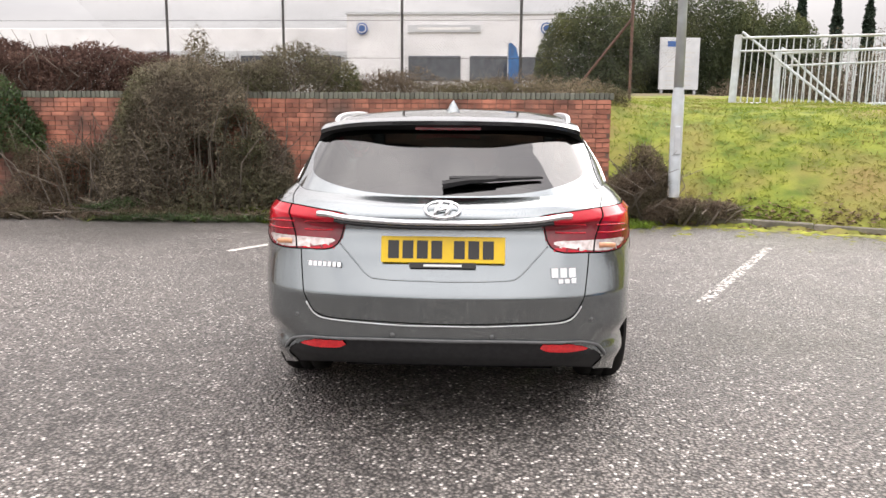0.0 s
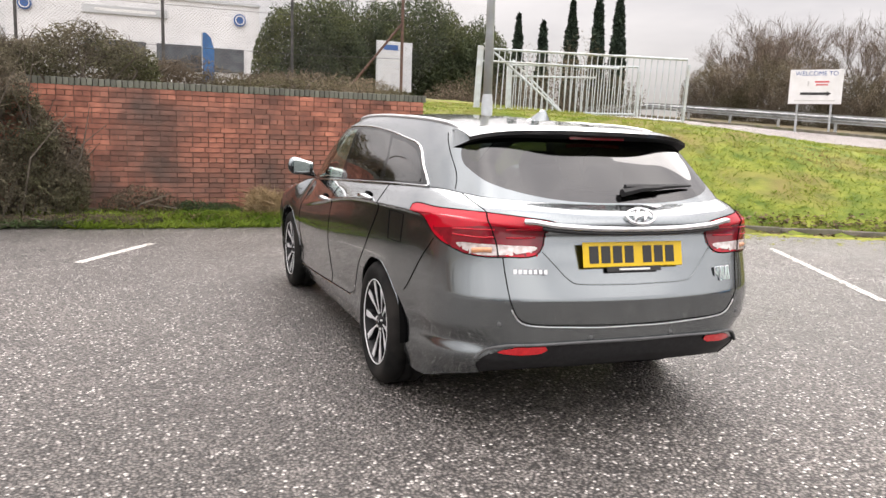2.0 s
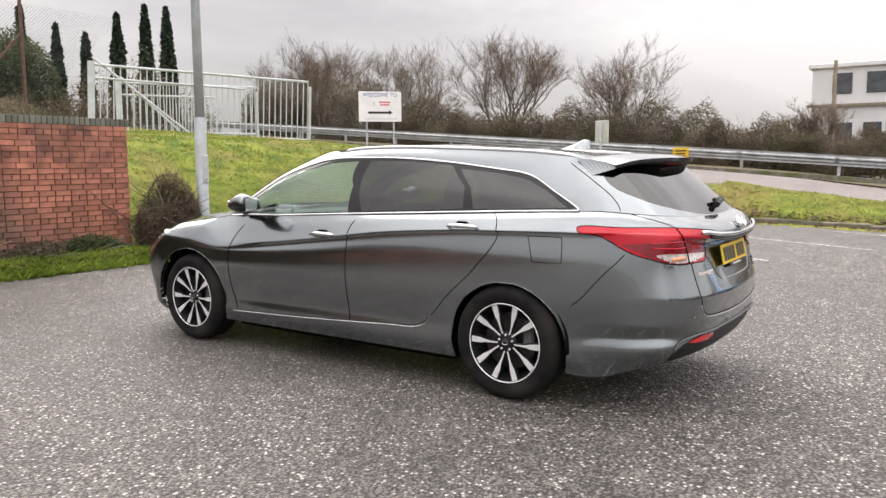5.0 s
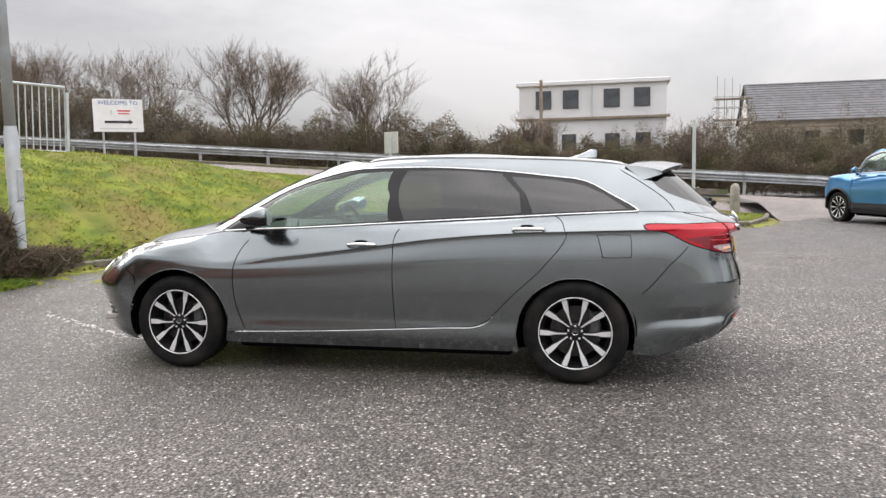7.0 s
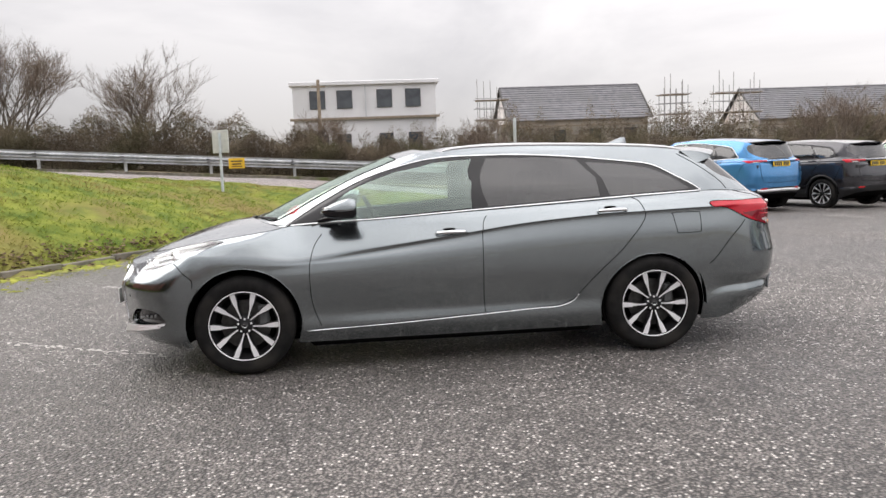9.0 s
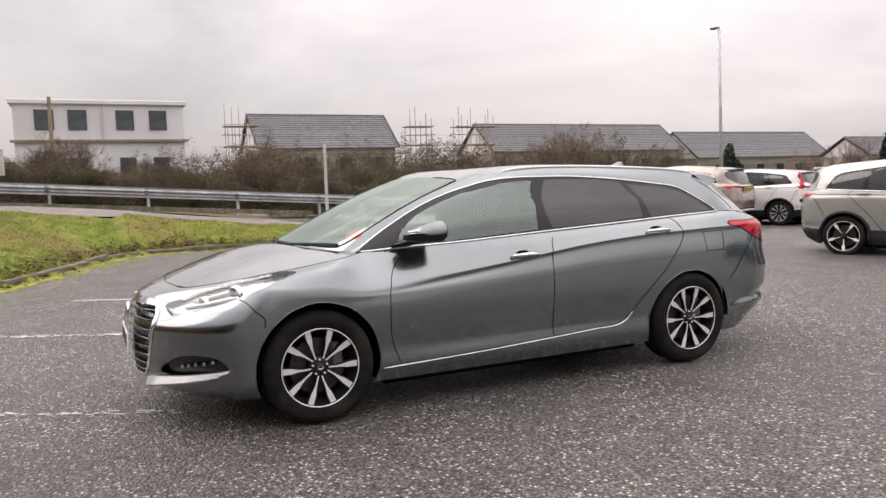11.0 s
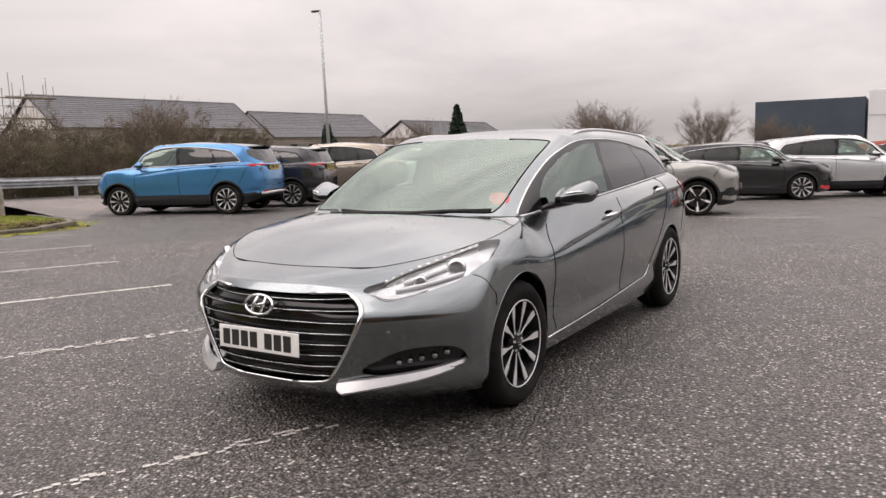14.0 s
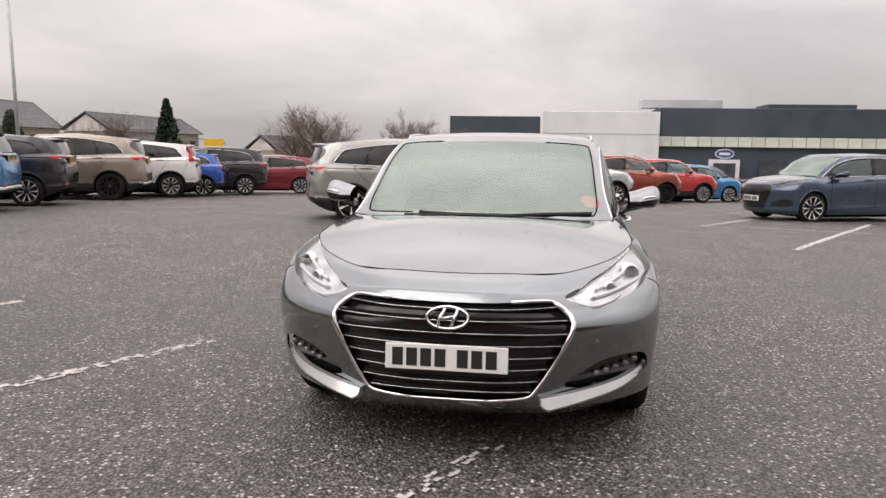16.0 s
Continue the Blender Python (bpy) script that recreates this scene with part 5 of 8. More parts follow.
def skin(net, su, sv, shapes, snap=0.62):
    """A fine grid on the net whose points are drawn onto the outlines of shapes. Gives u, v, faces and each face's shape (-1: none)."""
    uu, vv = np.linspace(0, net.nu - 1, su * (net.nu - 1) + 1), np.linspace(0, net.nv - 1, sv * (net.nv - 1) + 1)
    U, V = np.meshgrid(uu, vv)
    du, dv = uu[1] - uu[0], vv[1] - vv[0]
    A, B = U.copy(), V.copy()
    best = np.full(U.shape, 1e9)
    for poly in shapes:
        q = np.asarray(poly)
        for (x0, y0), (x1, y1) in zip(q, np.roll(q, -1, 0)):
            ex, ey = (x1 - x0) / du, (y1 - y0) / dv
            l2 = ex * ex + ey * ey
            if l2 < 1e-12:
                continue
            px, py = (U - x0) / du, (V - y0) / dv
            t = np.clip((px * ex + py * ey) / l2, 0, 1)
            d = np.hypot(px - t * ex, py - t * ey)
            m = (d < best) & (d < snap)
            best[m] = d[m]
            A[m], B[m] = (x0 + t * (x1 - x0))[m], (y0 + t * (y1 - y0))[m]
    # keep the seam rows in place along the mirror line
    A[:, 0], A[:, -1] = 0, net.nu - 1
    nr, nc = U.shape
    idx = np.arange(nr * nc).reshape(nr, nc)
    F = np.stack([idx[:-1, :-1], idx[:-1, 1:], idx[1:, 1:], idx[1:, :-1]], -1).reshape(-1, 4)
    cu, cv = A.ravel()[F].mean(1), B.ravel()[F].mean(1)
    lab = np.full(len(F), -1)
    for k, poly in enumerate(shapes):
        lab[inside(np.asarray(poly), cu, cv)] = k
    return A.ravel(), B.ravel(), F, lab


def belt_out(y):
    """How far the belt swells over the doors."""
    return 0.022 * sstep(2.42, 1.9, y) * sstep(-0.6, -0.15, y)


# half-widths and heights of the estate car, rear axle at y = 0, front axle at y = 2.77
def side_station(y, W, char, belt, low=1.0, edge=1.0):
    """Ten rails up the flank: underside, sill, scallop, lower door, crease, middle, two lips of the character line, shoulder, belt."""
    zb, xb, yb = belt
    xb += belt_out(yb)
    mid = (0.64 + char) / 2 + 0.01
    sh = (char + zb) / 2 + 0.02
    soft = 1 - edge
    return [(W - 0.058, y, 0.192), (W - 0.030, y, 0.285), (W - 0.026 - 0.010 * low, y, 0.385), (W - 0.014 - 0.004 * low, y, 0.50), (W - 0.002, y, 0.62), (W - 0.007, y, mid),
            (W - 0.010 - 0.014 * edge, y, char - 0.018 + 0.01 * soft), (W - 0.016 - 0.012 * soft, y, char + 0.008 + 0.03 * soft), ((W - 0.05) * 0.5 + xb * 0.5 + 0.012, (y + yb) / 2, sh), (xb, yb, zb)]


BODY = [
    [(0, 3.60, .20), (0, 3.69, .265), (0, 3.725, .36), (0, 3.735, .48), (0, 3.725, .60), (0, 3.705, .675), (0, 3.66, .735), (0, 3.635, .752), (0, 3.58, .776), (0, 3.50, .80)],
    [(.25, 3.58, .20), (.25, 3.67, .262), (.25, 3.705, .36), (.25, 3.715, .48), (.25, 3.705, .60), (.25, 3.68, .675), (.25, 3.64, .733), (.25, 3.615, .75), (.25, 3.56, .776), (.25, 3.48, .802)],
    [(.47, 3.51, .19), (.47, 3.59, .25), (.475, 3.612, .36), (.478, 3.636, .48), (.476, 3.648, .60), (.472, 3.59, .68), (.465, 3.55, .725), (.465, 3.525, .742), (.462, 3.475, .780), (.46, 3.43, .803)],
    [(0.675, 3.35, .19), (0.706, 3.43, .25), (0.720, 3.44, .36), (0.731, 3.468, .48), (0.737, 3.49, .60), (0.724, 3.44, .682), (0.705, 3.37, .752), (0.691, 3.34, .779), (0.690, 3.285, .814), (0.676, 3.235, .842)],
    [(0.838, 3.17, .19), (0.876, 3.23, .25), (0.884, 3.25, .36), (0.897, 3.27, .48), (0.907, 3.275, .60), (0.903, 3.22, .70), (0.882, 3.14, .788), (0.860, 3.11, .817), (0.826, 3.06, .852), (0.786, 3.02, .882)],
    [(0.866, 3.09, .20), (0.904, 3.10, .27), (0.916, 3.10, .37), (0.923, 3.10, .48), (0.926, 3.09, .61), (0.922, 3.06, .70), (0.912, 3.0, .787), (0.895, 2.97, .820), (0.858, 2.91, .868), (0.812, 2.85, .904)],
    [(0.864, 2.80, .21), (0.910, 2.80, .29), (0.917, 2.80, .38), (0.920, 2.80, .50), (0.921, 2.79, .62), (0.920, 2.78, .69), (0.917, 2.76, .750), (0.903, 2.735, .803), (0.865, 2.68, .880), (0.795, 2.58, .940)],
    side_station(2.40, 0.909, .735, (.966, .758, 2.40), .4, .1),
    side_station(1.95, 0.912, .785, (.980, .785, 1.95), 1.0, .7),
    side_station(1.45, 0.914, .848, (1.005, .795, 1.45)),
    side_station(0.90, 0.914, .915, (1.030, .790, 0.90)),
    side_station(0.40, 0.911, .950, (1.052, .780, 0.40), .6),
    side_station(0.00, 0.906, .962, (1.070, .768, 0.00), .0),
    side_station(-0.30, 0.891, .968, (1.082, .752, -0.30), .0),
    [(x - (0.010 if k == 2 else 0), y, z + (0.05 if k == 1 else 0.03 if k == 2 else 0)) for k, (x, y, z) in enumerate(side_station(-0.52, 0.865, .970, (1.085, .725, -0.52), .2))],
    [(0.750, -.69, .24), (0.805, -.720, .345), (0.796, -.715, .428), (0.826, -.742, .50), (0.831, -.745, .64), (0.822, -.74, .78), (0.806, -.735, .955), (0.790, -.73, .985), (0.741, -.70, 1.035), (0.680, -.66, 1.075)],
    [(0.662, -.85, .285), (0.716, -.888, .365), (0.710, -.882, .438), (0.740, -.908, .51), (0.749, -.915, .642), (0.729, -.895, .80), (0.719, -.89, .95), (0.703, -.885, .98), (0.666, -.85, 1.025), (0.620, -.79, 1.065)],
    [(0.505, -.945, .312), (0.532, -.978, .358), (0.541, -1.0, .425), (0.548, -1.010, .53), (0.556, -1.022, .640), (0.541, -.982, .80), (0.534, -.955, .925), (0.529, -.985, .958), (0.502, -.955, 1.018), (0.470, -.885, 1.055)],
    [(.27, -.98, .318), (.27, -1.014, .365), (.27, -1.034, .432), (.27, -1.046, .54), (.275, -1.058, .637), (.27, -1.0, .79), (.27, -.965, .925), (.27, -1.04, .958), (.27, -1.01, 1.01), (.27, -.92, 1.048)],
    [(0, -.985, .318), (0, -1.022, .365), (0, -1.042, .432), (0, -1.054, .54), (0, -1.066, .635), (0, -1.005, .79), (0, -.97, .925), (0, -1.053, .957), (0, -1.03, 1.008), (0, -.935, 1.045)],
]
CABIN = [
    [(0, 2.76, .985), (0, 2.43, 1.145), (0, 2.07, 1.30), (0, 1.72, 1.425), (0, 1.61, 1.448)],
    [(.36, 2.72, .985), (.34, 2.40, 1.143), (.325, 2.05, 1.296), (.31, 1.70, 1.42), (.30, 1.595, 1.446)],
    [(.62, 2.60, .975), (.585, 2.33, 1.13), (.555, 2.01, 1.282), (.53, 1.66, 1.406), (.51, 1.55, 1.435)],
    [(.71, 2.51, .968), (.67, 2.25, 1.112), (.635, 1.95, 1.262), (.60, 1.59, 1.390), (.565, 1.48, 1.427)],
    [(.758, 2.40, .966), (.725, 2.16, 1.09), (.69, 1.88, 1.226), (.645, 1.52, 1.362), (.595, 1.42, 1.417)],
    [(.785, 1.95, .98), (.755, 1.83, 1.10), (.708, 1.64, 1.235), (.652, 1.38, 1.376), (.605, 1.33, 1.427)],
    [(.795, 1.45, 1.005), (.757, 1.40, 1.13), (.707, 1.30, 1.26), (.650, 1.16, 1.390), (.605, 1.13, 1.438)],
    [(.790, .90, 1.03), (.752, .88, 1.15), (.702, .86, 1.27), (.645, .82, 1.388), (.602, .8, 1.437)],
    [(.780, .40, 1.052), (.742, .40, 1.165), (.693, .40, 1.27), (.638, .40, 1.368), (.596, .40, 1.423)],
    [(.768, 0, 1.07), (.730, 0, 1.165), (.683, .0, 1.257), (.630, .02, 1.346), (.587, .02, 1.404)],
    [(.752, -.30, 1.082), (.714, -.28, 1.17), (.668, -.26, 1.252), (.620, -.22, 1.326), (.577, -.2, 1.384)],
    [(.725, -.52, 1.085), (.680, -.46, 1.18), (.643, -.41, 1.255), (.605, -.36, 1.32), (.562, -.33, 1.366)],
    [(.68, -.66, 1.075), (.633, -.60, 1.165), (.602, -.53, 1.24), (.570, -.45, 1.315), (.532, -.40, 1.356)],
    [(.62, -.79, 1.065), (.578, -.71, 1.15), (.547, -.62, 1.235), (.515, -.53, 1.318), (.48, -.46, 1.354)],
    [(.47, -.885, 1.055), (.437, -.79, 1.145), (.412, -.69, 1.235), (.385, -.58, 1.328), (.36, -.5, 1.362)],
    [(.27, -.92, 1.048), (.257, -.825, 1.14), (.242, -.72, 1.235), (.225, -.60, 1.332), (.21, -.51, 1.369)],
    [(0, -.935, 1.045), (0, -.84, 1.14), (0, -.735, 1.237), (0, -.61, 1.336), (0, -.515, 1.372)],
]

# ---- cars ----
def paint(name, c, rough=0.28, metal=0.75, c2=None):
    return mat(name, c, c2 or tuple(k * 1.06 for k in c), rough=rough, metal=metal, scale=3, coat=1.0, flake=0.05, spec=0.5)


M_GREY = paint("steel_grey_metallic", (0.208, 0.232, 0.242), 0.19, 1.0)
M_GLOSSBLACK = mat("gloss_black", (0.010, 0.010, 0.011), rough=0.12, scale=4, spec=0.5)
M_PLASTIC = mat("black_plastic", (0.012, 0.012, 0.013), (0.02, 0.02, 0.021), spec=0.3, rough=0.5, scale=40, bump=0.008, bscale=300)
M_GREYPLASTIC = mat("grey_plastic", (0.085, 0.088, 0.09), (0.11, 0.112, 0.114), rough=0.5, scale=20)
M_GAP = mat("panel_gap", (0.004, 0.004, 0.004), rough=0.9, spec=0.05)
M_CHROME = mat("chrome", (0.80, 0.81, 0.82), (0.74, 0.75, 0.76), rough=0.08, metal=1.0, scale=6)
M_SATIN = mat("satin_silver", (0.70, 0.70, 0.71), (0.78, 0.78, 0.79), rough=0.3, metal=0.35, scale=8)
M_BLADE_SILVER = mat("brushed_silver_trim", (0.58, 0.58, 0.59), (0.66, 0.66, 0.67), rough=0.35, metal=0.8, scale=8)
M_TYRE = mat("tyre_rubber", (0.007, 0.007, 0.007), (0.014, 0.0135, 0.013), rough=0.85, spec=0.15, scale=16, bump=0.02, bscale=120, c3=(0.022, 0.020, 0.018), scale3=5)
M_ALLOY = mat("machined_alloy", (0.72, 0.72, 0.73), (0.80, 0.80, 0.81), rough=0.3, metal=0.35, scale=20)
M_RIMDARK = mat("dark_alloy", (0.010, 0.010, 0.011), (0.018, 0.018, 0.019), rough=0.35, spec=0.2, metal=0.0, scale=20)
M_DISC = mat("brake_disc", (0.035, 0.034, 0.033), (0.06, 0.058, 0.055), rough=0.4, metal=0.7, scale=30)
M_RED = mat("red_lamp_lens", (0.46, 0.003, 0.016), (0.40, 0.003, 0.014), rough=0.06, scale=12, coat=0.0, spec=0.45)
M_DARKRED = mat("dark_red_lamp_lens", (0.13, 0.003, 0.009), (0.20, 0.004, 0.012), rough=0.08, scale=24, coat=0.3)
M_CLEARLAMP = mat("silvered_lamp_insert", (0.74, 0.68, 0.66), (0.42, 0.34, 0.33), rough=0.15, metal=0.35, scale=42, coat=1.0)
M_AMBER = mat("amber_lamp_insert", (0.70, 0.33, 0.16), (0.55, 0.26, 0.14), rough=0.2, scale=40, coat=1.0)
M_REFLECT = mat("red_reflector", (0.60, 0.015, 0.02), (0.46, 0.01, 0.016), rough=0.2, scale=60, coat=1.0)
M_HLBACK = mat("headlamp_bowl", (0.42, 0.425, 0.43), (0.74, 0.75, 0.76), rough=0.22, metal=0.85, scale=8)
M_HLDARK = mat("headlamp_dark", (0.06, 0.06, 0.065), (0.10, 0.10, 0.11), rough=0.3, metal=0.5, scale=20)
M_LENS = glass_mat("clear_lens", (0.93, 0.94, 0.95))
M_GLASS = glass_mat("clear_window", (0.78, 0.92, 0.85), gloss=(0.84, 0.97, 0.91), ior=2.5)
M_WSCREEN = glass_mat("windscreen", (0.60, 0.74, 0.66), gloss=(0.82, 0.95, 0.87), ior=2.9)
M_PRIVACY = glass_mat("privacy_glass", (0.085, 0.09, 0.095), ior=1.9)
M_DRL = mat("daylight_led", (0.9, 0.9, 0.9), rough=0.3, emit=(1.0, 0.97, 0.95, 3.4))
M_FOGLED = mat("small_led", (0.28, 0.28, 0.28), (0.18, 0.18, 0.18), rough=0.2, metal=0.6)
M_CABIN = mat("dark_cabin_trim", (0.018, 0.018, 0.02), (0.032, 0.032, 0.034), rough=0.7, scale=14, bump=0.01)
M_SEAT = mat("black_seat_cloth", (0.022, 0.022, 0.024), (0.040, 0.040, 0.043), rough=0.85, scale=30, bump=0.02)
M_YPLATE = mat("yellow_plate", (0.74, 0.50, 0.010), (0.70, 0.46, 0.010), rough=0.35, scale=20)
M_WPLATE = mat("white_plate", (0.78, 0.78, 0.76), (0.72, 0.72, 0.70), rough=0.35, scale=20)
M_INK = mat("plate_ink", (0.02, 0.02, 0.02), rough=0.4)
M_STICKER = mat("red_sticker", (0.72, 0.05, 0.06), (0.66, 0.045, 0.055), rough=0.4, scale=30)

def widen(p):
    """The roof stands a little wider than the first drawn rails, most of all over the front seats."""
    x, y, z = p
    x += belt_out(y) * min(1.0, max(0.0, 1.3 - z) / 0.3) if x > 0.5 else 0.0
    return (x * (1 + np.interp(y, (-0.3, 0.6, 1.6), (0.045, 0.06, 0.09)) * min(1.0, max(0.0, (z - 1.0) / 0.42))), y, z)


CABIN = [[widen(p) for p in st] for st in CABIN]
# sharp edges: the tailgate's lower fold, the character line along the flank, the door's foot, the rear bumper's shelf
CREASE = {(4, k): w for k, w in ((14, .35), (15, .8), (16, 1), (17, 1), (18, 1), (19, 1))}
CREASE.update({(7, k): w for k, w in ((8, .7), (9, 1), (10, 1), (11, 1), (12, 1), (13, 1), (14, .9), (15, .5))})
CREASE.update({(2, k): w for k, w in ((8, .4), (9, .7), (10, .8), (11, .5), (14, .8), (15, .9), (16, .6))})
CREASE.update({(3, k): w for k, w in ((14, .8), (15, .9), (16, .6))})
body0, cabin0 = Net(BODY, crease=CREASE), Net(CABIN)


def uvs(net, pts, closed=True, k=6):
    q = [net.find(widen(p) if net is cabin0 else p) for p in pts]
    return curve2(np.array(q), closed, k) if k > 1 else np.array(q)


UV = {
    "headlamp": uvs(body0, [(.486, 3.541, .720), (.58, 3.42, .766), (.72, 3.18, .836), (.79, 2.98, .872), (.835, 2.87, .874), (.865, 3.03, .806), (.818, 3.19, .722), (.76, 3.32, .689), (.66, 3.46, .668), (.60, 3.52, .658), (.53, 3.545, .692)], k=5),
    "tail": uvs(body0, [(.835, -.41, .994), (.79, -.66, 1.003), (.655, -.892, 1.003), (.50, -.985, .992), (.40, -1.02, .972), (.42, -1.0, .915), (.455, -.99, .848), (.60, -.958, .824), (.714, -.893, .822), (.778, -.80, .848), (.828, -.60, .930)], k=5),
    "tail_short": uvs(body0, [(.815, -.60, 1.012), (.70, -.86, 1.028), (.56, -.955, 1.02), (.44, -.99, 1.0), (.45, -.985, .935), (.60, -.95, .905), (.72, -.885, .895), (.80, -.72, .93)], k=4),
    "tail_short_dark": uvs(body0, [(.76, -.79, .955), (.62, -.94, .962), (.50, -.98, .965), (.50, -.98, .945), (.62, -.94, .938), (.76, -.80, .93)], k=3),
    "tail_short_clear": uvs(body0, [(.74, -.85, .922), (.62, -.94, .926), (.49, -.985, .94), (.50, -.985, .928), (.62, -.945, .910), (.73, -.87, .903)], k=3),
    "tail_dark": uvs(body0, [(.805, -.66, .920), (.70, -.86, .943), (.55, -.97, .948), (.410, -1.012, .946), (.425, -1.0, .905), (.453, -.99, .853), (.60, -.958, .827), (.714, -.893, .825), (.774, -.81, .848), (.80, -.70, .900)], k=4),
    "tail_clear": uvs(body0, [(.765, -.815, .868), (.70, -.90, .876), (.60, -.955, .876), (.475, -.99, .872), (.485, -.988, .852), (.60, -.958, .832), (.71, -.893, .829)], k=4),
    "grille": np.vstack([[(-0.5, body0.find((0, 3.7, .712))[1])], uvs(body0, [(.20, 3.68, .712), (.40, 3.60, .708), (.452, 3.588, .692), (.517, 3.606, .613), (.475, 3.651, .49), (.385, 3.675, .335), (.33, 3.68, .293), (.16, 3.70, .285)], False, 3), [(-0.5, body0.find((0, 3.71, .283))[1])]]),
    "fog": uvs(body0, [(.505, 3.62, .335), (.60, 3.57, .405), (.69, 3.50, .447), (.79, 3.37, .458), (.835, 3.29, .43), (.845, 3.27, .36), (.70, 3.46, .325)], k=3),
    "lip": uvs(body0, [(.385, 3.662, .290), (.425, 3.63, .240), (.66, 3.48, .255), (.80, 3.30, .285), (.855, 3.225, .312), (.85, 3.25, .348), (.70, 3.46, .318), (.53, 3.60, .305)], k=2),
    "diffuser": np.vstack([[(19.5, body0.find((0, -1.06, .435))[1])], uvs(body0, [(.30, -1.05, .437), (.56, -1.0, .428), (.66, -.94, .39), (.70, -.89, .33)], False, 3), [(16.0, -0.5), (19.5, -0.5)]]),
    "reflector": uvs(body0, [(.425, -1.04, .432), (.56, -1.005, .430), (.625, -.965, .408), (.60, -.975, .398), (.445, -1.03, .398)], k=2),
    "dlo": uvs(cabin0, [(.742, 2.475, .968), (.686, 2.285, 1.085), (.65, 2.01, 1.23), (.641, 1.735, 1.32), (.642, 1.49, 1.368), (.652, 1.155, 1.381), (.653, .94, 1.38), (.653, .555, 1.355), (.661, .168, 1.310), (.668, -.05, 1.277), (.705, -.206, 1.197), (.738, -.365, 1.104), (.748, -.345, 1.083),
                        (.769, .035, 1.071), (.784, .563, 1.049), (.794, 1.159, 1.022), (.792, 1.714, .996), (.775, 2.2, .976)], k=3),
    "win_front": uvs(cabin0, [(.725, 2.20, 1.0), (.69, 2.05, 1.185), (.665, 1.73, 1.298), (.66, 1.45, 1.348), (.662, 1.215, 1.36), (.728, 1.222, 1.20), (.785, 1.228, 1.032), (.785, 1.7, 1.008), (.775, 2.16, .992)], k=1),
    "win_rear": uvs(cabin0, [(.662, 1.115, 1.362), (.664, .75, 1.357), (.667, .48, 1.336), (.715, .36, 1.20), (.767, .345, 1.076), (.775, .65, 1.06), (.785, 1.118, 1.037)], k=1),
    "win_quarter": uvs(cabin0, [(.673, .42, 1.312), (.680, .15, 1.290), (.687, -.04, 1.255), (.712, -.18, 1.188), (.742, -.315, 1.100), (.765, .0, 1.088), (.768, .27, 1.078), (.72, .315, 1.195)], k=1),
    "rear_window": np.vstack([[(16.5, 0.08)], uvs(cabin0, [(.16, -.925, 1.055), (.336, -.898, 1.066), (.496, -.83, 1.094), (.60, -.70, 1.135), (.632, -.56, 1.20), (.612, -.47, 1.265), (.57, -.47, 1.30)], False, 3), [(14.0, 3.3), (16.5, 3.3)]]),
    "windscreen": np.array([(-0.5, 0.10), (1.0, 0.10), (1.9, 0.10), (2.14, 0.18), (2.30, 0.5), (2.34, 1.2), (2.34, 2.1), (2.28, 2.55), (2.12, 2.74), (1.0, 2.78), (-0.5, 2.78)]),
}


def sheet(name, net, U, V, F, mask, material, parent, sides=(1, -1), lift=0.0, label="", shift=(0, 0, 0)):
    """Cuts the marked faces out of a skin as one smooth mesh, on one flank or both."""
    sel = F[mask]
    if not len(sel):
        return None
    ids, inv = np.unique(sel.ravel(), return_inverse=True)
    P = net.at(U[ids], V[ids])
    N = -net.normal(U[ids], V[ids])
    P = P + N * lift + np.array(shift)
    faces = inv.reshape(-1, 4)
    vs, fs, ns, n0 = [], [], [], 0
    for s in sides:
        vs.append(P * (s, 1, 1))
        ns.append(N * (s, 1, 1))
        fs.append((faces[:, ::-1] if s > 0 else faces) + n0)
        n0 += len(P)
    fs = np.vstack(fs)
    clean = []
    for f in fs:
        g = [f[i] for i in range(4) if f[i] != f[i - 1]]
        if len(g) > 2:
            clean.append(g)
    me = mesh_of(name, np.vstack(vs), clean, (material,), True, None, np.vstack(ns))
    return add(name, me, parent, label)


def strip(net, uvline, side, r, lift=0.0, sides=5, closed=False, g=None, flat=1.0):
    """A thin bar laid on the skin along a curve."""
    q = np.asarray(uvline)
    p = net.at(q[:, 0], q[:, 1]) - net.normal(q[:, 0], q[:, 1]) * lift
    g = g or Geo()
    g.tube([tuple(k) for k in p * (side, 1, 1)], r, sides, closed)
    return g


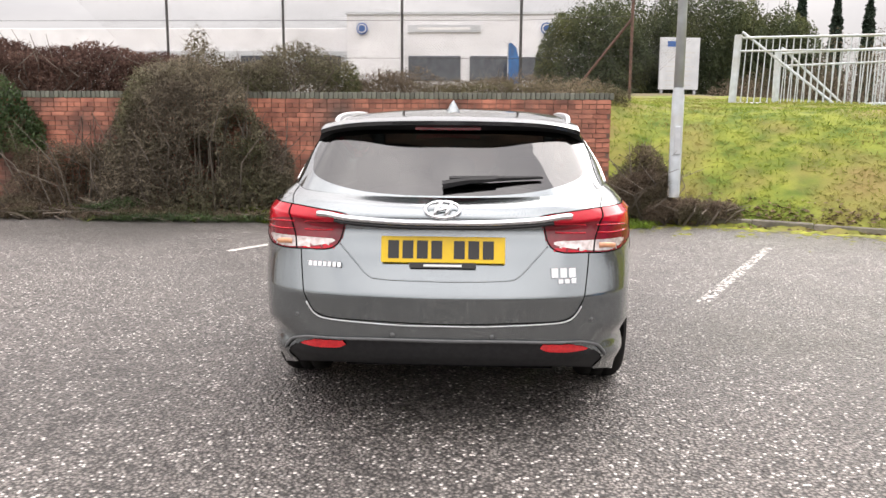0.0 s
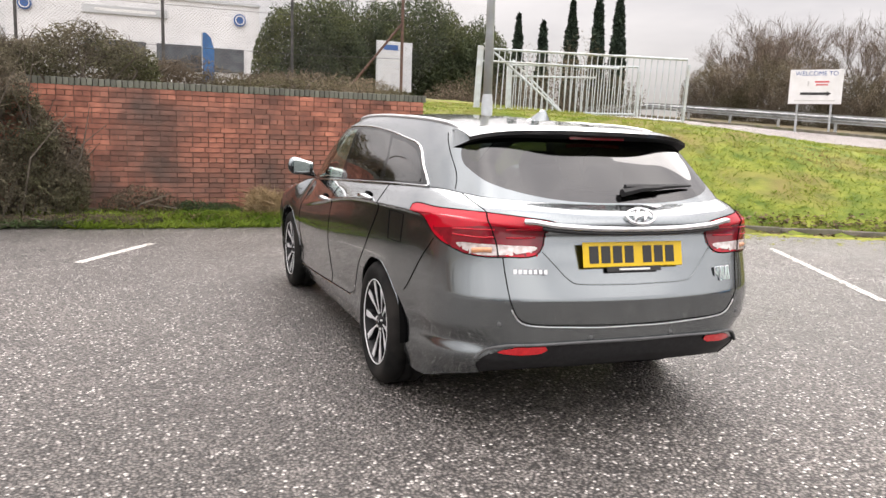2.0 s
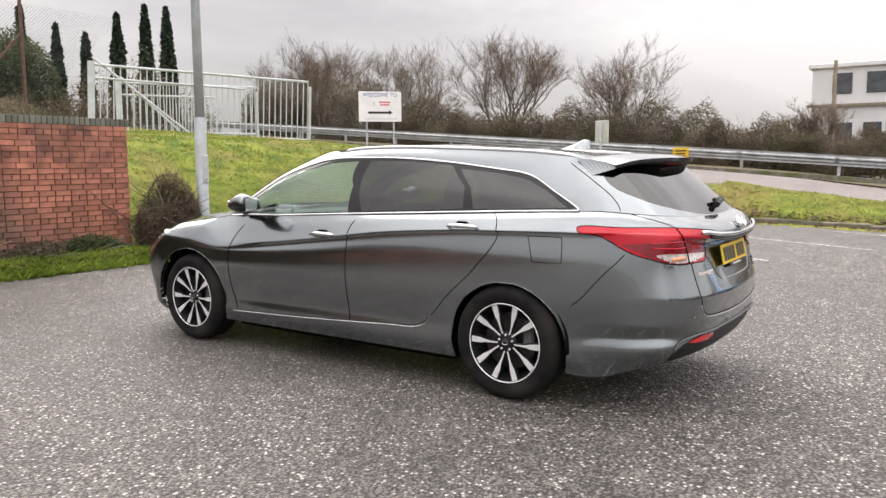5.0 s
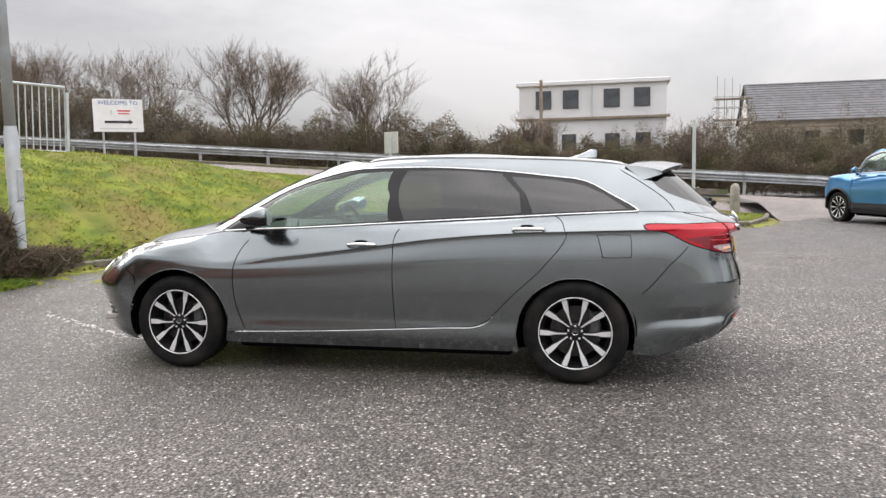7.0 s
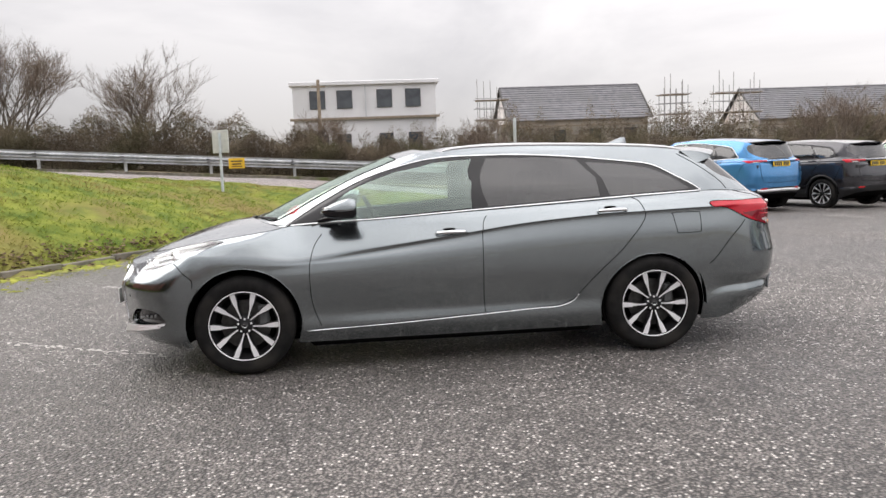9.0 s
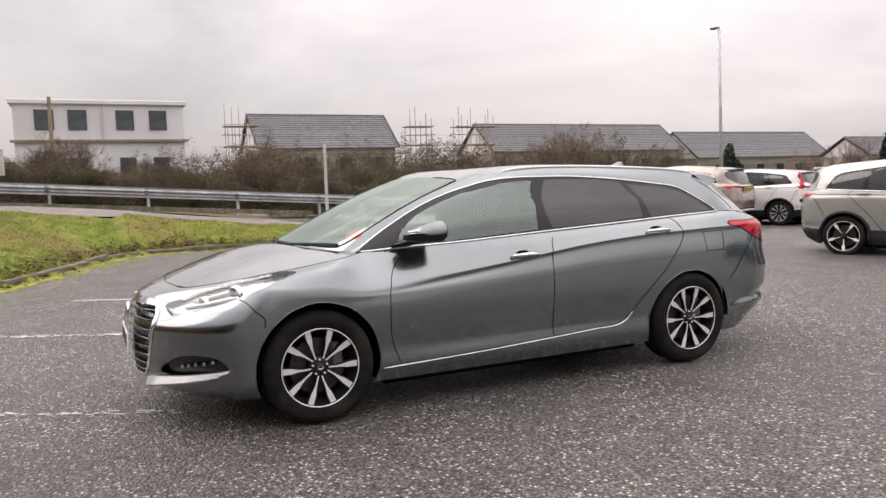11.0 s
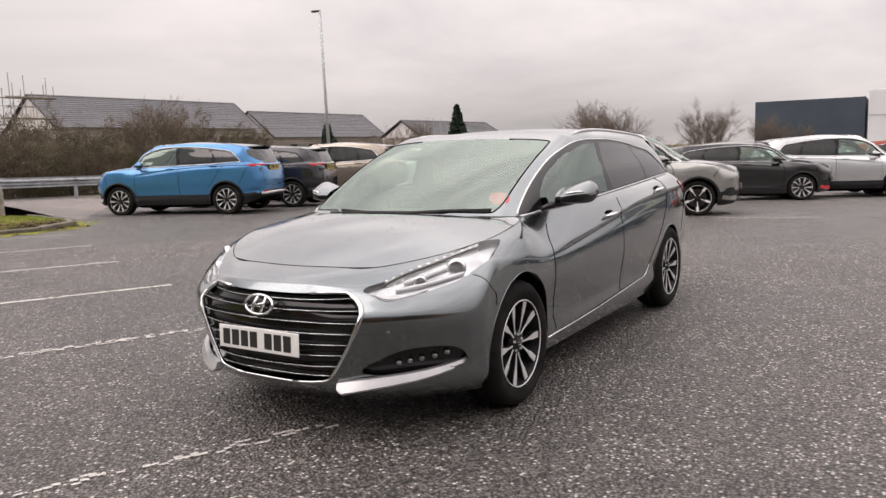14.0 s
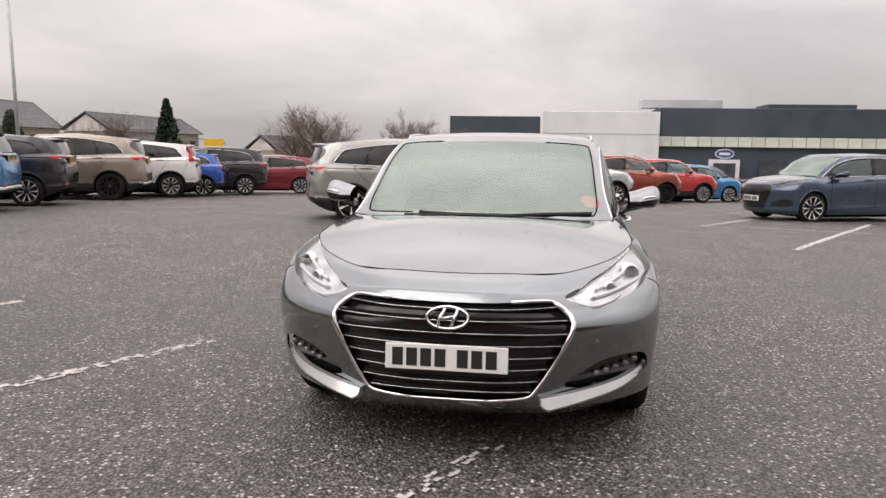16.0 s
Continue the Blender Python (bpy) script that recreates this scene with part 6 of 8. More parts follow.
def rim_wheel(parent, x, y, r, rim, side, dark, face, spokes=5, twin=True, hero=False, width=0.22):
    """A wheel: tyre with grooves, barrel, twin spokes, cap and disc. The outer face looks along side."""
    w = add("wheel", None, parent, at=pose(x, y, r, 0, 0, 0 if side > 0 else 180))
    k = 56 if hero else 28
    a = rim + 0.006
    Geo().lathe([(a, 0.0), (a + 0.008, 0.008), ((a + r) / 2, 0.014), (r - 0.03, 0.010), (r - 0.008, -0.012), (r, -0.035), (r, -0.075), (r - 0.008, -0.078), (r - 0.008, -0.088), (r, -0.09), (r, -0.14), (r - 0.008, -0.143), (r - 0.008, -0.15), (r, -0.153),
                 (r, width * -0.85), (r - 0.02, -width), (a, -width + 0.01), (a, -0.05)], k, "x", closed=True).put("tyre", M_TYRE, w, smooth=True)
    rimp = add("rim", None, w)
    Geo().lathe([(rim + 0.0045, 0.003), (rim + 0.001, 0.007), (rim - 0.003, 0.002)], k, "x").put("rim_edge", face, rimp, smooth=True)
    Geo().lathe([(rim - 0.003, 0.002), (rim - 0.025, -0.06), (rim - 0.03, -0.16), (0.02, -0.165)], k, "x").put("barrel", dark, rimp, smooth=True)
    g, gd = Geo(), Geo()
    R = rim - 0.004
    for s in range(spokes):
        base = 2 * math.pi * (s + 0.5) / spokes + math.pi / 2
        for t in ((-1, 1) if twin else (0,)):
            a0, a1 = base + t * 0.19, base + t * (math.pi / 2 / spokes if twin else 0)
            prof = ((0.052, a0, 0.004), (0.10, a0 + (a1 - a0) * 0.42, 0.0048), (R * 0.62, a0 + (a1 - a0) * 0.70, 0.0085), (R * 0.72, a0 + (a1 - a0) * 0.79, 0.0145 if twin else 0.024), (R, a1, 0.0175))
            for geo, wide, x0, x1 in ((g, 1.0, -0.002, -0.006), (gd, 1.35, -0.007, -0.035)):
                n = len(geo.v)
                for rr, aa, hw in prof:
                    c = Vector((0, math.cos(aa), math.sin(aa)))
                    o = Vector((0, -math.sin(aa), math.cos(aa)))
                    dish = -0.022 * (1 - (rr / R)) - 0.004
                    for q, dx in ((-1, x1), (-1, x0), (1, x0), (1, x1)):
                        geo.v.append(tuple(c * rr + o * hw * wide * q + Vector((dx + dish, 0, 0))))
                for i in range(len(prof) - 1):
                    for j in range(3):
                        b = n + i * 4 + j
                        geo.f.append((b, b + 1, b + 5, b + 4))
    g.put("spoke_face", face, rimp)
    gd.put("spoke_side", dark, rimp)
    Geo().lathe([(0.0, -0.018), (0.032, -0.019), (0.062, -0.026), (0.066, -0.05)], 20, "x").put("hub", dark, rimp, smooth=True)
    cap = Geo().lathe([(0.0, -0.011), (0.024, -0.012), (0.027, -0.02)], 18, "x").put("centre_cap", M_PLASTIC, rimp, smooth=True)
    if hero:
        Geo().tube([(-0.010, 0.018 * math.cos(a), 0.011 * math.sin(a)) for a in np.linspace(0, 2 * math.pi, 16, endpoint=False)], 0.0018, 4, closed=True).put("cap_emblem", M_CHROME, rimp)
        for s in range(5):
            aa = 2 * math.pi * s / 5 + math.pi / 2
            Geo().lathe([(0.0, -0.012), (0.006, -0.013), (0.008, -0.03)], 8, "x", (0, 0.044 * math.cos(aa), 0.044 * math.sin(aa))).put("wheel_nut", M_SATIN, rimp)
    Geo().lathe([(0.05, -0.075), (rim * 0.72, -0.075), (rim * 0.72, -0.095), (0.05, -0.095)], 32, "x").put("brake_disc", M_DISC, w)
    if hero:
        Geo().box((-0.085, rim * 0.52, 0.05), (0.05, 0.07, 0.15), bevel=0.012).put("brake_caliper", M_GREYPLASTIC, w)
    return w


def number_plate(parent, p, tilt, material, facing, width=0.52):
    """Plate with seven plain bars in place of the characters."""
    pl = add("number_plate", None, parent, at=pose(*p, tilt, 0, 0 if facing < 0 else 180))
    Geo().box((0, 0, 0), (width, 0.008, 0.111), bevel=0.003).put("plate", material, pl)
    for i in range(7):
        xx = -0.207 + i * 0.0605 + (0.034 if i > 3 else 0.0)
        Geo().box((xx * width / 0.52, -0.0052, 0.0), (0.046 * width / 0.52, 0.002, 0.076)).put("character_bar", M_INK, pl)
    return pl


def oval_emblem(parent, p, tilt, facing, w=0.088, h=0.046):
    e = add("emblem", None, parent, at=pose(*p, tilt, 0, 0 if facing < 0 else 180))
    Geo().tube([(w * math.cos(a), -0.004, h * math.sin(a)) for a in np.linspace(0, 2 * math.pi, 30, endpoint=False)], 0.007, 6, closed=True).put("ring", M_CHROME, e, smooth=True)
    g = Geo()
    for s in (-1, 1):
        g.tube([(s * w * 0.30 - 0.012, -0.004, -h * 0.86), (s * w * 0.36, -0.006, 0), (s * w * 0.30 + 0.016, -0.004, h * 0.86)], 0.008, 6)
    g.tube([(-w * 0.36, -0.005, -0.007), (w * 0.36, -0.005, 0.008)], 0.007, 6)
    g.put("mark", M_CHROME, e, smooth=True)
    return e


def soft_box(c, s, m=None, p=3.2, n=14):
    """A rounded cushion or pod."""
    g = Geo()
    f = lambda t: math.copysign(abs(t) ** (2 / p), t)
    for i in range(n + 1):
        a = -math.pi / 2 + math.pi * i / n
        for j in range(2 * n):
            b = 2 * math.pi * j / (2 * n)
            q = Vector((s[0] / 2 * f(math.cos(a)) * f(math.cos(b)), s[1] / 2 * f(math.cos(a)) * f(math.sin(b)), s[2] / 2 * f(math.sin(a))))
            g.v.append(tuple((m @ q if m else q) + Vector(c)))
    for i in range(n):
        for j in range(2 * n):
            a, b = i * 2 * n + j, i * 2 * n + (j + 1) % (2 * n)
            g.f.append((a, b, b + 2 * n, a + 2 * n))
    return g


def warp_nets(spec):
    """The nets of another car: the same skin with other lengths, heights and roofline."""
    def move(p):
        x, y, z = p
        wb, fo, ro = spec["wb"], spec["fo"], spec["ro"]
        if y > 2.77:
            y2 = wb + (y - 2.77) * fo / 0.965
        elif y < 0:
            y2 = y * ro / 1.066
        else:
            y2 = y * wb / 2.77
        zz = np.interp(z, (0.2, 0.64, 0.80, 1.05, 1.475), (spec["clear"], spec["mid"], spec["nose"], spec["belt"], spec["roof"]))
        if z > 1.0:
            k = min(1.0, (z - 1.0) / 0.42)
            y2 += k * (spec["lean_r"] * sstep(0.9, -0.5, y) + spec["lean_f"] * sstep(1.0, 2.0, y))
        x2 = x * spec["half"] / 0.912
        if z > 1.05:
            x2 *= 1 + spec.get("wide", 0.0) * min(1, (z - 1.05) / 0.35)
        return (x2, y2, float(zz))
    return Net([[move(p) for p in st] for st in BODY], crease=CREASE), Net([[move(p) for p in st] for st in CABIN]), move


def arch_uv(net, half, y, z, r):
    q = []
    for a in np.linspace(0, 2 * math.pi, 40, endpoint=False):
        yy, zz = y + r * math.cos(a), z + r * math.sin(a)
        low = net.P[0, net.nu // 2, 2] + 0.005
        u, v = net.find((half, yy, max(zz, low)))
        q.append((u, -0.4 if zz < low else v))
    return np.array(q)


def roof_sheet(cab, lift=0.0, n=14, m=40, reach=1.0):
    """The roof skin between the gutters: centre line and edges follow the cabin's top rail."""
    top = cab.nv - 1
    g = Geo()
    s0, s1 = 3.6, 12.4
    ss = np.linspace(0, 1, m + 1)
    edge = cab.at(s0 + (s1 - s0) * ss, np.full(m + 1, top))
    f0, f1 = cab.at([0.0], [top])[0], cab.at([16.0], [top])[0]
    crown = np.interp(ss, (0, 0.12, 0.4, 0.6, 0.8, 1.0), (0.012, 0.034, 0.040, 0.041, 0.036, 0.012))
    for i in range(m + 1):
        e = edge[i]
        t = i / m
        cy = f0[1] + (f1[1] - f0[1]) * (t ** 1.0)
        cz = np.interp(t, (0, 1), (f0[2], f1[2]))
        cz = max(e[2] + crown[i], cz if t in (0.0, 1.0) else e[2] + crown[i])
        if t < 0.08:
            cz = f0[2] + (e[2] + crown[i] - f0[2]) * (t / 0.08)
        if t > 0.9:
            cz = f1[2] + (e[2] + crown[i] - f1[2]) * ((1 - t) / 0.1)
        for j in range(-n, n + 1):
            w = j / n
            k = abs(w)
            g.v.append((e[0] * w, cy + (e[1] - cy) * k ** 2.2, cz + (e[2] - cz) * k ** 2.6 + lift))
    W = 2 * n + 1
    for i in range(m):
        for j in range(2 * n):
            a = i * W + j
            g.f.append((a, a + W, a + W + 1, a + 1))
    return g, edge


def seats(root, move, front=((-0.37, 0.95), (0.37, 0.95)), colour=None):
    sm = colour or M_SEAT
    for x, y in front:
        s = add("front_seat", None, root, at=pose(*move((x, y, 0.30))))
        soft_box((0, 0.12, 0.14), (0.50, 0.52, 0.20)).put("cushion", sm, s, smooth=True)
        soft_box((0, -0.20, 0.48), (0.49, 0.16, 0.66), pose(0, 0, 0, 14, 0, 0)).put("backrest", sm, s, smooth=True)
        soft_box((0, -0.30, 0.87), (0.26, 0.10, 0.18), pose(0, 0, 0, 12, 0, 0)).put("headrest", sm, s, smooth=True)
    s = add("rear_seat", None, root, at=pose(*move((0, 0.12, 0.32))))
    soft_box((0, 0.18, 0.12), (1.24, 0.5, 0.2)).put("cushion", sm, s, smooth=True)
    soft_box((0, -0.14, 0.44), (1.24, 0.18, 0.60), pose(0, 0, 0, 16, 0, 0)).put("backrest", sm, s, smooth=True)
    for x in (-0.4, 0, 0.4):
        soft_box((x, -0.22, 0.80), (0.24, 0.09, 0.16)).put("headrest", sm, s, smooth=True)


def blade_on(root, s):
    """The silver blade under the bumper's corner, tilted to the sky and tapering outwards."""
    top = curve2(np.array([(.395, 3.66, .292), (.53, 3.605, .312), (.70, 3.475, .332), (.80, 3.345, .350), (.866, 3.225, .372)]), False, 7)
    g = Geo()
    n = len(top)
    for i, p in enumerate(top):
        t = i / (n - 1)
        d = top[min(i + 1, n - 1)] - top[max(i - 1, 0)]
        out = np.array((-d[1], d[0], 0)) / math.hypot(d[0], d[1])
        out = out if out[1] > 0 else -out
        h = (0.034 * (1 - t) + 0.012) * min(1, 0.45 + i * 0.3)
        for a, b in ((-0.02, 0.006), (0.004, 0.004), (0.004 + h * 0.5, -h), (h * 0.5, -h - 0.008), (-0.02, -h - 0.012)):
            q = p + out * a + np.array((0, 0, b))
            g.v.append((s * q[0], q[1], q[2]))
    for i in range(n - 1):
        for j in range(4):
            k = i * 5 + j
            f = (k, k + 1, k + 6, k + 5)
            g.f.append(f if s > 0 else f[::-1])
    g.f.append((0, 1, 2, 3, 4))
    g.put("lip_blade", M_BLADE_SILVER, root, label="satin silver blade under the bumper")


def build_car(name, label, at, spec, hero=False, group=""):
    """One car with its panels, lamps, glass, wheels and cabin; front towards local +y."""
    root = thing(name, label, "car", at, group)
    if hero:
        body, cab, move = body0, cabin0, (lambda p: p)
        su, sv, cu, cv = 20, 10, 24, 16
    else:
        body, cab, move = warp_nets(spec)
        su, sv, cu, cv = 6, 3, 6, 4
    P_, half, wb, R = spec["paint"], spec["half"], spec["wb"], spec["tyre"]
    lowmat = spec.get("low", P_)
    af, ar = arch_uv(body, half, wb, spec["arch_z"], spec["arch"]), arch_uv(body, half, 0.0, spec["arch_z"] - (0.03 if hero else 0), spec["arch"])
    names = ["lip", "fog", "diffuser", "reflector", "grille", "headlamp", "tail", "tail_dark", "tail_clear"]
    shapes = [UV[k if hero else k.replace("tail", "tail_short")] for k in names] + [af, ar]
    U, V, F, lab = skin(body, su, sv, shapes)
    cy = body.at(U, V)[F].mean(1)
    ce_u, ce_v = U[F].mean(1), V[F].mean(1)
    k = {n: i for i, n in enumerate(names)}
    free = lab == -1
    # panels, parted where the shut lines run
    inv = lambda y: y * 2.77 / wb if 0 <= y <= wb else (y * 1.066 / spec["ro"] if y < 0 else 2.77 + (y - wb) * 0.965 / spec["fo"])
    hy = np.array([inv(y) for y in cy[:, 1]])
    hz = body0.at(ce_u, ce_v)[:, 2]
    line_r = np.interp(hz, (0.30, 0.39, 0.45, 0.60, 0.74, 0.87, 0.95, 1.02, 1.08), (0.70, 0.56, 0.50, 0.35, 0.20, 0.09, 0.05, 0.08, 0.14))
    line_f = np.interp(hz, (0.29, 0.45, 0.64, 0.79, 0.96), (2.27, 2.32, 2.33, 2.31, 2.25))
    line_m = 1.17
    sill = hz < np.interp(hy, (0.66, 1.17, 2.39), (0.35, 0.32, 0.262))
    bump_r = (hz < np.interp(hy, (-0.67, -0.55, -0.38), (0.87, 0.74, 0.57))) & (hy < -0.36)
    gate = (hy < -0.85) & (np.abs(cy[:, 0]) < np.interp(hz, (0.54, 0.61, 0.75, 0.87, 1.0), (0.50, 0.569, 0.609, 0.625, 0.665)) * half / 0.912) & (hz > 0.525)
    front = (hy > 3.12) & (hz < np.interp(hy, (3.1, 3.2, 3.6), (0.68, 0.72, 0.80))) | (hy > 3.3)
    piece = np.where(gate, 0, np.where(bump_r | (hy < -0.80), 1, np.where(front, 2, np.where(hy > line_f, 3, np.where(sill & (hy > 0.36), 4, np.where((hy > line_r) & (hy > line_m), 5, np.where(hy > line_r, 6, 7)))))))
    for i, nm in enumerate(("tailgate", "rear_bumper", "front_bumper", "front_wing", "sill", "front_door", "rear_door", "rear_quarter")):
        m = lowmat if nm in ("sill",) else P_
        if i < 3:
            sheet(nm, body, U, V, F, free & (piece == i), m, root)
        else:
            for s in (1, -1):
                sheet(nm, body, U, V, F, free & (piece == i), m, root, (s,))
    if lowmat is not P_:
        low = free & (hz < 0.40) & (piece != 4)
        sheet("lower_cladding", body, U, V, F, low, lowmat, root, lift=0.006)
    # lamps
    for s in (1, -1):
        hl = add("headlamp", None, root)
        sheet("lens", body, U, V, F, lab == k["headlamp"], M_LENS, hl, (s,), 0.002)
        sheet("bowl", body, U, V, F, lab == k["headlamp"], M_HLBACK if hero else M_HLDARK, hl, (s,), -0.03)
        tl = add("tail_lamp", None, root)
        sheet("upper_lens", body, U, V, F, lab == k["tail"], M_RED, tl, (s,), 0.003)
        sheet("dark_lens", body, U, V, F, lab == k["tail_dark"], M_DARKRED, tl, (s,), 0.003)
        sheet("reversing_lens", body, U, V, F, lab == k["tail_clear"], M_CLEARLAMP, tl, (s,), 0.003)
        if hero:
            sheet("fog_pocket", body, U, V, F, lab == k["fog"], M_GLOSSBLACK, root, (s,), -0.03)
            sheet("lower_lip", body, U, V, F, lab == k["lip"], P_, root, (s,), 0.0)
            blade_on(root, s)
            sheet("bumper_reflector", body, U, V, F, lab == k["reflector"], M_REFLECT, root, (s,), 0.004)
        else:
            sheet("fog_pocket", body, U, V, F, (lab == k["fog"]), M_PLASTIC, root, (s,), 0.0)
            sheet("lower_lip", body, U, V, F, (lab == k["lip"]), spec.get("lip", P_), root, (s,), 0.0)
            sheet("bumper_reflector", body, U, V, F, lab == k["reflector"], M_REFLECT, root, (s,), 0.004)
    sheet("diffuser", body, U, V, F, lab == k["diffuser"], M_PLASTIC, root, lift=-0.006)
    sheet("grille_back", body, U, V, F, lab == k["grille"], M_GLOSSBLACK, root, lift=-0.03 if hero else 0.0)
    # cabin: glass, pillars
    cn = ["dlo", "win_front", "win_rear", "win_quarter", "rear_window", "windscreen"]
    cU, cV, cF, cl = skin(cab, cu, cv, [UV[n] for n in cn])
    c = {n: i for i, n in enumerate(cn)}
    sheet("roof_pillar", cab, cU, cV, cF, cl == -1, P_, root)
    sheet("windscreen", cab, cU, cV, cF, cl == c["windscreen"], M_WSCREEN, root, label="windscreen mirroring the pale sky")
    sheet("rear_window", cab, cU, cV, cF, cl == c["rear_window"], M_PRIVACY, root)
    for s in (1, -1):
        sheet("window_surround", cab, cU, cV, cF, cl == c["dlo"], M_GLOSSBLACK, root, (s,))
        sheet("front_window", cab, cU, cV, cF, cl == c["win_front"], M_GLASS, root, (s,))
        sheet("rear_side_window", cab, cU, cV, cF, cl == c["win_rear"], M_PRIVACY, root, (s,))
        sheet("quarter_window", cab, cU, cV, cF, cl == c["win_quarter"], M_PRIVACY, root, (s,))
        strip(cab, UV["dlo"], s, 0.0062 if hero else 0.009, 0.002, 6, True).put("window_trim", spec.get("trim", M_CHROME), root, smooth=True)
    wl_ = UV["windscreen"][1:-1]
    for s in (1, -1):
        strip(cab, curve2(wl_, False, 5), s, 0.006, -0.002, 5).put("windscreen_seal", M_GAP, root)
    rg, edge = roof_sheet(cab)
    rg.put("roof", spec.get("roofpaint", P_), root, smooth=True)
    # bonnet
    g = Geo()
    n, m = 12, 26
    f0 = body.at([0.0], [9.0])[0]
    c1 = cab.at([0.0], [0.0])[0]
    for i in range(m + 1):
        t = i / m
        e = body.at([2.1 + 4.9 * t], [9.0])[0]
        cyy = f0[1] + (c1[1] + 0.03 - f0[1]) * t
        czz = f0[2] + (c1[2] + 0.008 - f0[2]) * (1 - (1 - t) ** 1.55)
        for j in range(-n, n + 1):
            w = j / n
            a = abs(w)
            bulge = (0.006 * math.exp(-((a - 0.62) / 0.13) ** 2)) * math.sin(math.pi * min(1, t * 1.05)) if hero else 0
            g.v.append((e[0] * w, cyy + (e[1] - cyy) * a ** 2.1, czz + (e[2] - czz) * a ** 2.5 + bulge))
    W = 2 * n + 1
    g.f = [(i * W + j, i * W + W + j, i * W + W + j + 1, i * W + j + 1) for i in range(m) for j in range(2 * n)]
    g.put("bonnet", P_, root, smooth=True)
    # wheels, wells, floor
    wx = half - 0.012 if hero else half - 0.02
    for y in (0.0, wb):
        for s in (1, -1):
            rim_wheel(root, s * wx, y, R, spec["rim"], s, spec.get("wheel_dark", M_RIMDARK), spec.get("wheel_face", M_ALLOY), spec.get("spokes", 5), spec.get("twin", True), hero)
            g = Geo()
            for i in range(25):
                a = math.radians(-4 + 188 * i / 24)
                for rr, xx in ((spec["arch"] + 0.004, half - 0.03), (spec["arch"] + 0.02, half - 0.33), (0.03, half - 0.335)):
                    g.v.append((s * xx, y + rr * math.cos(a), spec["arch_z"] + rr * math.sin(a)))
            g.f = [(i * 3 + j, i * 3 + j + 1, i * 3 + j + 4, i * 3 + j + 3) for i in range(24) for j in range(2)]
            g.put("wheel_well", M_GAP, root)
    for q in (af, ar):
        q = np.array([k for k in np.roll(q, 10, 0) if k[1] > 0.1])
        for s in (1, -1):
            strip(body, q, s, 0.002 if hero else (0.026 if lowmat is not P_ else 0.010), 0.0, 6).put("arch_lip", P_ if hero else lowmat, root, smooth=True)
    z0 = spec["clear"] + 0.02
    # floor parts hang low and near black, partly standing in for shade beneath
    Geo().box((0, (wb + spec["fo"] - spec["ro"]) / 2, z0 - 0.04), (half * 2 - 0.72, wb + spec["fo"] + spec["ro"] - 1.25, 0.08), bevel=0.03).put("underbody", M_GAP, root)
    Geo().box((0, wb / 2, z0 - 0.03), (half * 2 - 0.22, wb - 2 * spec["arch"] - 0.06, 0.10), bevel=0.03).put("floor_pan", M_GAP, root)
    # closed underside along the lower edge of the body
    g = Geo()
    us = np.linspace(0, body.nu - 1, 70)
    for x, y, z in body.at(us, np.full(70, 0.0)):
        w = min(x, half - 0.28) if abs(y) < spec["arch"] + 0.02 or abs(y - wb) < spec["arch"] + 0.02 else x
        g.v += [(-w, y, z + 0.006), (w, y, z + 0.006)]
    g.f = [(i * 2, i * 2 + 1, i * 2 + 3, i * 2 + 2) for i in range(69)]
    g.put("undertray", M_GAP, root)
    # cabin fittings
    mv = lambda x, y, z: move((x, y, z))
    soft_box(mv(0, 2.30, 0.80), (half * 1.58, 0.62, 0.34), None, 5).put("dashboard", M_CABIN, root, smooth=True)
    Geo().box(mv(0, -0.35, 0.78), (half * 1.5, 0.95, 0.06)).put("load_cover", M_CABIN, root)
    seats(root, move)
    for s in (1, -1):
        Geo().box(mv(s * 0.76 , 1.2, 0.80), (0.03, wb * 0.8, 0.36)).put("door_trim", M_CABIN, root)
    sw = add("steering_wheel", None, root, at=pose(*mv(0.37, 1.88, 0.93), 62, 0, 0))
    Geo().tube([(0.185 * math.cos(a), 0.185 * math.sin(a), 0) for a in np.linspace(0, 2 * math.pi, 26, endpoint=False)], 0.015, 7, closed=True).put("wheel_ring", M_PLASTIC, sw, smooth=True)
    soft_box((0, 0, 0.0), (0.2, 0.13, 0.05)).put("wheel_hub", M_PLASTIC, sw, smooth=True)
    Geo().box((0, 0, 0), (0.36, 0.03, 0.012)).put("wheel_spoke", M_PLASTIC, sw)
    # door mirrors: a wedge-shaped housing, painted above and black below, on a black foot at the window's corner
    for s in (1, -1):
        mr = add("door_mirror", None, root)
        ox, oy, oz = mv(0.865, 2.075, 1.052)
        T, K = 15, 24
        vs = []
        for i in range(T):
            t = i / (T - 1)
            end = math.sqrt(max(0.0, 1 - max(0.0, (t - 0.72) / 0.285) ** 2))
            hh = (0.046 + 0.022 * sstep(0, 0.7, t)) * end + 0.002
            dd = (0.058 + 0.022 * sstep(0, 0.4, t) - 0.012 * t) * (0.45 + 0.55 * end)
            cy_, cz_ = oy + 0.004 - 0.030 * t, oz + 0.006 + 0.018 * t
            for k2 in range(K):
                a = 2 * math.pi * k2 / K
                c_, s_ = math.cos(a), math.sin(a)
                yy = dd * math.copysign(abs(c_) ** 0.85, c_)
                yy = max(yy, -0.050)
                nose = max(0.0, yy) / 0.08
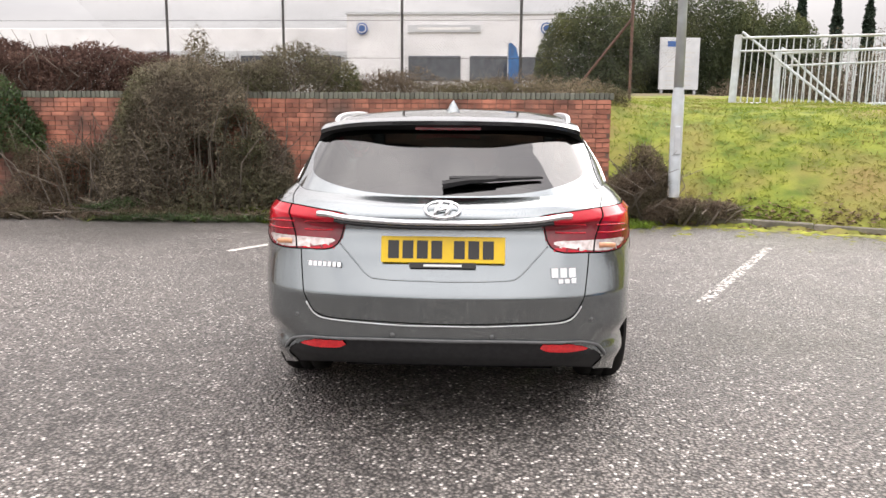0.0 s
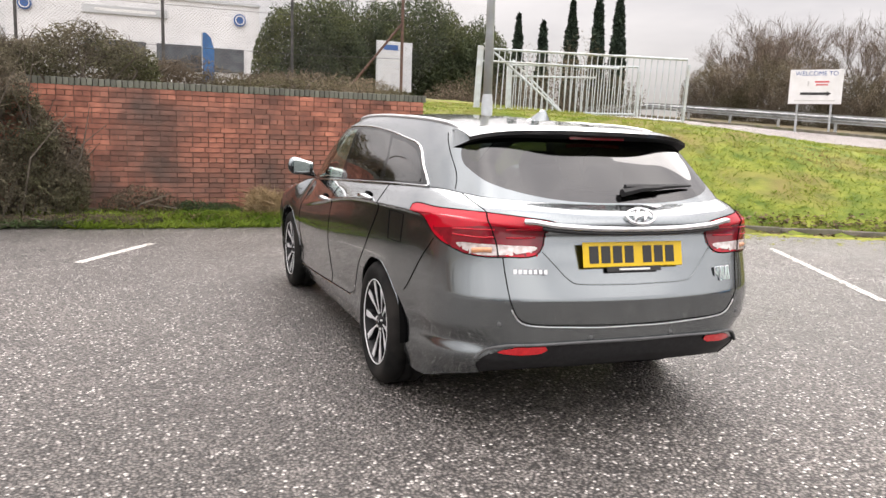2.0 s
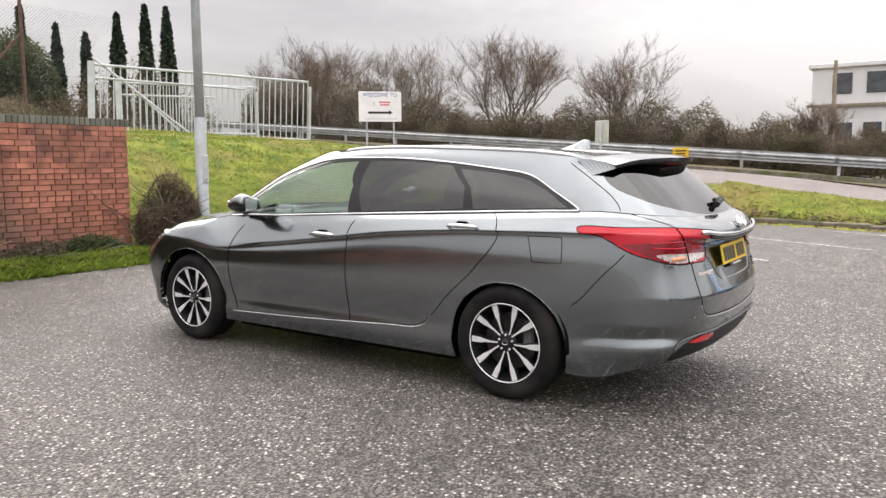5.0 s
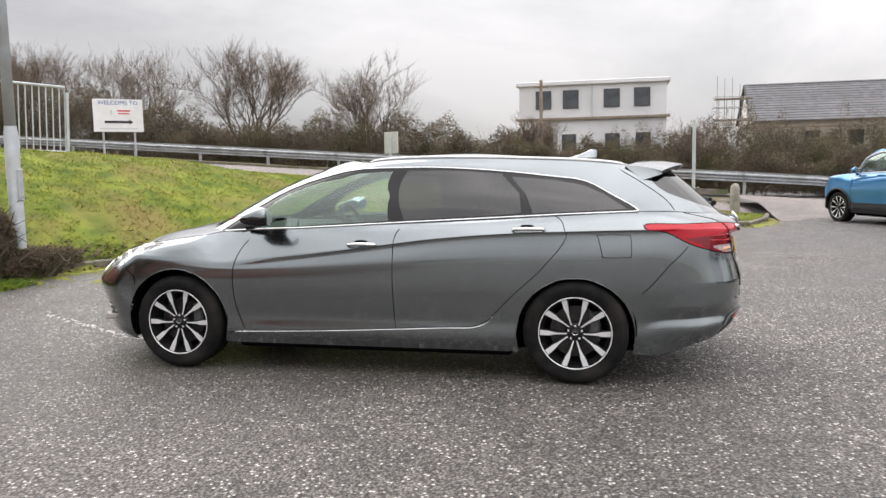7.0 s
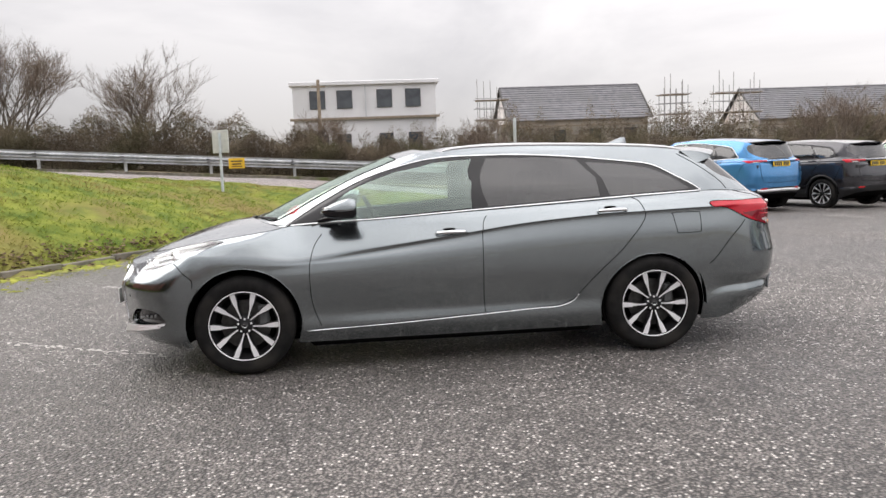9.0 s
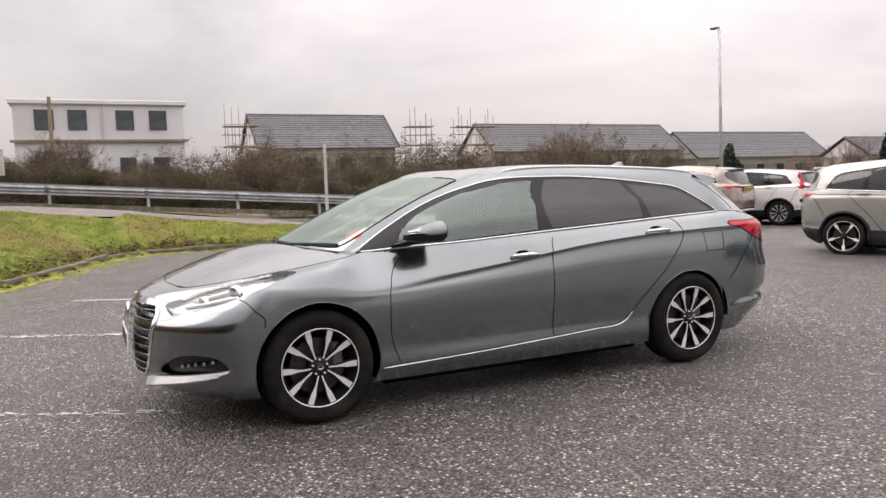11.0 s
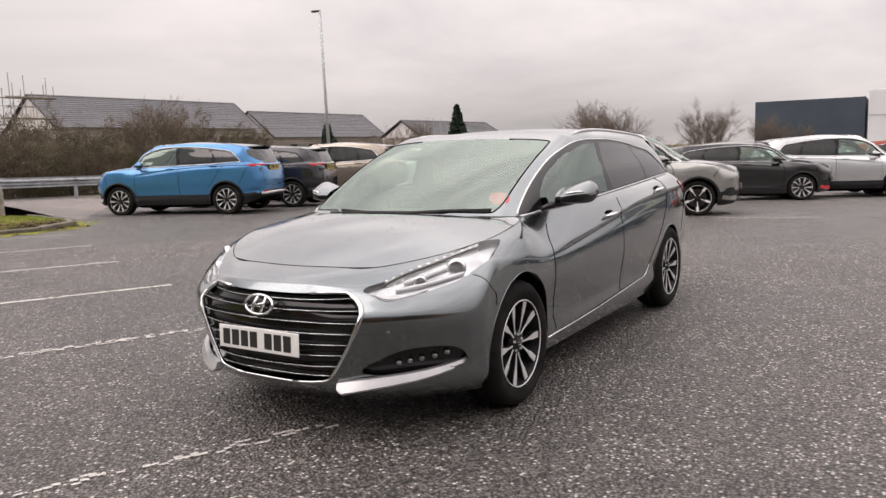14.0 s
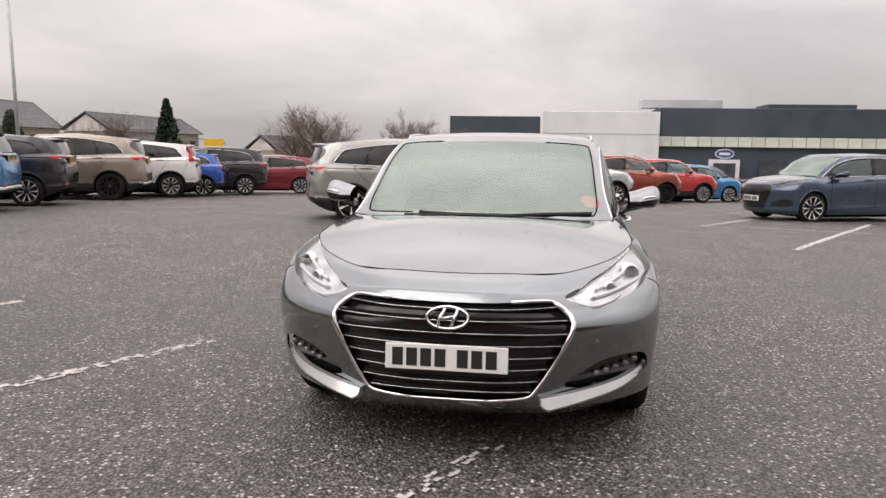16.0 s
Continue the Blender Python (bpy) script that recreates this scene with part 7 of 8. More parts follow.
                vs.append((s * (ox - 0.012 + 0.192 * t - 0.035 * nose * t), cy_ + yy * (2.3 if yy > 0 else 1), cz_ - 0.022 * nose + hh * (1 - 0.35 * nose) * math.copysign(abs(s_) ** 0.8, s_) * (1.0 if s_ > 0 else 0.86)))
        up, low, back = [], [], []
        for i in range(T - 1):
            for k2 in range(K):
                f = (i * K + k2, i * K + (k2 + 1) % K, i * K + K + (k2 + 1) % K, i * K + K + k2)
                a = 360 * (k2 + 0.5) / K
                (back if 118 < a < 242 and 1 < i < T - 4 else up if 14 < a < 180 else low).append(f if s > 0 else f[::-1])
        ends = tuple(range((T - 1) * K, T * K))
        up.append(ends if s > 0 else ends[::-1])
        for nm, ff, mm in (("cap", up, P_), ("lower_shell", low, M_GLOSSBLACK), ("mirror_glass", back, M_CHROME)):
            gg = Geo()
            used = sorted({j for f in ff for j in f})
            at_ = {j: n for n, j in enumerate(used)}
            gg.v, gg.f = [vs[j] for j in used], [tuple(at_[j] for j in f) for f in ff]
            gg.put(nm, mm, mr, smooth=True)
        Geo().tube([(s * (ox - 0.070), oy + 0.190, oz - 0.062), (s * (ox - 0.03), oy + 0.09, oz - 0.040), (s * (ox + 0.05), oy + 0.03, oz - 0.024)], [0.014, 0.024, 0.026], 8).put("arm", M_GLOSSBLACK, mr, smooth=True)
        if hero:
            pts = [vs[i * K + 2] for i in range(6, T - 1)]
            Geo().tube([(x + s * 0.001, y + 0.001, z) for x, y, z in pts], [0.004] + [0.0075] * (len(pts) - 2) + [0.004], 6).put("indicator", M_CHROME, mr, smooth=True)
    # handles and shut lines
    gaps = {"S": [
        (body, [(.9, 2.25, .955), (.9, 2.31, .79), (.9, 2.33, .64), (.9, 2.32, .45), (.9, 2.27, .30)]),
        (body, [(.9, 1.14, 1.018), (.9, 1.17, .92), (.9, 1.18, .69), (.9, 1.18, .42), (.9, 1.17, .325)]),
        (body, [(.9, .66, .352), (.9, .57, .385), (.9, .50, .45), (.9, .35, .60), (.9, .2, .74), (.9, .09, .87), (.9, .05, .95), (.85, .08, 1.02), (.77, .14, 1.066)]),
        (body, [(.9, 2.28, .268), (.9, 1.73, .298), (.9, 1.17, .328), (.9, .66, .352)]),
        (body, [(.80, -.67, .87), (.83, -.55, .74), (.86, -.40, .585)]),
        (body, [(.83, 3.17, .72), (.87, 3.10, .665), (.885, 3.08, .60)]),
        (body, [(.665, -.885, 1.0), (.625, -.95, .87), (.609, -.973, .751), (.580, -1.0, .613), (.54, -1.01, .555), (.45, -1.02, .535), (.2, -1.04, .525), (0, -1.045, .522)]),
    ]}
    for net, pts in gaps["S"]:
        q = uvs(body0, pts, False, 6)
        for s in (1, -1):
            strip(net, q, s, 0.003 if hero else 0.005, 0.0, 4).put("shut_line", M_GAP, root)
    q = curve2(np.array([(u, 9.0) for u in np.linspace(0, 2.1, 8)] + [(u, 9.0) for u in np.linspace(2.3, 7.0, 14)]), False, 3)
    for s in (1, -1):
        strip(body, q, s, 0.0022 if hero else 0.004, 0.0, 4).put("shut_line", M_GAP, root)
    q = uvs(body0, [(.69, -.655, 1.07), (.685, -.75, 1.045), (.672, -.84, 1.02), (.662, -.89, 1.0)], False, 5)
    for s in (1, -1):
        strip(body, q, s, 0.0024, 0.0, 4).put("shut_line", M_GAP, root)
    q = uvs(cabin0, [(.70, -.60, 1.09), (.665, -.55, 1.15), (.635, -.40, 1.26), (.60, -.27, 1.345)], False, 5)
    for s in (1, -1):
        strip(cab, q, s, 0.0028, 0.0, 4).put("shut_line", M_GAP, root)
    hm = M_CHROME if hero else P_
    for (y, z) in ((1.385, .872), (.285, .967)):
        for s in (1, -1):
            u, v = body0.find((.86, y, z))
            p = body.at([u], [v])[0]
            nn = -body.normal([u], [v])[0]
            h = add("door_handle", None, root)
            pts = [(p[0] + 0.006, p[1] - 0.105, p[2] - 0.004), (p[0] + 0.030, p[1] - 0.085, p[2] + 0.002), (p[0] + 0.036, p[1], p[2] + 0.004), (p[0] + 0.030, p[1] + 0.085, p[2] + 0.0), (p[0] + 0.006, p[1] + 0.105, p[2] - 0.006)]
            Geo().tube([(s * a, b, d) for a, b, d in pts], [0.008, 0.012, 0.014, 0.012, 0.006], 8).put("grip", hm, h, smooth=True)
            if hero:
                soft_box((s * (p[0] - 0.012), p[1], p[2] - 0.018), (0.03, 0.13, 0.062), None, 2.2, 8).put("cup", M_GREY, h, smooth=True)
                # black pad stands in for the shade in the top of the cup
                soft_box((s * (p[0] - 0.004), p[1] + 0.01, p[2] + 0.020), (0.03, 0.085, 0.018), None, 2.2, 6).put("shadow_gap", M_GAP, h, smooth=True)
    if not hero:
        top = cab.at(np.linspace(12.6, 16, 12), np.full(12, 4.0))
        row = np.vstack([top * (-1, 1, 1), top[::-1][1:]])
        g = Geo()
        for a, b, c_ in row:
            k_ = 1 - (abs(a) / top[0][0]) ** 4
            g.v += [(a, b + 0.07, c_ + 0.012), (a, b - 0.13 * (0.35 + 0.65 * k_), c_ + 0.004), (a, b - 0.13 * (0.35 + 0.65 * k_), c_ - 0.022), (a, b - 0.01, c_ - 0.035)]
        g.f = [(i * 4 + j, i * 4 + (j + 1) % 4, i * 4 + 4 + (j + 1) % 4, i * 4 + 4 + j) for i in range(len(row) - 1) for j in range(4)]
        g.put("tailgate_spoiler", spec.get("spoiler", P_), root, smooth=False)
        if spec.get("lip") is M_SATIN:
            for s in (1, -1):
                strip(body, np.array([(u, 1.35) for u in np.linspace(16.4, 19, 10)]), s, 0.035, -0.012, 6).put("rear_skid_trim", M_SATIN, root, smooth=True)
    # plates and emblems
    ry = body.at([19.0], [5.3])[0]
    fy = body.at([0.0], [2.75])[0]
    if hero:
        number_plate(root, (0, -1.016, .832), -12, M_YPLATE, -1)
        number_plate(root, (0, 3.752, .478), -2, M_WPLATE, 1)
    else:
        number_plate(root, (0, ry[1] - 0.03, ry[2]), -6, M_YPLATE, -1)
        number_plate(root, (0, fy[1] + 0.012, fy[2]), 0, M_WPLATE, 1)
    return root, body, cab, (U, V, F, lab, k)


HERO = dict(paint=M_GREY, half=0.912, wb=2.77, fo=0.965, ro=1.066, tyre=0.33, rim=0.226, arch=0.374, arch_z=0.335, clear=0.205)
car, body, cab, _ = build_car("estate_car", "steel-grey metallic estate car parked across the bays", Matrix(), HERO, True)

# fine parts of the estate car
# grille: bars between chrome-edged sides
gv = [body.find((0, 3.7, z))[1] for z in (.675, .625, .575, .525, .475, .425, .375, .33)]
gp = UV["grille"]
for v in gv:
    us = [u for u in np.linspace(0, 3, 240) if inside(gp, np.array([u + 0.03]), np.array([v]))[0]]
    umax = max(us) if us else 1.5
    q = np.array([(u, v) for u in np.linspace(0, umax, 22)])
    p = body.at(q[:, 0], q[:, 1]) + (0, -0.014, 0)
    pts = [(-a, b, c) for a, b, c in p[::-1]] + [tuple(k) for k in p[1:]]
    g = Geo()
    n0 = len(pts)
    for a, b, c in pts:
        g.v += [(a, b - 0.02, c + 0.012), (a, b + 0.008, c + 0.004), (a, b + 0.008, c - 0.004), (a, b - 0.02, c - 0.014)]
    g.f = [(i * 4 + j, i * 4 + j + 1, i * 4 + 5 + j, i * 4 + 4 + j) for i in range(n0 - 1) for j in range(3)]
    g.put("grille_bar", M_GLOSSBLACK, car, smooth=False)
    Geo().tube([(a, b + 0.009, c + 0.001) for a, b, c in pts], 0.0016, 5).put("grille_bar_edge", M_CHROME, car, smooth=True)
for s in (1, -1):
    q = gp[2:-1]
    m = len(q)
    rr = [0.006 + 0.007 * (1 if 0.22 < i / m < 0.5 else 0.25) for i in range(m)]
    p = body.at(q[:, 0], q[:, 1]) - body.normal(q[:, 0], q[:, 1]) * 0.002
    Geo().tube([tuple(k) for k in p * (s, 1, 1)], rr, 7).put("grille_surround", M_CHROME, car, smooth=True)
q = np.array([(u, gp[-1][1]) for u in np.linspace(0, gp[-3][0], 12)])
p = body.at(q[:, 0], q[:, 1])
Geo().tube([(-a, b + 0.002, c) for a, b, c in p[::-1]] + [(a, b + 0.002, c) for a, b, c in p[1:]], 0.006, 6).put("grille_lower_edge", M_CHROME, car, smooth=True)
oval_emblem(car, (0, 3.728, .645), -14, 1)
oval_emblem(car, (0, -1.048, 1.003), -28, -1, 0.072, 0.036)
# headlamp internals
for s in (1, -1):
    hl = [o for o in car.children if o.name.startswith("headlamp")][0 if s > 0 else 1]
    for px, py, pz, r in ((.775, 3.20, .762, .046), (.68, 3.37, .735, .032)):
        u, v = body.find((px, py, pz))
        c = body.at([u], [v])[0] + body.normal([u], [v])[0] * 0.022
        lamp = Geo().lathe([(0, .012), (r * .62, .008), (r * .66, .0)], 24, "y").put("projector", M_GLOSSBLACK, hl, smooth=True)
        ring = Geo().lathe([(r * .66, .002), (r * .74, .012), (r, .006), (r * 1.08, -.02)], 24, "y").put("projector_ring", M_CHROME, hl, smooth=True)
        lamp.matrix_basis = ring.matrix_basis = pose(s * c[0], c[1], c[2], 0, 0, -s * 30)
    for pts in ([(.60, 3.46, .705), (.70, 3.35, .712), (.80, 3.18, .735)], [(.62, 3.42, .742), (.70, 3.31, .768), (.76, 3.20, .79)]):
        q = curve2(np.array([body.find(p) for p in pts]), False, 8)
        p = body.at(q[:, 0], q[:, 1]) + body.normal(q[:, 0], q[:, 1]) * 0.02
        Geo().tube([tuple(k) for k in p * (s, 1, 1)], [.003] + [.010] * (len(p) - 2) + [.003], 6).put("reflector_fin", M_SATIN, hl, smooth=True)
    q = curve2(np.array([body.find(p) for p in [(.545, 3.46, .750), (.632, 3.33, .796), (.718, 3.17, .834), (.782, 3.0, .868)]]), False, 8)
    p = body.at(q[:, 0], q[:, 1]) + body.normal(q[:, 0], q[:, 1]) * 0.014
    Geo().tube([tuple(k) for k in p * (s, 1, 1)], 0.007, 6).put("light_guide", M_SATIN, hl, smooth=True)
    for c in p[1::2]:
        soft_box((s * c[0], c[1] + 0.005, c[2] + 0.002), (.013, .012, .007), None, 3, 5).put("daylight_led", M_DRL, hl, smooth=True)
    q = curve2(np.array([body.find(p) for p in [(.52, 3.535, .70), (.61, 3.50, .675), (.72, 3.37, .695)]]), False, 8)
    p = body.at(q[:, 0], q[:, 1]) + body.normal(q[:, 0], q[:, 1]) * 0.016
    Geo().tube([tuple(k) for k in p * (s, 1, 1)], 0.006, 6).put("light_guide", M_SATIN, hl, smooth=True)
    for i in range(5):
        u, v = body.find((.64 + i * .035, 3.53 - i * .045, .375 + i * .012))
        p = body.at([u], [v])[0]
        soft_box((s * p[0], p[1] - .022, p[2]), (.028, .02, .022), None, 3, 6).put("fog_led", M_FOGLED, car, smooth=True)
    u, v = body.find((.64, -1.0, .54))
    for (x, z) in ((.636, .535), (.21, .475)):
        u, v = body.find((x, -1.0, z))
        p = body.at([u], [v])[0]
        Geo().lathe([(0, .004), (.009, .003), (.011, -.002)], 12, "y").put("parking_sensor", M_GREYPLASTIC, car, smooth=True).matrix_basis = pose(s * p[0], p[1], p[2], 0, 0, 180)
    u, v = body.find((.62, 3.55, .54))
    p = body.at([u], [v])[0]
    Geo().lathe([(0, .004), (.009, .003), (.011, -.002)], 12, "y").put("parking_sensor", M_GREYPLASTIC, car, smooth=True).matrix_basis = pose(s * p[0], p[1], p[2], 0, 0, -s * 35)
    # sill trim, fuel flap, roof rails, bumper trims
    q = uvs(body, [(.9, 2.38, .262), (.9, 1.73, .291), (.9, 1.17, .321), (.9, .85, .339), (.9, .66, .346), (.9, .57, .378), (.9, .53, .42)], False, 6)
    strip(body, q, s, [0.004] * (len(q) - 8) + [0.003] * 8, 0.002, 6).put("sill_trim", M_CHROME, car, smooth=True)
    p = [tuple(k) for k in roof_sheet(cab)[1][3:35:2]]
    rail = [(s * (a - 0.012), b, c + (0.010 if 1 < i < len(p) - 2 else (0.007 if i in (1, len(p) - 2) else 0.0))) for i, (a, b, c) in enumerate(p)]
    Geo().tube(rail, [0.008] + [0.012] * (len(rail) - 2) + [0.008], 8).put("roof_rail", M_BLADE_SILVER, car, smooth=True)
    q = uvs(body, [(.52, -1.012, .447), (.60, -.985, .440), (.665, -.935, .415), (.70, -.90, .37)], False, 6)
    strip(body, q, s, 0.007, 0.006, 6).put("bumper_trim", M_GREYPLASTIC, car, smooth=True)
    q = uvs(cab, [(.62, 1.75, 1.31), (.66, 2.1, 1.18), (.71, 2.42, 1.02)], False, 5)
    # tail lamp outline and inner light bars
    q = UV["tail"]
    strip(body, q, s, 0.0034, 0.002, 4, True).put("tail_lamp_seal", M_GAP, car)
    strip(body, uvs(body, [(.668, -.885, 1.003), (.655, -.915, .94), (.640, -.935, .88), (.632, -.945, .823)], False, 6), s, 0.0034, 0.004, 5).put("lamp_split_line", M_GAP, car)
    tl = [o for o in car.children if o.name.startswith("tail_lamp") and o.type == "EMPTY"][0 if s > 0 else 1]
    for pts in ([(.76, -.79, .925), (.70, -.88, .935), (.645, -.925, .935)], [(.76, -.79, .905), (.70, -.88, .902), (.645, -.925, .903)], [(.60, -.95, .935), (.52, -.98, .932), (.45, -1.0, .928)], [(.60, -.95, .903), (.53, -.975, .905), (.47, -.99, .908)]):
        strip(body, uvs(body, pts, False, 6), s, 0.004, 0.003, 6).put("light_bar", M_RED, tl, smooth=True)
    strip(body, uvs(body, [(.72, -.875, .848), (.68, -.91, .850), (.655, -.925, .852)], False, 4), s, 0.016, -0.006, 6).put("amber_insert", M_AMBER, tl, smooth=True)
# flush fuel flap on the near flank
q = uvs(body, [(.85, -.145, .945), (.85, -.315, .943), (.85, -.333, .925), (.85, -.336, .825), (.85, -.32, .806), (.85, -.18, .803), (.85, -.162, .82), (.85, -.14, .93)], True, 5)
strip(body, q, -1, 0.0024, 0.0, 4, True).put("fuel_flap_line", M_GAP, car)
# chrome bar across the tailgate, plate recess edge, trims
q = uvs(body, [(0, -1.05, .958), (.2, -1.045, .958), (.38, -1.02, .962), (.48, -.99, .968), (.535, -.975, .972)], False, 6)
p = body.at(q[:, 0], q[:, 1]) - body.normal(q[:, 0], q[:, 1]) * 0.010
L = [(-a, b, c) for a, b, c in p[::-1]] + [tuple(k) for k in p[1:]]
Geo().tube(L, [0.004] + [0.013] * (len(L) - 2) + [0.004], 8).put("tailgate_chrome_bar", M_CHROME, car, smooth=True)
Geo().tube([(a, b + 0.006, c - 0.02) for a, b, c in L[8:-8]], 0.010, 6).put("tailgate_bar_shadow", M_GLOSSBLACK, car, smooth=True)
q = uvs(body, [(0, -1.03, .698), (.26, -1.02, .700), (.32, -1.01, .722), (.38, -1.0, .785), (.44, -.995, .85)], False, 5)
p = body.at(q[:, 0], q[:, 1]) - body.normal(q[:, 0], q[:, 1]) * 0.0
Geo().tube([(-a, b, c) for a, b, c in p[::-1]] + [tuple(k) for k in p[1:]], 0.0035, 5).put("recess_edge", M_GREY, car, smooth=True)
q = uvs(body, [(0, -1.06, .447), (.3, -1.05, .449), (.52, -1.012, .447)], False, 6)
p = body.at(q[:, 0], q[:, 1]) - body.normal(q[:, 0], q[:, 1]) * 0.006
Geo().tube([(-a, b, c) for a, b, c in p[::-1]] + [tuple(k) for k in p[1:]], 0.007, 6).put("bumper_trim", M_GREYPLASTIC, car, smooth=True)
for x, z, w, h, m in ((-.505, .765, .155, .022, M_CHROME), (.505, .742, .115, .042, M_CHROME), (.52, .706, .085, .020, M_CHROME)):
    u, v = body.find((abs(x), -1.0, z))
    p = body.at([u], [v])[0]
    bd = add("badge", None, car, at=pose(math.copysign(p[0], x), p[1] - 0.003, p[2], -10, 0, -14 if x < 0 else 14))
    k = 7 if h < .03 and w > .1 else 3
    for i in range(k):
        Geo().box(((i - (k - 1) / 2) * w / k, 0, 0), (w / k * 0.78, 0.005, h), bevel=0.001).put("letter_bar", m, bd)
Geo().box((0, -1.030, .768), (.28, .006, .022), pose(0, 0, 0, -12, 0, 0)).put("dealer_strip", M_INK, car)
Geo().box((0, -1.034, .768), (.16, .004, .009), pose(0, 0, 0, -12, 0, 0)).put("dealer_print_bar", M_WPLATE, car)
# thin silver strip stands in for the highlight along the tailgate's lower edge
q = uvs(body, [(0, -1.045, .512), (.2, -1.04, .515), (.45, -1.02, .525), (.54, -1.01, .544), (.585, -1.0, .60)], False, 6)
p = body.at(q[:, 0], q[:, 1]) - body.normal(q[:, 0], q[:, 1]) * 0.001
Geo().tube([(-a, b, c) for a, b, c in p[::-1]] + [tuple(k) for k in p[1:]], 0.003, 5).put("tailgate_edge_line", M_BLADE_SILVER, car, smooth=True)
# spoiler
g, gu = Geo(), Geo()
n, m = 22, 8
for geo, under in ((g, 0), (gu, 1)):
    for i in range(m + 1):
        t = i / m
        for j in range(-n, n + 1):
            w = j / n
            a = abs(w)
            x = 0.612 * w
            yt, zt = -0.70 + 0.17 * a ** 2.4, 1.372 - 0.012 * a ** 2 - 0.03 * a ** 6
            if not under:
                y0, z0 = -0.40 + 0.10 * a ** 2.4, 1.398 - 0.032 * a ** 2.5
                y, z = y0 + (yt - y0) * t, z0 + (zt - z0) * t + 0.012 * math.sin(math.pi * t)
            else:
                y0, z0 = -0.55 + 0.14 * a ** 2, 1.315 - 0.040 * a ** 4
                y, z = y0 + (yt - y0) * t, z0 + (zt - 0.018 - z0) * t
                x = (0.648 - 0.036 * t) * w
            geo.v.append((x, y, z))
    W = 2 * n + 1
    for i in range(m):
        for j in range(2 * n):
            q = (i * W + j, i * W + W + j, i * W + W + j + 1, i * W + j + 1)
            geo.f.append(q if not under else q[::-1])
base = len(g.v)
W = 2 * n + 1
lip = [(x, y, z - 0.018) for x, y, z in g.v[m * W:(m + 1) * W]]
gl = Geo()
gl.v = g.v[m * W:(m + 1) * W] + lip
gl.f = [(j, W + j, W + j + 1, j + 1) for j in range(2 * n)]
ge = Geo()
for s in (-1, 1):
    c0 = [g.v[i * W + (0 if s < 0 else 2 * n)] for i in range(m + 1)]
    c1 = [gu.v[i * W + (0 if s < 0 else 2 * n)] for i in range(m + 1)]
    b = len(ge.v)
    ge.v += c0 + c1
    ge.f += [(b + i, b + i + 1, b + m + 2 + i, b + m + 1 + i) if s > 0 else (b + i, b + m + 1 + i, b + m + 2 + i, b + i + 1) for i in range(m)]
sp = add("spoiler", None, car)
g.put("spoiler_top", M_GREY, sp, smooth=True)
for i in (0, 1):
    gs = Geo()
    gs.v = ge.v[i * (2 * m + 2):(i + 1) * (2 * m + 2)]
    gs.f = [tuple(k - i * (2 * m + 2) for k in f) for f in ge.f[i * m:(i + 1) * m]]
    gs.put("spoiler_end", M_GREY, sp)
gl.put("spoiler_lip", M_GLOSSBLACK, sp)
gu.put("spoiler_underside", M_PLASTIC, sp, smooth=True)
Geo().box((0, -0.645, 1.340), (0.30, 0.02, 0.016)).put("brake_light", M_DARKRED, sp)
# wipers, aerial, sticker
def on_cab(x, y, lift=0.012):
    u, v = cab.find((abs(x), y, np.interp(y, (-.93, -.6), (1.05, 1.33)) if y < 0 else np.interp(y, (1.7, 2.76), (1.42, .985))))
    p = cab.at([u], [v])[0] - cab.normal([u], [v])[0] * lift
    return (math.copysign(p[0], x), p[1], p[2])


rw = add("rear_wiper", None, car)
Geo().tube([on_cab(-0.01, -.895, .02), on_cab(.1, -.88, .03), on_cab(.22, -.87, .028)], [.02, .014, .010], 6).put("arm", M_PLASTIC, rw)
Geo().tube([on_cab(.02, -.87, .022), on_cab(.2, -.864, .024), on_cab(.42, -.838, .016)], [.014, .014, .006], 6).put("blade", M_PLASTIC, rw)
for a, b in (((.40, 2.715), (-.22, 2.735)), ((-.12, 2.748), (-.64, 2.59))):
    wp = add("windscreen_wiper", None, car)
    mid = ((a[0] + b[0]) / 2, (a[1] + b[1]) / 2 + 0.02)
    Geo().tube([on_cab(*a, .004), on_cab(*mid, .008), on_cab(*b, .006)], [.008, .006, .004], 6).put("arm", M_PLASTIC, wp)
    Geo().tube([on_cab(a[0] - .08, a[1] - .015, .006), on_cab(mid[0], mid[1] - 0.012, .006), on_cab(b[0], b[1] - .012, .006)], .006, 6).put("blade", M_PLASTIC, wp)
g = Geo()
for y, z, w in ((.10, 0, .030), (.03, .018, .022), (-.03, .042, .011), (-.058, .054, .004)):
    g.v += [(-w, y, z - .006), (0, y + .012, z), (w, y, z - .006), (w * 1.15, -.085, -.006 if z == 0 else z - .004), (-w * 1.15, -.085, -.006 if z == 0 else z - .004)]
g.f = [(i * 5 + j, i * 5 + (j + 1) % 5, i * 5 + 5 + (j + 1) % 5, i * 5 + 5 + j) for i in range(3) for j in range(5)] + [(15, 16, 17, 18, 19)]
g.put("aerial_fin", M_GREY, car, smooth=True, label="grey shark-fin aerial on the roof").matrix_basis = pose(0, -.02, 1.438)
st = Geo().lathe([(0, 0), (.058, 0), (.058, .002), (0, .002)], 28, "z").put("windscreen_sticker", M_STICKER, car)
u, v = cab.find((.615, 2.44, 1.06))
p, nn = cab.at([u], [v])[0], -cab.normal([u], [v])[0]
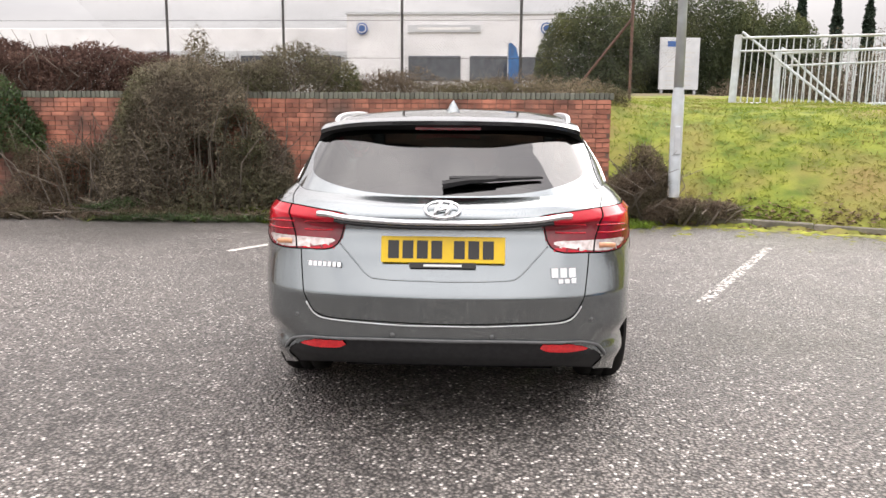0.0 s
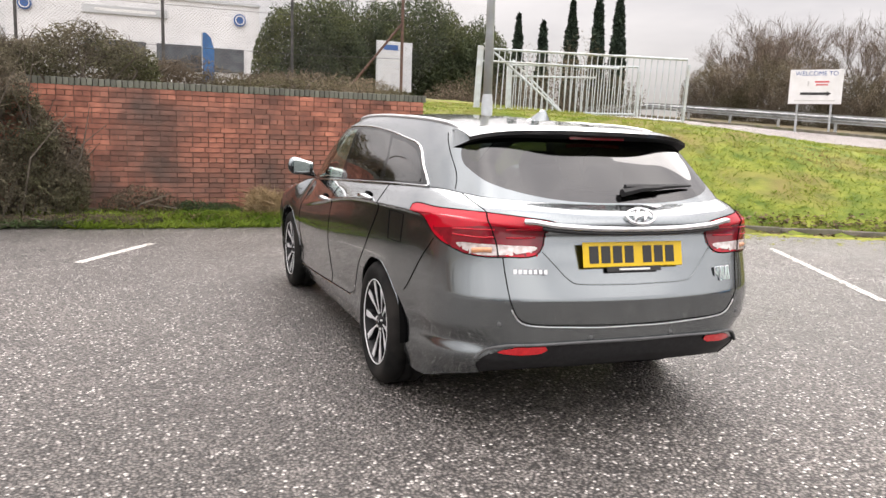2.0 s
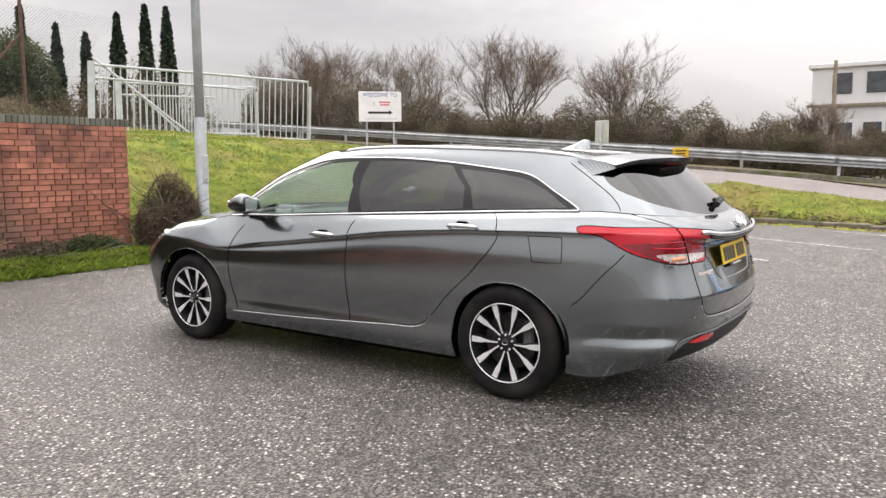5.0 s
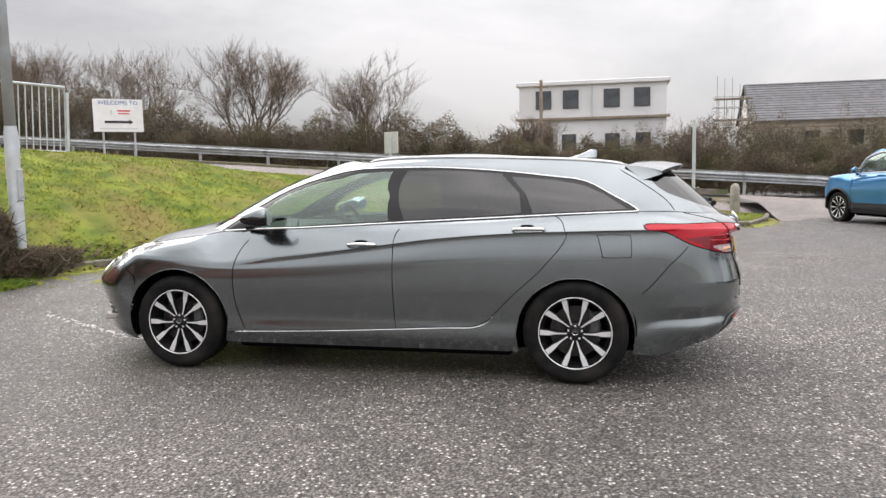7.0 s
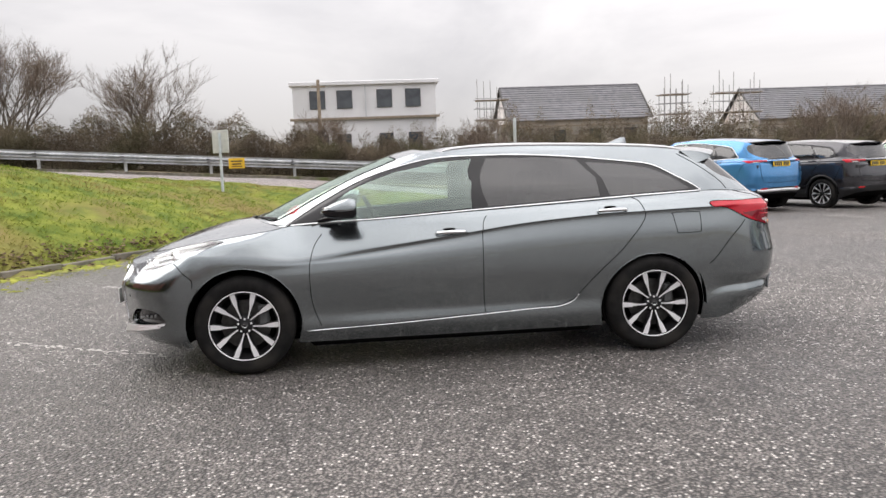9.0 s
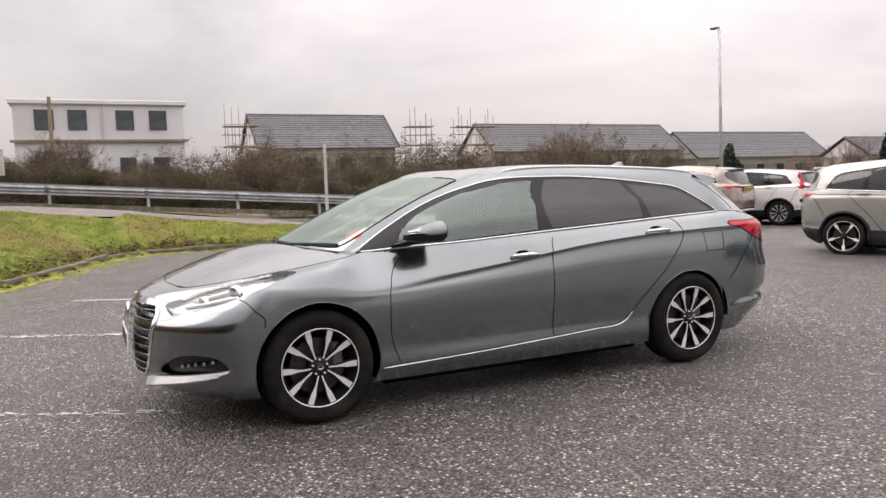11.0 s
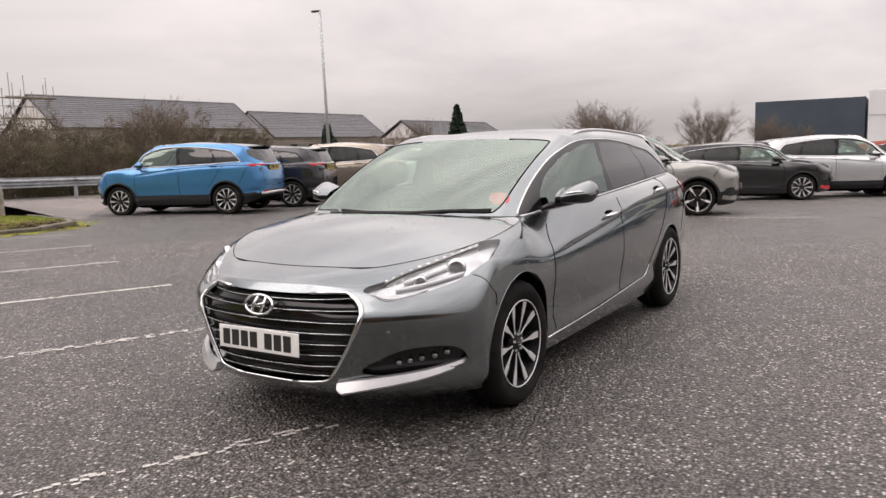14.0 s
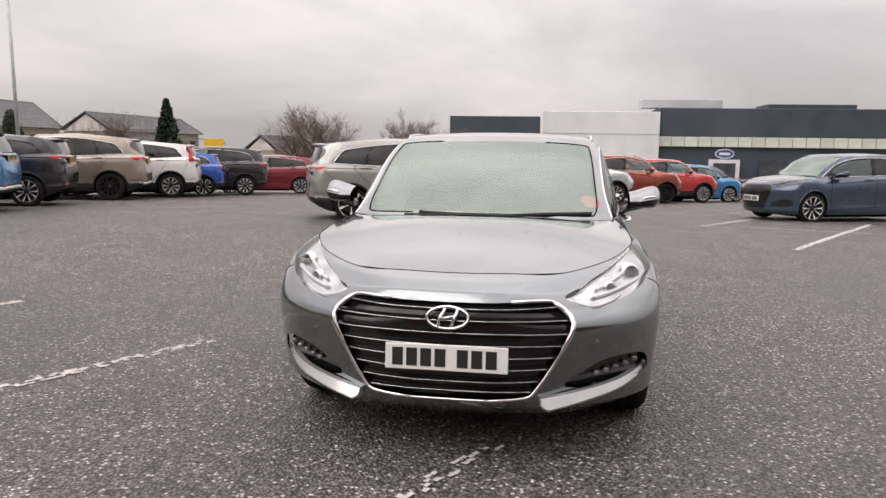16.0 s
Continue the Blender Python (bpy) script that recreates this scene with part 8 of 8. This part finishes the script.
st.matrix_basis = Matrix.Translation((-p[0] + nn[0] * .006, p[1] - nn[1] * .006, p[2] - nn[2] * .006)) @ Vector((-nn[0], nn[1], nn[2])).to_track_quat("Z", "Y").to_matrix().to_4x4()

# drops of rain left on the bonnet
bon = [o for o in car.children if o.name.startswith("bonnet")][0]
bv = [v.co.copy() for v in bon.data.vertices]
rnd = random.Random(77)
g = Geo()
for i in range(110):
    c = rnd.choice(bv[120:])
    x, y = c.x + rnd.uniform(-.05, .05), c.y + rnd.uniform(-.03, .03)
    near = sorted(bv, key=lambda k: (k.x - x) ** 2 + (k.y - y) ** 2)[:3]
    z = sum(k.z for k in near) / 3
    r = rnd.uniform(0.0012, 0.0028)
    n = len(g.v)
    g.v.append((x, y, z + r * 0.9))
    g.v += [(x + r * math.cos(a), y + r * 1.2 * math.sin(a), z - 0.001) for a in (0, 1.05, 2.1, 3.14, 4.19, 5.24)]
    g.f += [(n, n + 1 + j, n + 1 + (j + 1) % 6) for j in range(6)]
tagged(g.put("rain_drops", M_GLOSSBLACK, car, smooth=True), kind="stuff")

# ---- the other parked cars ----
BAY = (0.93, 0.37)          # heading of the far row
OPP = (-0.927, -0.375)      # heading of the facing row


def parked(name, label, hub, way, spec, front_hub=False, right_side=False, grow=1.06):
    """Parks a car by the foot of one of its hubs."""
    half = (spec["half"] - 0.05) * grow
    side = (way[1], -way[0]) if right_side else (-way[1], way[0])
    x, y = hub[0] - half * side[0], hub[1] - half * side[1]
    if front_hub:
        x, y = x - grow * spec["wb"] * way[0], y - grow * spec["wb"] * way[1]
    z = lot_height(x + way[0] * 1.3, y + way[1] * 1.3)
    spec = dict(dict(fo=0.86, ro=0.78, tyre=0.34, rim=0.235, arch=0.39, arch_z=0.35, clear=0.24, mid=0.73, nose=0.97, belt=1.12, roof=1.62, lean_r=-0.12, lean_f=0.24, wide=0.06), **spec)
    return build_car(name, label, pose(x, y, z, 0, 0, math.degrees(math.atan2(way[1], way[0])) - 90) @ Matrix.Scale(grow, 4), spec, False, "parked cars")


M_WHEELWHITE = mat("white_wheel", (0.70, 0.70, 0.68), (0.78, 0.78, 0.76), rough=0.35, scale=9)
P_BLUE = paint("bright_blue_metallic", (0.045, 0.21, 0.45), 0.25, 0.5)
P_DKBLUE = paint("dark_blue_metallic", (0.045, 0.075, 0.115), 0.2, 0.5)
P_BLACK = paint("black_paint", (0.012, 0.012, 0.014), 0.15, 0.2)
P_CHAR = paint("charcoal_metallic", (0.03, 0.03, 0.036), 0.2, 0.5)
P_BRONZE = paint("bronze_beige_metallic", (0.36, 0.31, 0.26), 0.28, 0.7)
P_WHITE = paint("white_paint", (0.74, 0.73, 0.71), 0.3, 0.0)
P_MINIBLUE = paint("vivid_blue_paint", (0.02, 0.10, 0.46), 0.2, 0.3)
P_DKRED = paint("dark_red_paint", (0.22, 0.02, 0.03), 0.2, 0.3)
P_GREYBEIGE = paint("silver_grey_metallic", (0.36, 0.36, 0.34), 0.28, 0.6)
P_SILVER = paint("silver_white_metallic", (0.62, 0.63, 0.64), 0.28, 0.6)
P_RUST = paint("rust_red_metallic", (0.30, 0.06, 0.03), 0.25, 0.5)
P_RED = paint("red_paint", (0.45, 0.03, 0.03), 0.2, 0.1)

parked("small_crossover", "bright blue small crossover with silver lower trim, parked by the verge", (11.2, -6.25), BAY,
       dict(paint=P_BLUE, half=0.90, wb=2.60, roof=1.63, nose=1.0, mid=0.76, lean_f=0.30, low=M_PLASTIC, lip=M_SATIN, trim=M_SATIN, ro=0.84, fo=0.84, lean_r=-0.10, spoiler=M_GLOSSBLACK, wheel_face=M_ALLOY))
parked("small_crossover", "charcoal small crossover with a tailgate spoiler", (11.65, -8.95), BAY,
       dict(paint=P_CHAR, half=0.90, wb=2.58, roof=1.58, low=M_PLASTIC, trim=M_GLOSSBLACK, wheel_face=M_SATIN))
parked("sport_utility_car", "bronze-beige sport utility car on black wheels", (11.85, -12.55), BAY,
       dict(paint=P_BRONZE, half=0.92, wb=2.69, roof=1.74, belt=1.16, nose=0.98, ro=0.88, low=M_PLASTIC, lip=M_SATIN, wheel_face=M_RIMDARK, tyre=0.36, arch=0.41, arch_z=0.37))
volvo, vb, vc, _ = parked("sport_utility_car", "white sport utility car with tall red tail lamps", (11.5, -15.2), BAY,
                          dict(paint=P_WHITE, half=0.93, wb=2.70, roof=1.66, belt=1.16, nose=0.97, low=M_PLASTIC, trim=M_GLOSSBLACK, roofpaint=P_BLACK, tyre=0.36, arch=0.41, arch_z=0.37))
parked("small_hatchback", "vivid blue small hatchback with chrome wheels", (11.3, -17.0), BAY,
       dict(paint=P_MINIBLUE, half=0.86, wb=2.49, roof=1.42, belt=0.98, nose=0.84, clear=0.18, ro=0.62, fo=0.72, tyre=0.31, arch=0.35, arch_z=0.32, low=M_PLASTIC, lean_r=-0.02, wheel_face=M_CHROME, roofpaint=P_BLACK))
parked("sport_utility_car", "dark grey sport utility car with silver window line", (10.9, -19.4), BAY,
       dict(paint=P_CHAR, half=0.92, wb=2.68, roof=1.66, belt=1.12, nose=0.94, low=M_PLASTIC, wheel_face=M_ALLOY))
parked("hatchback", "dark red hatchback at the far end of the row", (10.1, -23.0), BAY,
       dict(paint=P_DKRED, half=0.89, wb=2.60, roof=1.48, belt=1.02, nose=0.86, clear=0.19, tyre=0.32, arch=0.36, arch_z=0.33))
parked("compact_estate", "silver-grey compact estate with black wheel arches", (1.0, -8.7), OPP,
       dict(paint=P_GREYBEIGE, half=0.90, wb=2.67, roof=1.55, belt=1.02, nose=0.90, low=M_PLASTIC, clear=0.19, tyre=0.32, arch=0.37, arch_z=0.33, lean_r=-0.16, lean_f=0.16, wheel_face=M_WHEELWHITE, spokes=5, twin=False), True, True)
parked("hatchback", "glossy black hatchback parked nose outwards", (0.0, -15.4), OPP,
       dict(paint=P_BLACK, half=0.89, wb=2.60, roof=1.46, belt=1.0, nose=0.86, clear=0.18, tyre=0.32, arch=0.36, arch_z=0.33, lip=M_STICKER), True, True)
parked("sport_utility_car", "silver-white sport utility car in the facing row", (-2.1, -18.1), OPP,
       dict(paint=P_SILVER, half=0.92, wb=2.68, roof=1.67, low=M_PLASTIC, wheel_face=M_ALLOY), True, True)
parked("sport_utility_car", "rust-red sport utility car in the facing row", (-4.05, -21.2), OPP,
       dict(paint=P_RUST, half=0.92, wb=2.66, roof=1.62, low=M_PLASTIC, wheel_face=M_RIMDARK), True, True)
parked("sport_utility_car", "bright red sport utility car in the facing row", (-5.8, -24.0), OPP,
       dict(paint=P_RED, half=0.90, wb=2.62, roof=1.60, low=M_PLASTIC), True, True)
parked("small_hatchback", "blue small hatchback in the facing row", (-7.2, -26.2), OPP,
       dict(paint=P_BLUE, half=0.86, wb=2.50, roof=1.47, belt=0.98, nose=0.85, clear=0.18, ro=0.62, tyre=0.31, arch=0.35, arch_z=0.32), True, True)
parked("hatchback", "black hatchback at the end of the facing row", (-7.8, -27.6), OPP,
       dict(paint=P_BLACK, half=0.89, wb=2.60, roof=1.47, belt=1.0, nose=0.86, clear=0.18, tyre=0.32, arch=0.36, arch_z=0.33), True, True)
parked("hatchback", "dark blue hatchback parked across the lane", (-5.9, -11.1), BAY,
       dict(paint=P_DKBLUE, half=0.89, wb=2.62, roof=1.47, belt=1.01, nose=0.86, clear=0.18, tyre=0.32, arch=0.36, arch_z=0.33), True, False)
# tall lamp columns of the white car, up its rear pillars
for s in (1, -1):
    q = np.array([(u, v) for u, v in zip(np.linspace(15.6, 15.3, 8), np.linspace(7.0, 9.0, 8))])
    a = vb.at(q[:, 0], q[:, 1]) - vb.normal(q[:, 0], q[:, 1]) * 0.004
    q = np.array([(12.6, v) for v in np.linspace(0.2, 3.4, 10)])
    b = vc.at(q[:, 0], q[:, 1]) - vc.normal(q[:, 0], q[:, 1]) * 0.004
    Geo().tube([tuple(k) for k in np.vstack([a, b]) * (s, 1, 1)], [0.06] * 8 + list(np.linspace(0.055, 0.03, 10)), 8).put("tall_tail_lamp", M_RED, volvo, smooth=True)
